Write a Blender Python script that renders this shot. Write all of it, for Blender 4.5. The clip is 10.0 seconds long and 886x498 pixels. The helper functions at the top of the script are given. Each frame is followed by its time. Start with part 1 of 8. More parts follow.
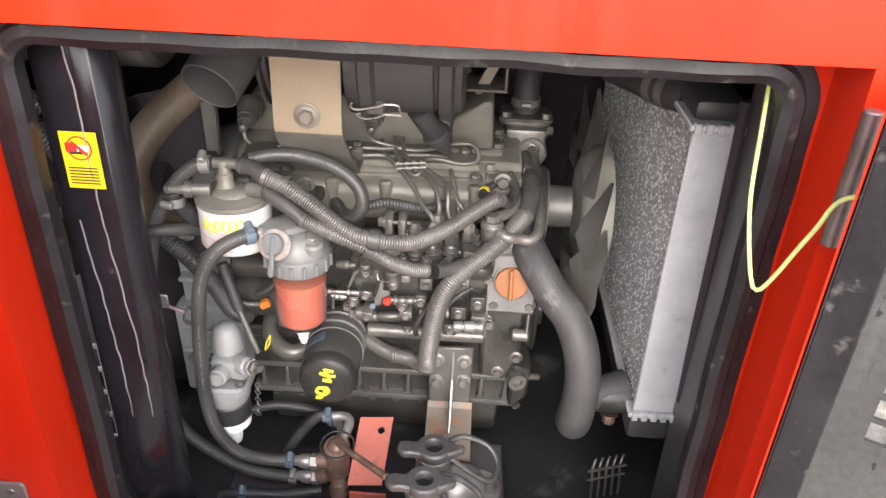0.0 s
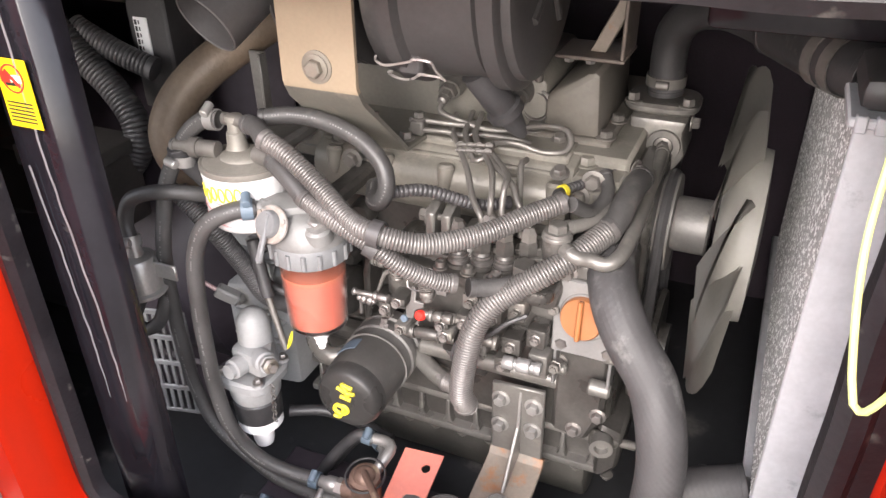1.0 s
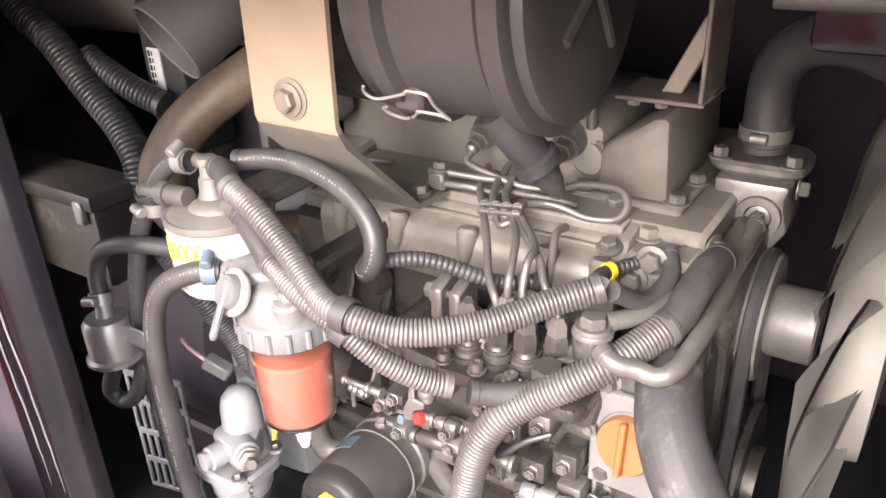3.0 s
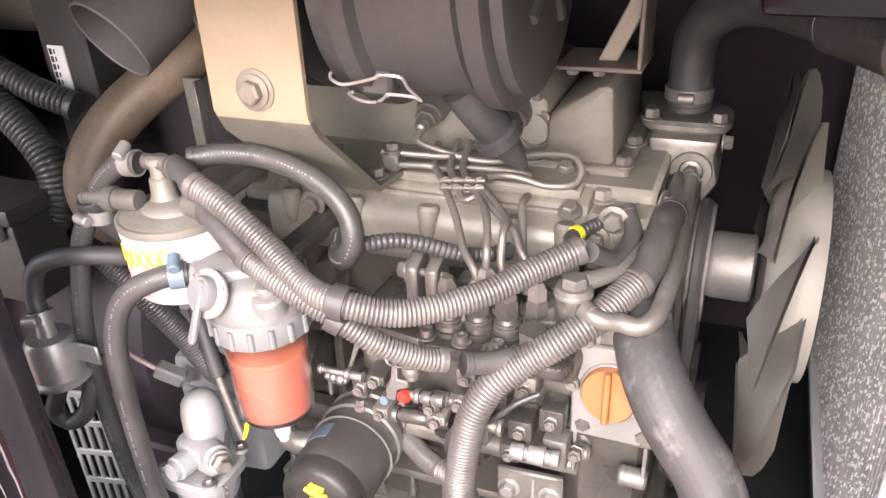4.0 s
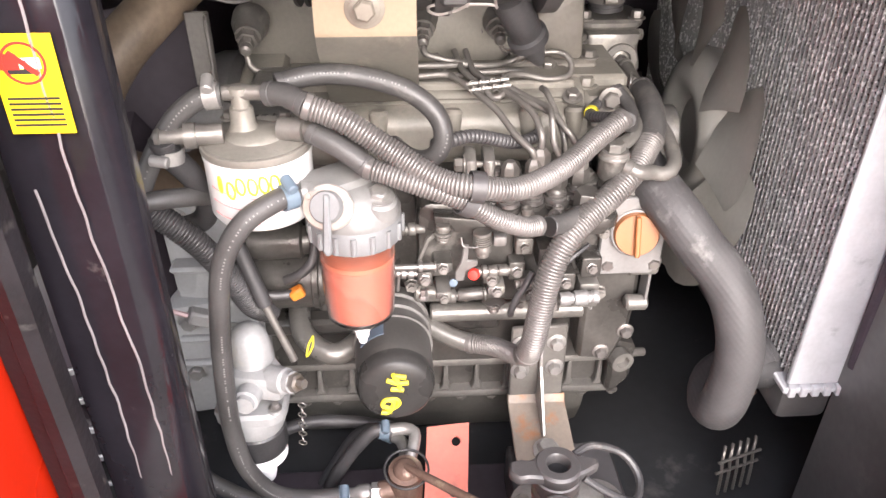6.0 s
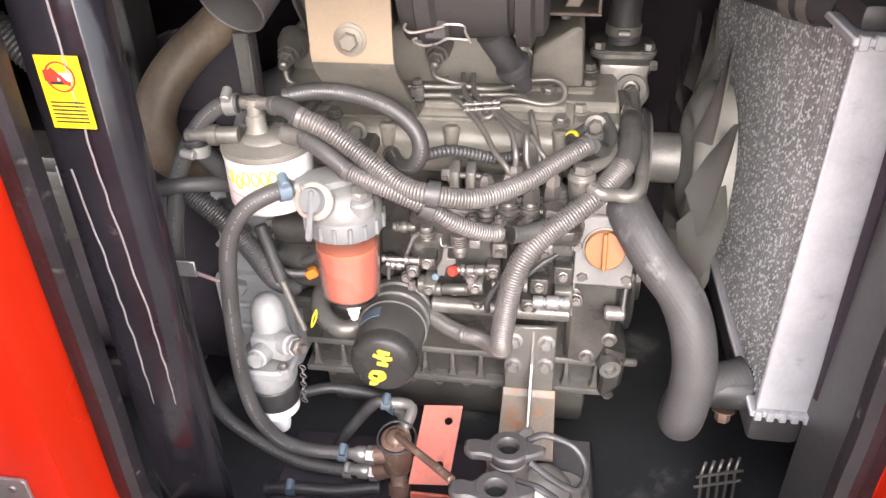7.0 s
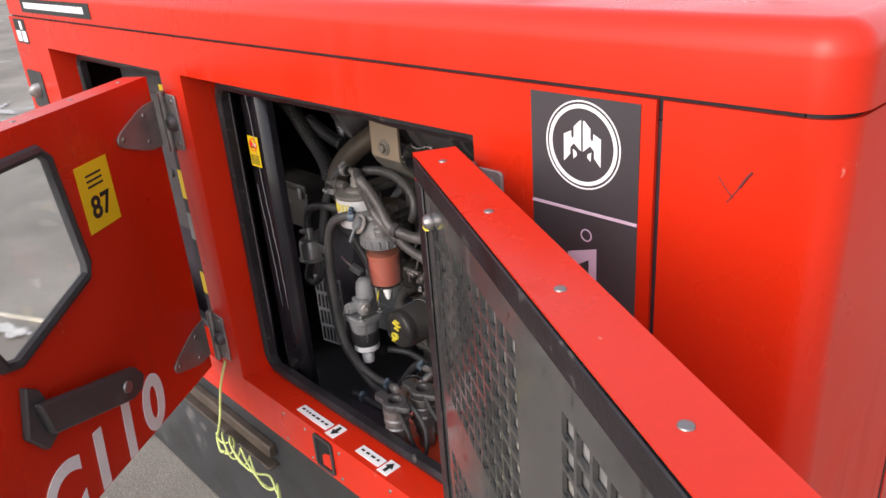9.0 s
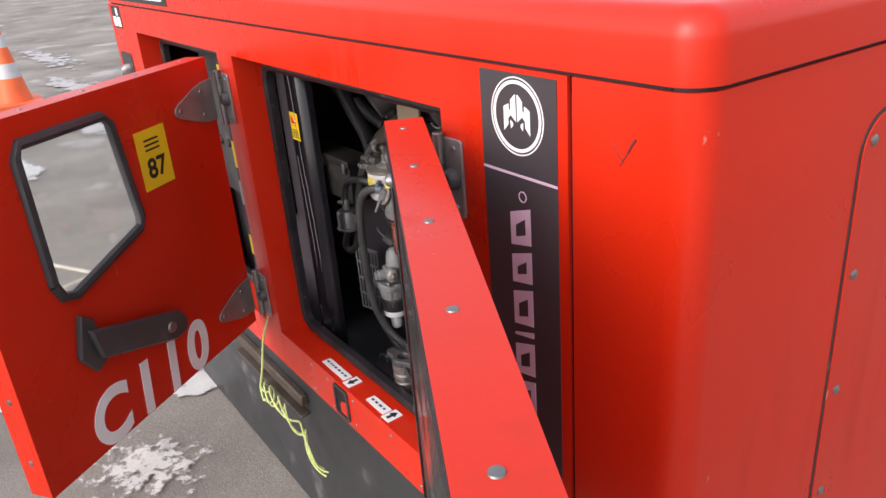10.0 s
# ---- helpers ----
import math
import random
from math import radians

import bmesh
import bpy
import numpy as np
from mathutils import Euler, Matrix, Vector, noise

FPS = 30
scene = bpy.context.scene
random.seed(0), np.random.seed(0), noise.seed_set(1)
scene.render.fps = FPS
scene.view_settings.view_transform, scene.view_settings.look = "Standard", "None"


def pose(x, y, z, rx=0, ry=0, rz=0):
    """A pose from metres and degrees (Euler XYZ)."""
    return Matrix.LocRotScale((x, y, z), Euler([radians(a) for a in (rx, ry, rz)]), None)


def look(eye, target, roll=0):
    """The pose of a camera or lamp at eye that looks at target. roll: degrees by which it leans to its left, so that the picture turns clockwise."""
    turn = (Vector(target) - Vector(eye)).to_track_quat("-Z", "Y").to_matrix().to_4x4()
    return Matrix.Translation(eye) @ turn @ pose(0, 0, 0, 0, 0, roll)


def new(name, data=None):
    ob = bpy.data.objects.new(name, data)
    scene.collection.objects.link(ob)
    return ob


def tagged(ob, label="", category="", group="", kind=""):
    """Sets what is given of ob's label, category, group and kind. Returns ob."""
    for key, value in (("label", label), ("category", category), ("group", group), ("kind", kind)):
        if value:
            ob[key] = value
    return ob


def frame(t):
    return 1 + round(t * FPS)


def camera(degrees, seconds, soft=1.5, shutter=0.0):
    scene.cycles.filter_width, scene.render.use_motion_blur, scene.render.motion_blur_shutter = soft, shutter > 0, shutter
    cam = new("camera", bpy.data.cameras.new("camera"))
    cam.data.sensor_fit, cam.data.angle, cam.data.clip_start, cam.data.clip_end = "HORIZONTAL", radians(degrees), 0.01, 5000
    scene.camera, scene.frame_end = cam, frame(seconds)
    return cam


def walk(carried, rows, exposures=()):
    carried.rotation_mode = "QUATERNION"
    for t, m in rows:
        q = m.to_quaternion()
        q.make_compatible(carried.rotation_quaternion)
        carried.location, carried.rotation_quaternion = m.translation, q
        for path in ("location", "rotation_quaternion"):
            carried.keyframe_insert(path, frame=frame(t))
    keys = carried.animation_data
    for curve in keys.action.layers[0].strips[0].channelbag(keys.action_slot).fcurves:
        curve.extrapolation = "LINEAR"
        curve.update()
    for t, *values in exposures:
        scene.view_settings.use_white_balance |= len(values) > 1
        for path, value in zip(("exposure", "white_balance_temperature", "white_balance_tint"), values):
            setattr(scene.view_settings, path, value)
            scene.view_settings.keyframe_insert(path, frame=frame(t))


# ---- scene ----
cam = camera(60.4, 10.0)
PATH = [
    (0, (0.015, -0.493, 1.15), (-0.035, 1.234, 0.143), 2.6),
    (0.2, (0.0551, -0.466, 1.1362), (-0.1589, 1.2426, 0.1188), 1.8),
    (0.5, (0.108, -0.409, 1.102), (-0.334, 1.252, 0.078), 0.2),
    (0.8, (0.1585, -0.3304, 1.0661), (-0.4619, 1.2722, 0.0429), -0.4),
    (1, (0.18, -0.279, 1.06), (-0.518, 1.293, 0.039), -0.7),
    (1.2, (0.185, -0.2387, 1.0612), (-0.5638, 1.3148, 0.0484), -0.7),
    (1.5, (0.195, -0.196, 1.069), (-0.621, 1.351, 0.1), -1.1),
    (1.8, (0.1965, -0.1781, 1.0477), (-0.6796, 1.3665, 0.1276), -1.5),
    (2, (0.195, -0.161, 1.029), (-0.73, 1.352, 0.103), -1.6),
    (2.2, (0.1898, -0.1441, 1.0115), (-0.7731, 1.353, 0.0997), -1.7),
    (2.5, (0.192, -0.121, 0.996), (-0.807, 1.376, 0.123), -1.6),
    (2.7, (0.191, -0.12, 0.998), (-0.817, 1.371, 0.125), -1.8),
    (3.8, (0.16, -0.138, 1.008), (-0.651, 1.43, 0.069), -3.3),
    (4, (0.132, -0.16, 1.009), (-0.555, 1.461, 0.061), -2.8),
    (4.2, (0.0884, -0.1788, 1.0077), (-0.4326, 1.5031, 0.0592), -2.3),
    (4.5, (-0.004, -0.199, 1.021), (-0.26, 1.538, 0.064), -1.5),
    (4.7, (-0.048, -0.1997, 1.0277), (-0.15, 1.5585, 0.0799), -1.0),
    (5, (-0.084, -0.209, 1.033), (-0.026, 1.541, 0.067), -0.5),
    (5.2, (-0.1007, -0.2242, 1.0266), (0.0221, 1.5153, 0.0473), -0.1),
    (5.5, (-0.118, -0.26, 1.014), (0.03, 1.443, -0.024), 0.2),
    (5.7, (-0.129, -0.277, 1.012), (0.006, 1.406, -0.061), 0.3),
    (6.8, (-0.068, -0.341, 1.058), (-0.179, 1.33, -0.036), -0.2),
    (7, (0.018, -0.366, 1.064), (-0.246, 1.299, -0.012), -1.1),
    (7.2, (0.1024, -0.386, 1.0733), (-0.3274, 1.2648, 0.0291), -1.8),
    (7.5, (0.207, -0.461, 1.085), (-0.439, 1.143, 0.08), -2.3),
    (7.8, (0.3496, -0.565, 1.1072), (-0.4512, 1.0076, 0.166), -2.3),
    (8, (0.449, -0.598, 1.142), (-0.455, 0.933, 0.227), -2.5),
    (8.2, (0.54, -0.5867, 1.168), (-0.4777, 0.8882, 0.2797), -3.1),
    (8.5, (0.665, -0.55, 1.187), (-0.498, 0.851, 0.36), -3.3),
    (8.8, (0.7582, -0.5002, 1.211), (-0.5416, 0.7858, 0.4005), -3.9),
    (9, (0.782, -0.504, 1.213), (-0.584, 0.714, 0.406), -4.5),
    (9.5, (0.801, -0.53, 1.213), (-0.65, 0.577, 0.395), -6.0),
    (10, (0.958, -0.467, 1.206), (-0.57, 0.549, 0.41), -4.7),
]
EXPOSURES = [(t, e, kelvin, tint) for t, e, kelvin, tint in ((0.0, 0.85, 6500, 11), (0.6, 1.1, 6500, 13), (1.2, 1.3, 6500, 14), (2.0, 1.54, 6550, 16), (2.7, 1.74, 6650, 18), (3.8, 1.72, 6700, 18),
    (4.6, 1.55, 6700, 18), (5.2, 1.47, 6650, 17), (5.7, 1.6, 6600, 16), (7.0, 1.44, 6500, 14), (7.6, 1.05, 6500, 13), (8.2, 0.55, 6500, 11), (9.0, -0.33, 6500, 13), (9.5, -0.36, 6500, 14), (10.0, -0.33, 6500, 15))]
walk(cam, [(t, look(eye, target, roll)) for t, eye, target, roll in PATH], EXPOSURES)

# ---- sky and sun: bright overcast ----
world = bpy.data.worlds.new("overcast_sky")
scene.world = world
world.use_nodes = True
wn = world.node_tree
sky = wn.nodes.new("ShaderNodeTexSky")
sky.sky_type = "NISHITA"
sky.sun_disc = False
sky.sun_elevation = radians(30)
sky.sun_rotation = radians(173)
sky.dust_density = 2.2
grey = wn.nodes.new("ShaderNodeHueSaturation")
grey.inputs["Saturation"].default_value = 0.4
wn.links.new(sky.outputs["Color"], grey.inputs["Color"])
# an overcast sky is about three times as bright overhead as at the horizon
way = wn.nodes.new("ShaderNodeTexCoord")
xyz = wn.nodes.new("ShaderNodeSeparateXYZ")
rise = wn.nodes.new("ShaderNodeMapRange")
rise.inputs["To Min"].default_value, rise.inputs["To Max"].default_value = 0.72, 1.62
tint = wn.nodes.new("ShaderNodeMix")
tint.data_type, tint.blend_type = "RGBA", "MULTIPLY"
tint.inputs["Factor"].default_value = 1.0
wn.links.new(way.outputs["Generated"], xyz.inputs[0])
wn.links.new(xyz.outputs["Z"], rise.inputs["Value"])
wn.links.new(grey.outputs["Color"], tint.inputs["A"])
wn.links.new(rise.outputs[0], tint.inputs["B"])
wn.links.new(tint.outputs["Result"], wn.nodes["Background"].inputs["Color"])
wn.nodes["Background"].inputs["Strength"].default_value = 0.4
sun_data = bpy.data.lights.new("sun", "SUN")
sun_data.energy = 0.7
sun_data.angle = radians(95)
sun_data.color = (1.0, 0.95, 1.0)
sun = new("sun", sun_data)
sun.matrix_world = look((1.3, -1.9, 2.6), (0, 0, 0))


# ---- materials ----
def surface(name, color, rough=0.5, metal=0.0, vary=0.15, scale=30.0, bump=0.1, bump_scale=200.0,
            spots=None, spot_scale=12.0, spot_limit=0.62, coat=0.0, spot_rough=None, per_object=0.0):
    """Principled surface with coarse and fine variation, relief, and optional stains of another colour."""
    m = bpy.data.materials.new(name)
    m.use_nodes = True
    nt = m.node_tree
    p = nt.nodes["Principled BSDF"]
    p.inputs["Metallic"].default_value = metal
    p.inputs["Coat Weight"].default_value = coat
    tc = nt.nodes.new("ShaderNodeTexCoord")
    coarse = nt.nodes.new("ShaderNodeTexNoise")
    coarse.inputs["Scale"].default_value = scale
    coarse.inputs["Detail"].default_value = 6.0
    fine = nt.nodes.new("ShaderNodeTexNoise")
    fine.inputs["Scale"].default_value = bump_scale
    fine.inputs["Detail"].default_value = 4.0
    for n in (coarse, fine):
        nt.links.new(tc.outputs["Object"], n.inputs["Vector"])
    mix = nt.nodes.new("ShaderNodeMath")
    mix.operation = "MULTIPLY_ADD"
    mix.inputs[1].default_value = 0.4
    nt.links.new(fine.outputs["Fac"], mix.inputs[0])
    nt.links.new(coarse.outputs["Fac"], mix.inputs[2])
    ramp = nt.nodes.new("ShaderNodeValToRGB")
    lo = [max(0.0, c * (1 - vary)) for c in color]
    hi = [min(1.0, c * (1 + vary)) for c in color]
    ramp.color_ramp.elements[0].position, ramp.color_ramp.elements[0].color = 0.45, (*lo, 1)
    ramp.color_ramp.elements[1].position, ramp.color_ramp.elements[1].color = 0.95, (*hi, 1)
    nt.links.new(mix.outputs[0], ramp.inputs["Fac"])
    out = ramp.outputs["Color"]
    if per_object:
        info = nt.nodes.new("ShaderNodeObjectInfo")
        hsv = nt.nodes.new("ShaderNodeHueSaturation")
        rng = nt.nodes.new("ShaderNodeMapRange")
        rng.inputs["To Min"].default_value, rng.inputs["To Max"].default_value = 1 - per_object, 1 + per_object
        nt.links.new(info.outputs["Random"], rng.inputs["Value"])
        nt.links.new(rng.outputs[0], hsv.inputs["Value"])
        nt.links.new(out, hsv.inputs["Color"])
        out = hsv.outputs["Color"]
    rr = nt.nodes.new("ShaderNodeMapRange")
    rr.inputs["From Min"].default_value, rr.inputs["From Max"].default_value = 0.3, 0.7
    rr.inputs["To Min"].default_value, rr.inputs["To Max"].default_value = max(0.04, rough - 0.09), min(1.0, rough + 0.12)
    nt.links.new(coarse.outputs["Fac"], rr.inputs["Value"])
    rough_out = rr.outputs[0]
    if spots:
        sp = nt.nodes.new("ShaderNodeTexNoise")
        sp.inputs["Scale"].default_value = spot_scale
        sp.inputs["Detail"].default_value = 8.0
        sp.inputs["Roughness"].default_value = 0.65
        nt.links.new(tc.outputs["Object"], sp.inputs["Vector"])
        cut = nt.nodes.new("ShaderNodeMapRange")
        cut.inputs["From Min"].default_value, cut.inputs["From Max"].default_value = spot_limit, spot_limit + 0.09
        nt.links.new(sp.outputs["Fac"], cut.inputs["Value"])
        mx = nt.nodes.new("ShaderNodeMix")
        mx.data_type = "RGBA"
        nt.links.new(cut.outputs[0], mx.inputs["Factor"])
        nt.links.new(out, mx.inputs["A"])
        mx.inputs["B"].default_value = (*spots, 1)
        out = mx.outputs["Result"]
    nt.links.new(out, p.inputs["Base Color"])
    nt.links.new(rough_out, p.inputs["Roughness"])
    bp = nt.nodes.new("ShaderNodeBump")
    bp.inputs["Strength"].default_value = bump
    bp.inputs["Distance"].default_value = 0.002
    nt.links.new(fine.outputs["Fac"], bp.inputs["Height"])
    nt.links.new(bp.outputs["Normal"], p.inputs["Normal"])
    return m


def wear_and_glints(m, color, scale, limit, stretch=(1, 1, 1), soft=0.05, rough=None, strength=1.0):
    """Lays spots, runs or painted glints of another colour over a surface."""
    nt = m.node_tree
    p = nt.nodes["Principled BSDF"]
    tc = nt.nodes.new("ShaderNodeTexCoord")
    mp = nt.nodes.new("ShaderNodeMapping")
    mp.inputs["Scale"].default_value = stretch
    ns = nt.nodes.new("ShaderNodeTexNoise")
    ns.inputs["Scale"].default_value = scale
    ns.inputs["Detail"].default_value = 5.0
    cut = nt.nodes.new("ShaderNodeMapRange")
    cut.inputs["From Min"].default_value, cut.inputs["From Max"].default_value = limit, limit + soft
    cut.inputs["To Max"].default_value = strength
    nt.links.new(tc.outputs["Object"], mp.inputs["Vector"])
    nt.links.new(mp.outputs[0], ns.inputs["Vector"])
    nt.links.new(ns.outputs["Fac"], cut.inputs["Value"])
    mx = nt.nodes.new("ShaderNodeMix")
    mx.data_type = "RGBA"
    old = p.inputs["Base Color"].links[0].from_socket
    nt.links.new(cut.outputs[0], mx.inputs["Factor"])
    nt.links.new(old, mx.inputs["A"])
    mx.inputs["B"].default_value = (*color, 1)
    nt.links.new(mx.outputs["Result"], p.inputs["Base Color"])
    if rough is not None:
        mr = nt.nodes.new("ShaderNodeMix")
        oldr = p.inputs["Roughness"].links[0].from_socket
        nt.links.new(cut.outputs[0], mr.inputs["Factor"])
        nt.links.new(oldr, mr.inputs["A"])
        mr.inputs["B"].default_value = rough
        nt.links.new(mr.outputs["Result"], p.inputs["Roughness"])
    return m


RED = surface("red_paint", (0.56, 0.021, 0.0045), 0.3, 0, 0.07, 5, 0.03, 350, spots=(0.5, 0.026, 0.009), spot_scale=9, spot_limit=0.68)
RED.node_tree.nodes["Principled BSDF"].inputs["Specular IOR Level"].default_value = 0.38
wear_and_glints(RED, (0.6, 0.2, 0.15), 55, 0.735, (1, 1, 0.5), 0.03, 0.6, 0.7)
wear_and_glints(RED, (0.46, 0.026, 0.009), 7, 0.58, (3, 3, 0.35), 0.16, 0.55, 0.5)
BLACK = surface("black_paint", (0.012, 0.011, 0.014), 0.14, 0, 0.3, 14, 0.04, 160, spots=(0.09, 0.08, 0.075), spot_scale=20, spot_limit=0.66)
DARKPANEL = surface("dark_panel_paint", (0.05, 0.048, 0.05), 0.42, 0, 0.35, 9, 0.08, 120, spots=(0.12, 0.11, 0.10), spot_scale=14, spot_limit=0.62)
INNER = surface("inner_black_steel", (0.034, 0.027, 0.034), 0.55, 0, 0.4, 10, 0.05, 90)
FOAM = surface("black_sound_foam", (0.042, 0.031, 0.040), 0.9, 0, 0.3, 20, 0.3, 300)
SEAL = surface("grey_black_rubber_seal", (0.017, 0.015, 0.017), 0.38, 0, 0.4, 18, 0.2, 220, spots=(0.25, 0.23, 0.2), spot_scale=30, spot_limit=0.68)
wear_and_glints(SEAL, (0.15, 0.14, 0.125), 60, 0.63, (1, 1, 1), 0.09, 0.7, 0.4)
for gloss in (BLACK, SEAL):
    gloss.node_tree.nodes["Principled BSDF"].inputs["Specular IOR Level"].default_value = 0.3
wear_and_glints(BLACK, (0.06, 0.055, 0.055), 6, 0.56, (3, 3, 0.35), 0.16, 0.3, 0.35)
RUBBER = surface("black_rubber", (0.034, 0.033, 0.034), 0.46, 0, 0.3, 40, 0.1, 400, spots=(0.10, 0.095, 0.085), spot_scale=25, spot_limit=0.62)
HOSEGREY = surface("dusty_rubber_hose", (0.05, 0.048, 0.047), 0.5, 0, 0.25, 25, 0.12, 500, spots=(0.085, 0.081, 0.076), spot_scale=20, spot_limit=0.6)
CONDUIT = surface("dusty_grey_conduit", (0.15, 0.141, 0.135), 0.36, 0.45, 0.25, 30, 0.06, 300, spots=(0.23, 0.216, 0.202), spot_scale=24, spot_limit=0.6)
DARKCONDUIT = surface("black_conduit", (0.048, 0.046, 0.047), 0.4, 0, 0.3, 30, 0.06, 300, spots=(0.1, 0.09, 0.08), spot_scale=24, spot_limit=0.62)
ENGINE = surface("engine_grey_paint", (0.135, 0.129, 0.119), 0.34, 0.35, 0.25, 22, 0.14, 260, spots=(0.2, 0.186, 0.168), spot_scale=16, spot_limit=0.57)
ENGINEDARK = surface("oily_engine_casting", (0.068, 0.064, 0.059), 0.32, 0.4, 0.35, 26, 0.18, 240, spots=(0.15, 0.142, 0.13), spot_scale=22, spot_limit=0.6)
ALU = surface("cast_aluminium", (0.16, 0.153, 0.146), 0.5, 0.4, 0.2, 24, 0.14, 300, spots=(0.25, 0.235, 0.2), spot_scale=18, spot_limit=0.6)
RADALU = surface("white_corroded_aluminium", (0.5, 0.5, 0.515), 0.55, 0.15, 0.12, 35, 0.2, 240, spots=(0.35, 0.35, 0.36), spot_scale=28, spot_limit=0.6)
FIN = surface("fins_painted_glints", (0.13, 0.125, 0.12), 0.45, 0.4, 0.3, 60, 0.3, 500, spots=(0.09, 0.086, 0.08), spot_scale=12, spot_limit=0.56)
# near-white specks paint glints of light on fins and core
wear_and_glints(FIN, (0.78, 0.77, 0.75), 420, 0.57, (1, 1, 1.4), 0.05, 0.3)
STEEL = surface("bright_steel", (0.26, 0.243, 0.232), 0.36, 0.8, 0.18, 40, 0.05, 300, spots=(0.25, 0.22, 0.18), spot_scale=30, spot_limit=0.62)
PIPE = surface("dull_steel_pipe", (0.16, 0.15, 0.138), 0.42, 0.5, 0.2, 40, 0.05, 300)
ZINC = surface("zinc_plate", (0.3, 0.292, 0.28), 0.38, 0.6, 0.18, 30, 0.05, 300)
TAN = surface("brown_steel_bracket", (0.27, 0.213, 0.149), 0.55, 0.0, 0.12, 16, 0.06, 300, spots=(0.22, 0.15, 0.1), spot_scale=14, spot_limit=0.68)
RUSTY = surface("rust_stained_bracket", (0.2, 0.168, 0.138), 0.55, 0.1, 0.2, 18, 0.1, 250, spots=(0.25, 0.125, 0.06), spot_scale=22, spot_limit=0.52)
WHITE = surface("white_filter_can", (0.54, 0.535, 0.53), 0.4, 0, 0.05, 12, 0.02, 300, spots=(0.6, 0.57, 0.52), spot_scale=16, spot_limit=0.66)
PLASTICGREY = surface("grey_plastic", (0.145, 0.148, 0.15), 0.45, 0, 0.15, 30, 0.05, 300)
BLACKPLASTIC = surface("black_plastic", (0.05, 0.047, 0.047), 0.48, 0, 0.25, 12, 0.05, 250, spots=(0.09, 0.082, 0.076), spot_scale=9, spot_limit=0.58)
FILTERBLACK = surface("black_oil_filter", (0.027, 0.026, 0.025), 0.27, 0.0, 0.3, 20, 0.03, 300, spots=(0.055, 0.052, 0.048), spot_scale=18, spot_limit=0.6)
FILTERBLACK.node_tree.nodes["Principled BSDF"].inputs["Specular IOR Level"].default_value = 0.25
FANWHITE = surface("pale_fan_plastic", (0.27, 0.26, 0.235), 0.5, 0, 0.1, 20, 0.05, 200)
EXHAUST = surface("brown_heat_pipe", (0.16, 0.12, 0.085), 0.6, 0.2, 0.3, 22, 0.2, 200, spots=(0.26, 0.2, 0.14), spot_scale=14, spot_limit=0.6)
WIRE = surface("bright_spring_wire", (0.45, 0.41, 0.39), 0.3, 0.5, 0.1, 60, 0.02, 300)


def woven():
    """Dusty rubber with a woven cloth outside."""
    m = surface("woven_rubber_hose", (0.052, 0.05, 0.051), 0.6, 0, 0.2, 25, 0.1, 500, spots=(0.14, 0.138, 0.135), spot_scale=14, spot_limit=0.6)
    nt = m.node_tree
    tc = nt.nodes.new("ShaderNodeTexCoord")
    waves = []
    for turn in (40, -40):
        mp = nt.nodes.new("ShaderNodeMapping")
        mp.inputs["Rotation"].default_value = (0, radians(turn), 0)
        wv = nt.nodes.new("ShaderNodeTexWave")
        wv.inputs["Scale"].default_value = 75.0
        wv.inputs["Distortion"].default_value = 0.6
        nt.links.new(tc.outputs["Object"], mp.inputs["Vector"])
        nt.links.new(mp.outputs[0], wv.inputs["Vector"])
        waves.append(wv)
    mul = nt.nodes.new("ShaderNodeMath")
    mul.operation = "ADD"
    nt.links.new(waves[0].outputs["Fac"], mul.inputs[0])
    nt.links.new(waves[1].outputs["Fac"], mul.inputs[1])
    bp = nt.nodes.new("ShaderNodeBump")
    bp.inputs["Strength"].default_value, bp.inputs["Distance"].default_value = 0.11, 0.001
    nt.links.new(mul.outputs[0], bp.inputs["Height"])
    nt.links.new(bp.outputs["Normal"], nt.nodes["Principled BSDF"].inputs["Normal"])
    return m


WOVEN = woven()
ORANGE = surface("orange_plastic_cap", (0.25, 0.098, 0.036), 0.42, 0, 0.08, 30, 0.03, 300)
YELLOW = surface("yellow_print", (0.8, 0.56, 0.01), 0.45, 0, 0.05, 20, 0.01, 200)
YELLOWINK = surface("yellow_marker", (0.62, 0.52, 0.03), 0.6, 0, 0.1, 40, 0.02, 200)
WHITEINK = surface("white_print", (0.8, 0.79, 0.78), 0.5, 0, 0.06, 20, 0.01, 200)
PINKINK = surface("pale_violet_print", (0.6, 0.45, 0.56), 0.5, 0, 0.06, 20, 0.01, 200)
BLACKINK = surface("black_print", (0.02, 0.02, 0.02), 0.5, 0, 0.1, 20, 0.01, 200)
BLUE = surface("blue_clamp", (0.095, 0.13, 0.165), 0.45, 0, 0.1, 30, 0.02, 200)
BLUELABEL = surface("blue_label", (0.1, 0.13, 0.17), 0.45, 0, 0.1, 30, 0.02, 200)
REDDOT = surface("red_cap_plastic", (0.8, 0.03, 0.02), 0.4, 0, 0.05, 30, 0.02, 200)
PINKRED = surface("faded_red_plate", (0.5, 0.13, 0.09), 0.5, 0, 0.15, 18, 0.06, 200, spots=(0.35, 0.1, 0.07), spot_scale=20, spot_limit=0.6)
ORANGERED = surface("orange_red_bracket", (0.6, 0.06, 0.02), 0.42, 0, 0.12, 18, 0.06, 200)
WIREGREEN = surface("pale_green_yellow_wire", (0.55, 0.62, 0.22), 0.45, 0, 0.15, 60, 0.02, 200)
DECAL = surface("dark_grey_decal", (0.045, 0.042, 0.046), 0.4, 0, 0.12, 8, 0.02, 200)
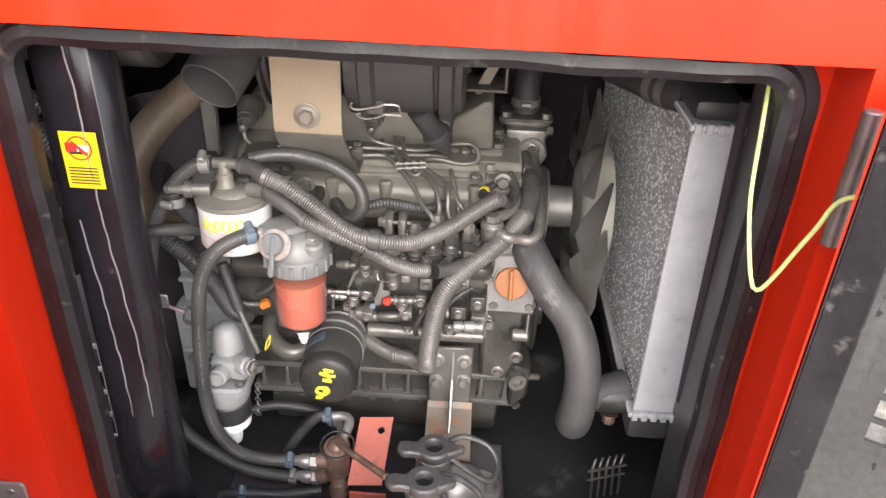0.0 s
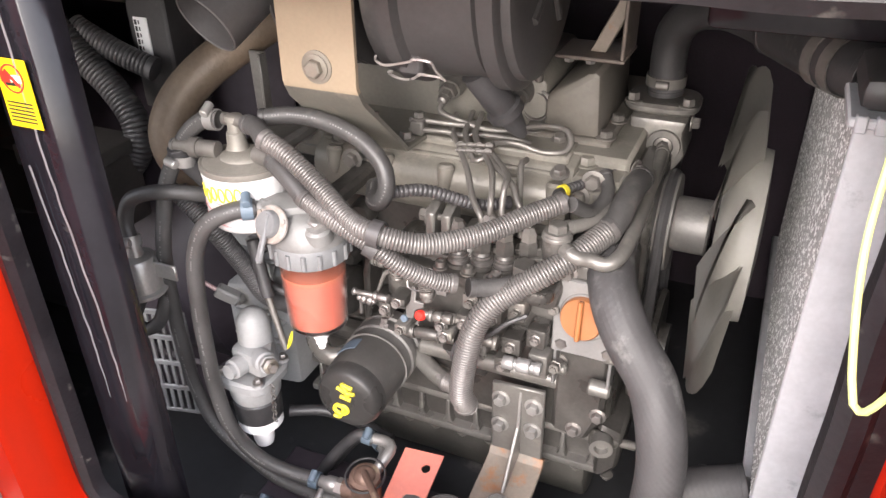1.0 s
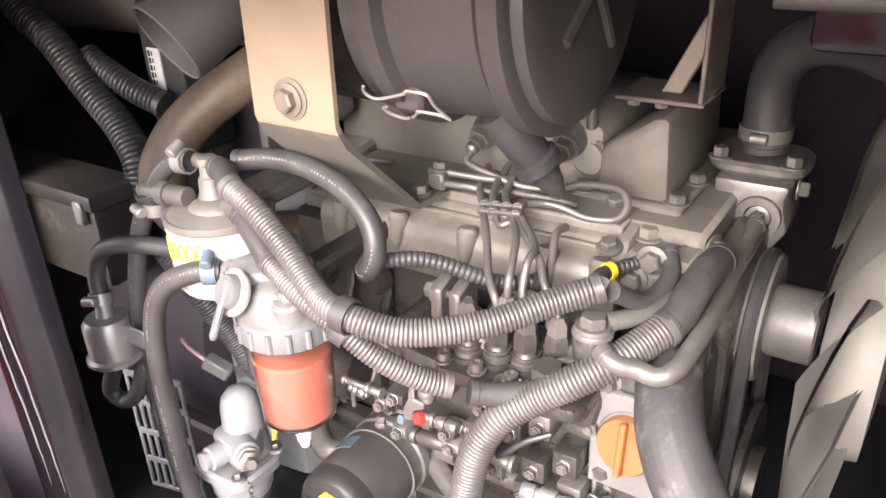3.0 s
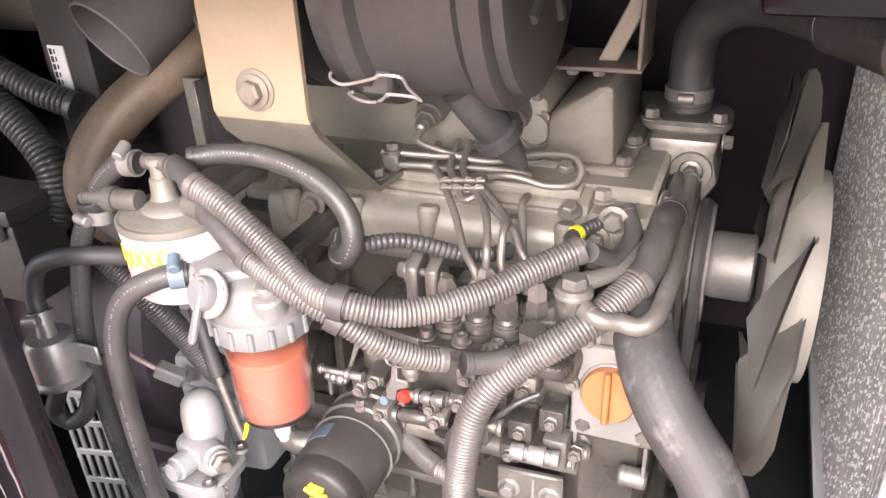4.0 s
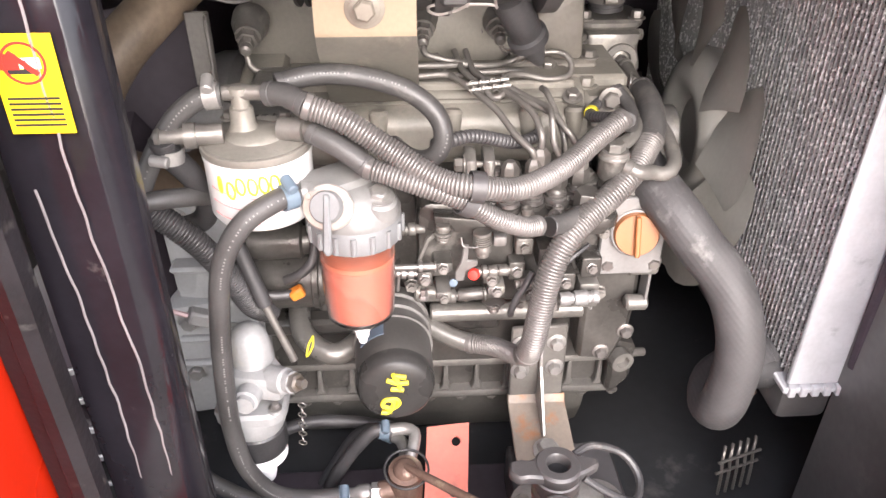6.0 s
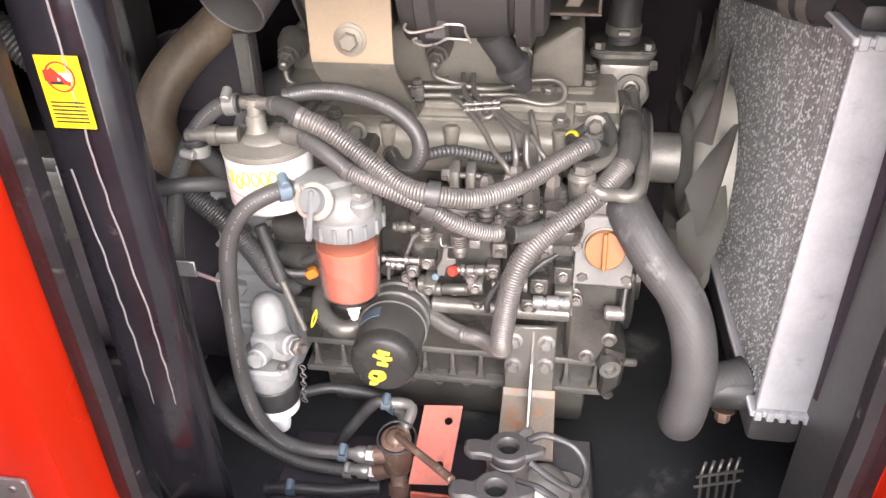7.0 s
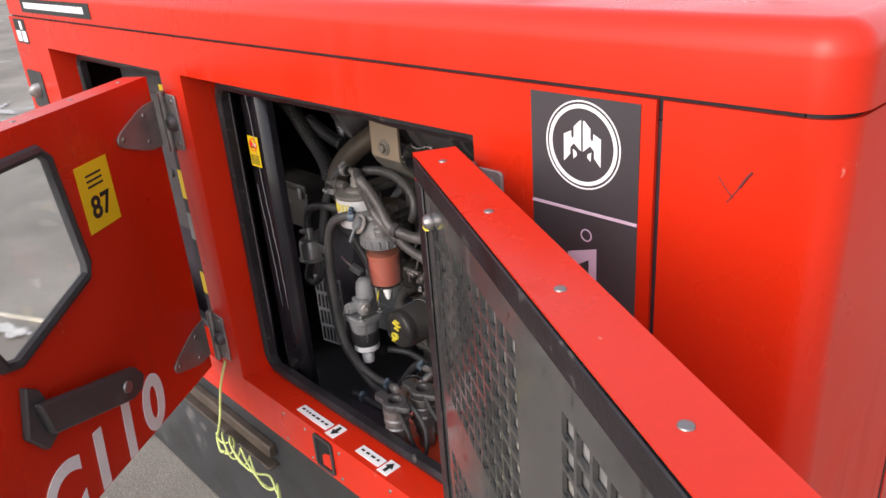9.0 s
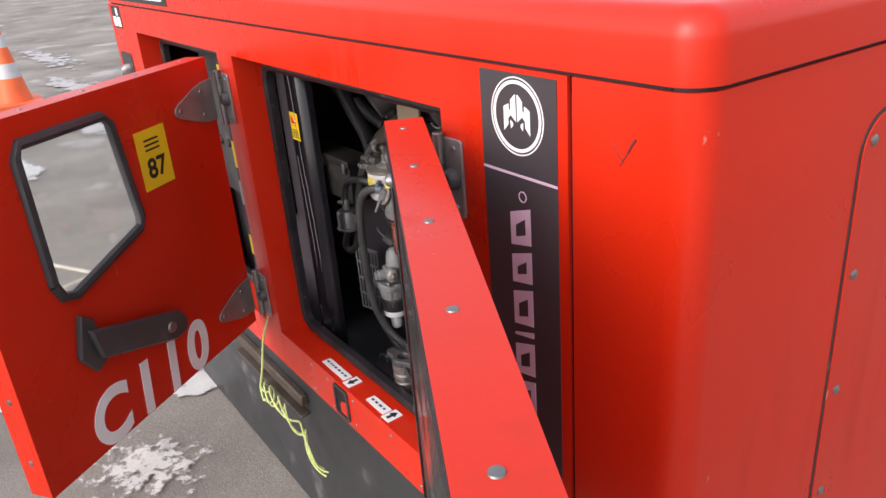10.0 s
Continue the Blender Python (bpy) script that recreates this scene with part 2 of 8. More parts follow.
CONEORANGE = surface("orange_cone", (0.8, 0.13, 0.03), 0.5, 0, 0.1, 8, 0.05, 80)
CONEWHITE = surface("grey_white_cone_band", (0.5, 0.5, 0.5), 0.6, 0, 0.15, 8, 0.05, 80)
DARKHOLE = surface("hole_in_steel", (0.006, 0.006, 0.007), 0.7, 0, 0.2, 20, 0.02, 200)
BASEBLACK = surface("scuffed_black_skid", (0.03, 0.031, 0.033), 0.45, 0, 0.3, 8, 0.12, 60, spots=(0.11, 0.105, 0.1), spot_scale=8, spot_limit=0.6)
RUSTBROWN = surface("rusty_brass_valve", (0.17, 0.11, 0.085), 0.5, 0.4, 0.3, 40, 0.2, 250, spots=(0.32, 0.25, 0.18), spot_scale=40, spot_limit=0.58)
PALEALU = surface("pale_machined_aluminium", (0.26, 0.255, 0.25), 0.38, 0.5, 0.15, 30, 0.08, 300, spots=(0.25, 0.24, 0.22), spot_scale=22, spot_limit=0.62)


def glassy(name, color, rough, alpha_mix):
    m = bpy.data.materials.new(name)
    m.use_nodes = True
    p = m.node_tree.nodes["Principled BSDF"]
    p.inputs["Base Color"].default_value = (*color, 1)
    p.inputs["Roughness"].default_value = rough
    p.inputs["Transmission Weight"].default_value = alpha_mix
    p.inputs["IOR"].default_value = 1.45
    return m


BOWL = glassy("clear_plastic_bowl", (0.95, 0.9, 0.86), 0.22, 1.0)
FUEL = surface("red_diesel_fuel", (0.29, 0.078, 0.055), 0.25, 0, 0.1, 18, 0.01, 100)
FUELTOP = surface("cloudy_fuel", (0.33, 0.1, 0.06), 0.3, 0, 0.1, 18, 0.01, 100)
DOORSHEET = surface("glossy_dirty_black_sheet", (0.062, 0.06, 0.058), 0.12, 0, 0.35, 6, 0.015, 160, spots=(0.085, 0.081, 0.075), spot_scale=7, spot_limit=0.54)
wear_and_glints(DOORSHEET, (0.1, 0.094, 0.087), 16, 0.55, (2.2, 2.2, 0.3), 0.14, 0.32, 0.7)
wear_and_glints(DOORSHEET, (0.2, 0.19, 0.175), 9, 0.66, (1, 1, 0.8), 0.02, 0.45, 0.6)
wear_and_glints(DOORSHEET, (0.016, 0.016, 0.017), 70, 0.645, (1, 1, 0.7), 0.03, 0.06, 0.8)
wear_and_glints(DOORSHEET, (0.02, 0.019, 0.02), 34, 0.665, (2.0, 2.0, 0.22), 0.04, 0.1, 0.7)
WINDOW = glassy("window_glass", (0.93, 0.95, 0.95), 0.03, 1.0)


# ---- mesh helpers ----
def finish(bm, name, mat, angle=38):
    bmesh.ops.recalc_face_normals(bm, faces=bm.faces[:])
    for f in bm.faces:
        f.smooth = True
    me = bpy.data.meshes.new(name)
    bm.to_mesh(me)
    bm.free()
    me.set_sharp_from_angle(angle=radians(angle))
    me.materials.append(mat)
    return me


def solid(name, bm, mat, label, category, group="", kind=""):
    """A top-level thing that is one mesh."""
    return tagged(new(name, finish(bm, name, mat)), label, category, group, kind)


def thing(name, at, label, category, group="", kind=""):
    """A top-level Empty at the base of a thing."""
    ob = new(name)
    ob.empty_display_size = 0.05
    ob.matrix_world = Matrix.Translation(at)
    return tagged(ob, label, category, group, kind)


def part(name, bm, mat, parent, label=""):
    ob = new(name, finish(bm, name, mat))
    adopt(ob, parent)
    if label:
        ob["label"] = label
    return ob


def world_of(ob):
    if ob.parent is None:
        return ob.matrix_basis.copy()
    return world_of(ob.parent) @ ob.matrix_parent_inverse @ ob.matrix_basis


def adopt(ob, parent):
    ob.parent = parent
    ob.matrix_parent_inverse = world_of(parent).inverted()


def join(bm, other):
    me = bpy.data.meshes.new("piece")
    other.to_mesh(me)
    other.free()
    bm.from_mesh(me)
    bpy.data.meshes.remove(me)
    return bm


def box(bm, lo, hi, bevel=0.002, m=None, seg=1):
    b = bmesh.new()
    bmesh.ops.create_cube(b, size=1.0)
    lo, hi = Vector(lo), Vector(hi)
    s = hi - lo
    for v in b.verts:
        v.co = Vector((lo[i] + (v.co[i] + 0.5) * s[i] for i in range(3)))
    if bevel > 0:
        bmesh.ops.bevel(b, geom=b.edges[:], offset=min(bevel, min(abs(c) for c in s) * 0.45), segments=seg, profile=0.5, affect="EDGES")
    if m is not None:
        b.transform(m)
    return join(bm, b)


def prism(bm, poly, axis, d0, d1, bevel=0.0, m=None, seg=1):
    """A polygon drawn in the plane across axis ('x': y,z; 'y': x,z; 'z': x,y), drawn out from d0 to d1."""
    b = bmesh.new()

    def put(u, v, d):
        return {"x": (d, u, v), "y": (u, d, v), "z": (u, v, d)}[axis]
    a = [b.verts.new(put(u, v, d0)) for u, v in poly]
    c = [b.verts.new(put(u, v, d1)) for u, v in poly]
    n = len(poly)
    b.faces.new(a)
    b.faces.new(c[::-1])
    for i in range(n):
        b.faces.new((a[i], c[i], c[(i + 1) % n], a[(i + 1) % n]))
    bmesh.ops.recalc_face_normals(b, faces=b.faces[:])
    if bevel > 0:
        bmesh.ops.bevel(b, geom=b.edges[:], offset=bevel, segments=seg, profile=0.5, affect="EDGES")
    if m is not None:
        b.transform(m)
    return join(bm, b)


def rounded(x0, z0, x1, z1, r, n=6):
    """Points of a rounded rectangle."""
    pts = []
    for cx, cz, a0 in ((x1 - r, z1 - r, 0), (x0 + r, z1 - r, 90), (x0 + r, z0 + r, 180), (x1 - r, z0 + r, 270)):
        for i in range(n + 1):
            a = radians(a0 + 90 * i / n)
            pts.append((cx + r * math.cos(a), cz + r * math.sin(a)))
    return pts


def axes(d):
    d = Vector(d).normalized()
    u = d.orthogonal().normalized()
    return d, u, d.cross(u)


def lathe(bm, origin, direction, profile, seg=24, squash=1.0, cap=True):
    """Turns (distance along, radius) pairs round an axis; ends are closed."""
    d, u, w = axes(direction)
    o = Vector(origin)
    rings = []
    for s, r in profile:
        c = o + d * s
        if r < 1e-6:
            rings.append([bm.verts.new(c)])
        else:
            rings.append([bm.verts.new(c + u * (r * math.cos(a)) + w * (r * squash * math.sin(a)))
                          for a in (2 * math.pi * i / seg for i in range(seg))])
    for a, b in zip(rings, rings[1:]):
        for i in range(seg):
            j = (i + 1) % seg
            if len(a) == 1 and len(b) == 1:
                continue
            if len(a) == 1:
                bm.faces.new((a[0], b[i], b[j]))
            elif len(b) == 1:
                bm.faces.new((a[i], a[j], b[0]))
            else:
                bm.faces.new((a[i], a[j], b[j], b[i]))
    for ring in (rings[0], rings[-1]):
        if cap and len(ring) > 2:
            bm.faces.new(ring)
    return bm


def rod(bm, p0, p1, r, r1=None, seg=16, edge=0.0):
    p0, p1 = Vector(p0), Vector(p1)
    n = (p1 - p0).length
    r1 = r if r1 is None else r1
    if edge:
        prof = [(0, r - edge), (edge, r), (n - edge, r1), (n, r1 - edge)]
    else:
        prof = [(0, r), (n, r1)]
    return lathe(bm, p0, p1 - p0, prof, seg)


def hexbolt(bm, p, d, r=0.007, h=0.006, washer=True):
    d = Vector(d).normalized()
    p = Vector(p)
    if washer:
        lathe(bm, p, d, [(0, r * 1.45), (0.0012, r * 1.45), (0.0016, r * 1.3)], 16)
        p = p + d * 0.0014
    lathe(bm, p, d, [(0, r), (h * 0.8, r), (h, r * 0.82)], 6)
    return bm


def spline(pts, step=0.004):
    """Even points along a smooth curve through pts."""
    P = [Vector(p) for p in pts]
    P = [P[0] * 2 - P[1]] + P + [P[-1] * 2 - P[-2]]
    out = []
    for a, b, c, d in zip(P, P[1:], P[2:], P[3:]):
        n = max(2, int((c - b).length / step))
        for i in range(n):
            t = i / n
            out.append(0.5 * ((2 * b) + (c - a) * t + (2 * a - 5 * b + 4 * c - d) * t * t + (3 * b - a - 3 * c + d) * t ** 3))
    out.append(P[-2])
    return out


def tube(bm, pts, r, seg=12, step=0.004, smooth=True, rings=None):
    """A round tube along pts. rings: (pitch, depth) makes it corrugated."""
    line = spline(pts, step) if smooth else [Vector(p) for p in pts]
    if rings:
        fine = spline(pts, 0.001)
        step = rings[0] / 6
        line, left = [fine[0]], step
        for p0, p1 in zip(fine, fine[1:]):
            d = (p1 - p0).length
            at = 0.0
            while d - at >= left:
                at += left
                line.append(p0.lerp(p1, at / d))
                left = step
            left -= d - at
    t0 = (line[1] - line[0]).normalized()
    u = t0.orthogonal().normalized()
    prev = None
    first = None
    for k, p in enumerate(line):
        t = (line[min(k + 1, len(line) - 1)] - line[max(k - 1, 0)]).normalized()
        u = (u - t * u.dot(t)).normalized()
        w = t.cross(u)
        rr = r
        if rings:
            rr = r - rings[1] * (1.0, 0.3, 0.02, 0.0, 0.02, 0.3)[k % 6]
        ring = [bm.verts.new(p + u * (rr * math.cos(a)) + w * (rr * math.sin(a))) for a in (2 * math.pi * i / seg for i in range(seg))]
        if prev:
            for i in range(seg):
                j = (i + 1) % seg
                bm.faces.new((prev[i], prev[j], ring[j], ring[i]))
        else:
            first = ring
        prev = ring
    bm.faces.new(first)
    bm.faces.new(prev)
    return bm


def ring(bm, origin, direction, r, wire, seg=28):
    """A wire ring."""
    d, u, w = axes(direction)
    o = Vector(origin)
    pts = [o + u * (r * math.cos(a)) + w * (r * math.sin(a)) for a in (2 * math.pi * i / seg for i in range(seg + 1))]
    return tube(bm, pts, wire, 8, 1, False)


def B():
    return bmesh.new()


def lettering(body, size, at, turn, mat, name, parent, depth=0.0006, squeeze=1.0, shear=0.0, weight=0.0, spacing=1.0):
    """Raised flat letters in the built-in font, as a mesh part. turn: a rotation matrix whose x is the reading direction and z the face."""
    c = bpy.data.curves.new(name, "FONT")
    c.body = body
    c.size = size
    c.extrude = depth
    c.shear = shear
    c.offset = weight
    c.space_character = spacing
    c.align_x, c.align_y = "CENTER", "CENTER"
    tmp = bpy.data.objects.new(name, c)
    me = bpy.data.meshes.new_from_object(tmp)
    bpy.data.objects.remove(tmp)
    me.transform(Matrix.Translation(at) @ turn @ Matrix.Diagonal((squeeze, 1, 1, 1)))
    me.materials.clear()
    me.materials.append(mat)
    ob = new(name, me)
    adopt(ob, parent)
    return ob


FRONT = Matrix(((1, 0, 0), (0, 0, -1), (0, 1, 0))).to_4x4()


# ---- ground ----
def asphalt():
    m = bpy.data.materials.new("worn_asphalt")
    m.use_nodes = True
    nt = m.node_tree
    p = nt.nodes["Principled BSDF"]
    tc = nt.nodes.new("ShaderNodeTexCoord")

    def noise_tex(scale, detail=8.0, rough=0.6):
        n = nt.nodes.new("ShaderNodeTexNoise")
        n.inputs["Scale"].default_value, n.inputs["Detail"].default_value, n.inputs["Roughness"].default_value = scale, detail, rough
        nt.links.new(tc.outputs["Object"], n.inputs["Vector"])
        return n

    def ramp(src, a, ca, b, cb):
        r = nt.nodes.new("ShaderNodeValToRGB")
        r.color_ramp.elements[0].position, r.color_ramp.elements[0].color = a, (*ca, 1)
        r.color_ramp.elements[1].position, r.color_ramp.elements[1].color = b, (*cb, 1)
        nt.links.new(src, r.inputs["Fac"])
        return r.outputs["Color"]
    base = ramp(noise_tex(1.1).outputs["Fac"], 0.32, (0.165, 0.146, 0.121), 0.66, (0.325, 0.293, 0.25))
    grit = ramp(noise_tex(140, 3).outputs["Fac"], 0.35, (0.6, 0.6, 0.6), 0.7, (1.15, 1.13, 1.1))
    mul = nt.nodes.new("ShaderNodeMix")
    mul.data_type, mul.blend_type = "RGBA", "MULTIPLY"
    mul.inputs["Factor"].default_value = 0.6
    nt.links.new(base, mul.inputs["A"])
    nt.links.new(grit, mul.inputs["B"])
    blot = noise_tex(1.35, 9, 0.6)
    cut = nt.nodes.new("ShaderNodeMapRange")
    cut.inputs["From Min"].default_value, cut.inputs["From Max"].default_value = 0.585, 0.67
    nt.links.new(blot.outputs["Fac"], cut.inputs["Value"])
    mx = nt.nodes.new("ShaderNodeMix")
    mx.data_type = "RGBA"
    nt.links.new(cut.outputs[0], mx.inputs["Factor"])
    nt.links.new(mul.outputs["Result"], mx.inputs["A"])
    mx.inputs["B"].default_value = (0.37, 0.35, 0.325, 1)
    nt.links.new(mx.outputs["Result"], p.inputs["Base Color"])
    p.inputs["Roughness"].default_value = 0.85
    bp = nt.nodes.new("ShaderNodeBump")
    bp.inputs["Strength"].default_value, bp.inputs["Distance"].default_value = 0.5, 0.004
    nt.links.new(noise_tex(220, 3).outputs["Fac"], bp.inputs["Height"])
    nt.links.new(bp.outputs["Normal"], p.inputs["Normal"])
    return m


b = B()
rng = random.Random(4)
n = 60
xs = [-300, -120, -50, -25] + [-14 + 16 * i / n for i in range(n + 1)] + [6, 15, 40, 120, 300]
ys = [-300, -100, -30, -10] + [-5 + 10 * i / n for i in range(n + 1)] + [10, 30, 100, 300]
grid = [[b.verts.new((x, y, 0.0 if abs(x) > 14 or abs(y) > 5 else 0.006 * (noise.noise(Vector((x * 1.3, y * 1.3, 3))) - 0.4) - 0.003)) for y in ys] for x in xs]
for i in range(len(xs) - 1):
    for j in range(len(ys) - 1):
        b.faces.new((grid[i][j], grid[i + 1][j], grid[i + 1][j + 1], grid[i][j + 1]))
solid("ground", b, asphalt(), "worn grey asphalt yard with pale white stains", "ground", kind="structure")

# thin pale filled cracks
for line in ([(-3.6, -0.9), (-2.683, -0.359), (-2.515, -0.249), (-2.181, -0.069), (-1.795, 0.112), (-1.3, 0.33)], [(-1.95, -0.7), (-2.09, -0.315), (-2.181, -0.069)]):
    b = B()
    tube(b, [(x, y, -0.0115) for x, y in line], 0.0135, 10, 0.05)
    solid("ground_crack_filler", b, surface("pale_crack_filler", (0.5, 0.45, 0.36), 0.85, 0, 0.2, 12, 0.2, 120), "pale filled crack crossing the asphalt yard", "crack", kind="structure")
# white lime stains
def lime(name, color, scale, limit):
    """Pale dried lime that breaks up towards its edge and lets the asphalt through."""
    m = surface(name, color, 0.85, 0, 0.14, 9, 0.25, 150, spots=tuple(c * 0.72 for c in color), spot_scale=14, spot_limit=0.56)
    nt = m.node_tree
    at = nt.nodes.new("ShaderNodeAttribute")
    at.attribute_name = "cover"
    tc = nt.nodes.new("ShaderNodeTexCoord")
    ns = nt.nodes.new("ShaderNodeTexNoise")
    ns.inputs["Scale"].default_value, ns.inputs["Detail"].default_value, ns.inputs["Roughness"].default_value = scale, 9.0, 0.68
    nt.links.new(tc.outputs["Object"], ns.inputs["Vector"])
    add = nt.nodes.new("ShaderNodeMath")
    add.operation = "MULTIPLY_ADD"
    add.inputs[1].default_value = 0.5
    nt.links.new(at.outputs["Fac"], add.inputs[0])
    nt.links.new(ns.outputs["Fac"], add.inputs[2])
    cut = nt.nodes.new("ShaderNodeMapRange")
    cut.inputs["From Min"].default_value, cut.inputs["From Max"].default_value = limit, limit + 0.1
    cut.inputs["To Max"].default_value = 0.92
    nt.links.new(add.outputs[0], cut.inputs["Value"])
    nt.links.new(cut.outputs[0], nt.nodes["Principled BSDF"].inputs["Alpha"])
    return m


STAIN = lime("white_lime_stain", (0.58, 0.56, 0.52), 11, 0.66)
SPECKLE = lime("speckled_lime_stain", (0.56, 0.535, 0.49), 24, 0.84)
FAINT = lime("faint_lime_stain", (0.45, 0.43, 0.41), 6, 0.80)
for k, (cx, cy, rx, ry, turn, mat) in enumerate(((-1.81, -0.36, 0.21, 0.13, 20, STAIN), (-1.69, -0.02, 0.18, 0.11, 15, STAIN), (-1.12, -0.06, 0.15, 0.09, 60, STAIN), (-1.25, -0.14, 0.15, 0.08, 10, STAIN),
                                                 (-0.77, -0.26, 0.22, 0.17, 30, SPECKLE), (-1.40, -0.28, 0.11, 0.04, 35, STAIN), (-1.335, -0.48, 0.14, 0.05, 40, STAIN), (-4.2, -0.14, 0.4, 0.17, 10, STAIN),
                                                 (-2.29, -0.315, 0.11, 0.06, 30, STAIN), (-1.98, -0.08, 0.1, 0.045, 25, STAIN), (-6.9, 0.85, 1.5, 0.3, 10, FAINT), (-5.0, 0.55, 0.9, 0.22, 15, FAINT), (-9.5, 1.0, 1.6, 0.3, 5, FAINT), (-0.45, -0.62, 0.2, 0.1, 50, SPECKLE), (-1.0, -0.95, 0.3, 0.12, 20, STAIN))):
    b = B()
    cover = b.verts.layers.float.new("cover")
    rows = []
    c_, s_ = math.cos(radians(turn)), math.sin(radians(turn))
    for f in (0.0, 0.35, 0.6, 0.8, 1.0, 1.2):
        row = []
        for i in range(1 if f == 0 else 60):
            a = 2 * math.pi * i / 60
            q = Vector((math.cos(a), math.sin(a), k * 3.7))
            r = f * (1 + 0.5 * noise.noise(q * 1.3) + 0.3 * noise.noise(q * 3.1))
            x, y = rx * r * math.cos(a), ry * r * math.sin(a)
            v = b.verts.new((cx + x * c_ - y * s_, cy + x * s_ + y * c_, 0.0012 + 0.0005 * k))
            v[cover] = max(0.0, 1.0 - f / 1.2) ** 0.6
            row.append(v)
        rows.append(row)
    for i in range(60):
        b.faces.new((rows[0][0], rows[1][i], rows[1][(i + 1) % 60]))
        for r0, r1 in zip(rows[1:], rows[2:]):
            b.faces.new((r0[i], r1[i], r1[(i + 1) % 60], r0[(i + 1) % 60]))
    solid("ground_stain", b, mat, "white lime stain on the asphalt", "stain", kind="structure")


def traffic_cone(at):
    c = thing("traffic_cone", at, "orange traffic cone with greyish white bands on asphalt", "traffic cone")
    b = B()
    prism(b, rounded(at[0] - 0.2, at[1] - 0.2, at[0] + 0.2, at[1] + 0.2, 0.05), "z", 0.0, 0.04, 0.008)
    part("base", b, CONEORANGE, c)
    marks = [(0.04, 0.13), (0.24, 0.094), (0.36, 0.075), (0.49, 0.052), (0.59, 0.036), (0.71, 0.02)]
    for i, ((z0, r0), (z1, r1)) in enumerate(zip(marks, marks[1:])):
        b = B()
        lathe(b, (at[0], at[1], z0), (0, 0, 1), [(0, r0), (z1 - z0, r1)], 28)
        part("band" if i in (1, 3) else "cone_body", b, CONEWHITE if i in (1, 3) else CONEORANGE, c, "greyish white reflective band" if i in (1, 3) else "")
    return c


traffic_cone((-6.55, 0.25, 0.0))

# ---- generator set canopy ----
X0, X1, DEEP = -1.178, 0.611, 0.93
SEAM_Z, BAND_Z, TOP_Z = 1.072, 0.388, 1.135
REC1 = (-0.355, 0.273, 0.466, 1.015)   # engine door recess: x0, x1, z0, z1
REC2 = (-0.960, -0.428, 0.466, 1.015)  # control door recess
REC_D = 0.055

gen = thing("generator_canopy", (X0, 0, 0), "red steel canopy of a diesel generator set on black skid", "generator")

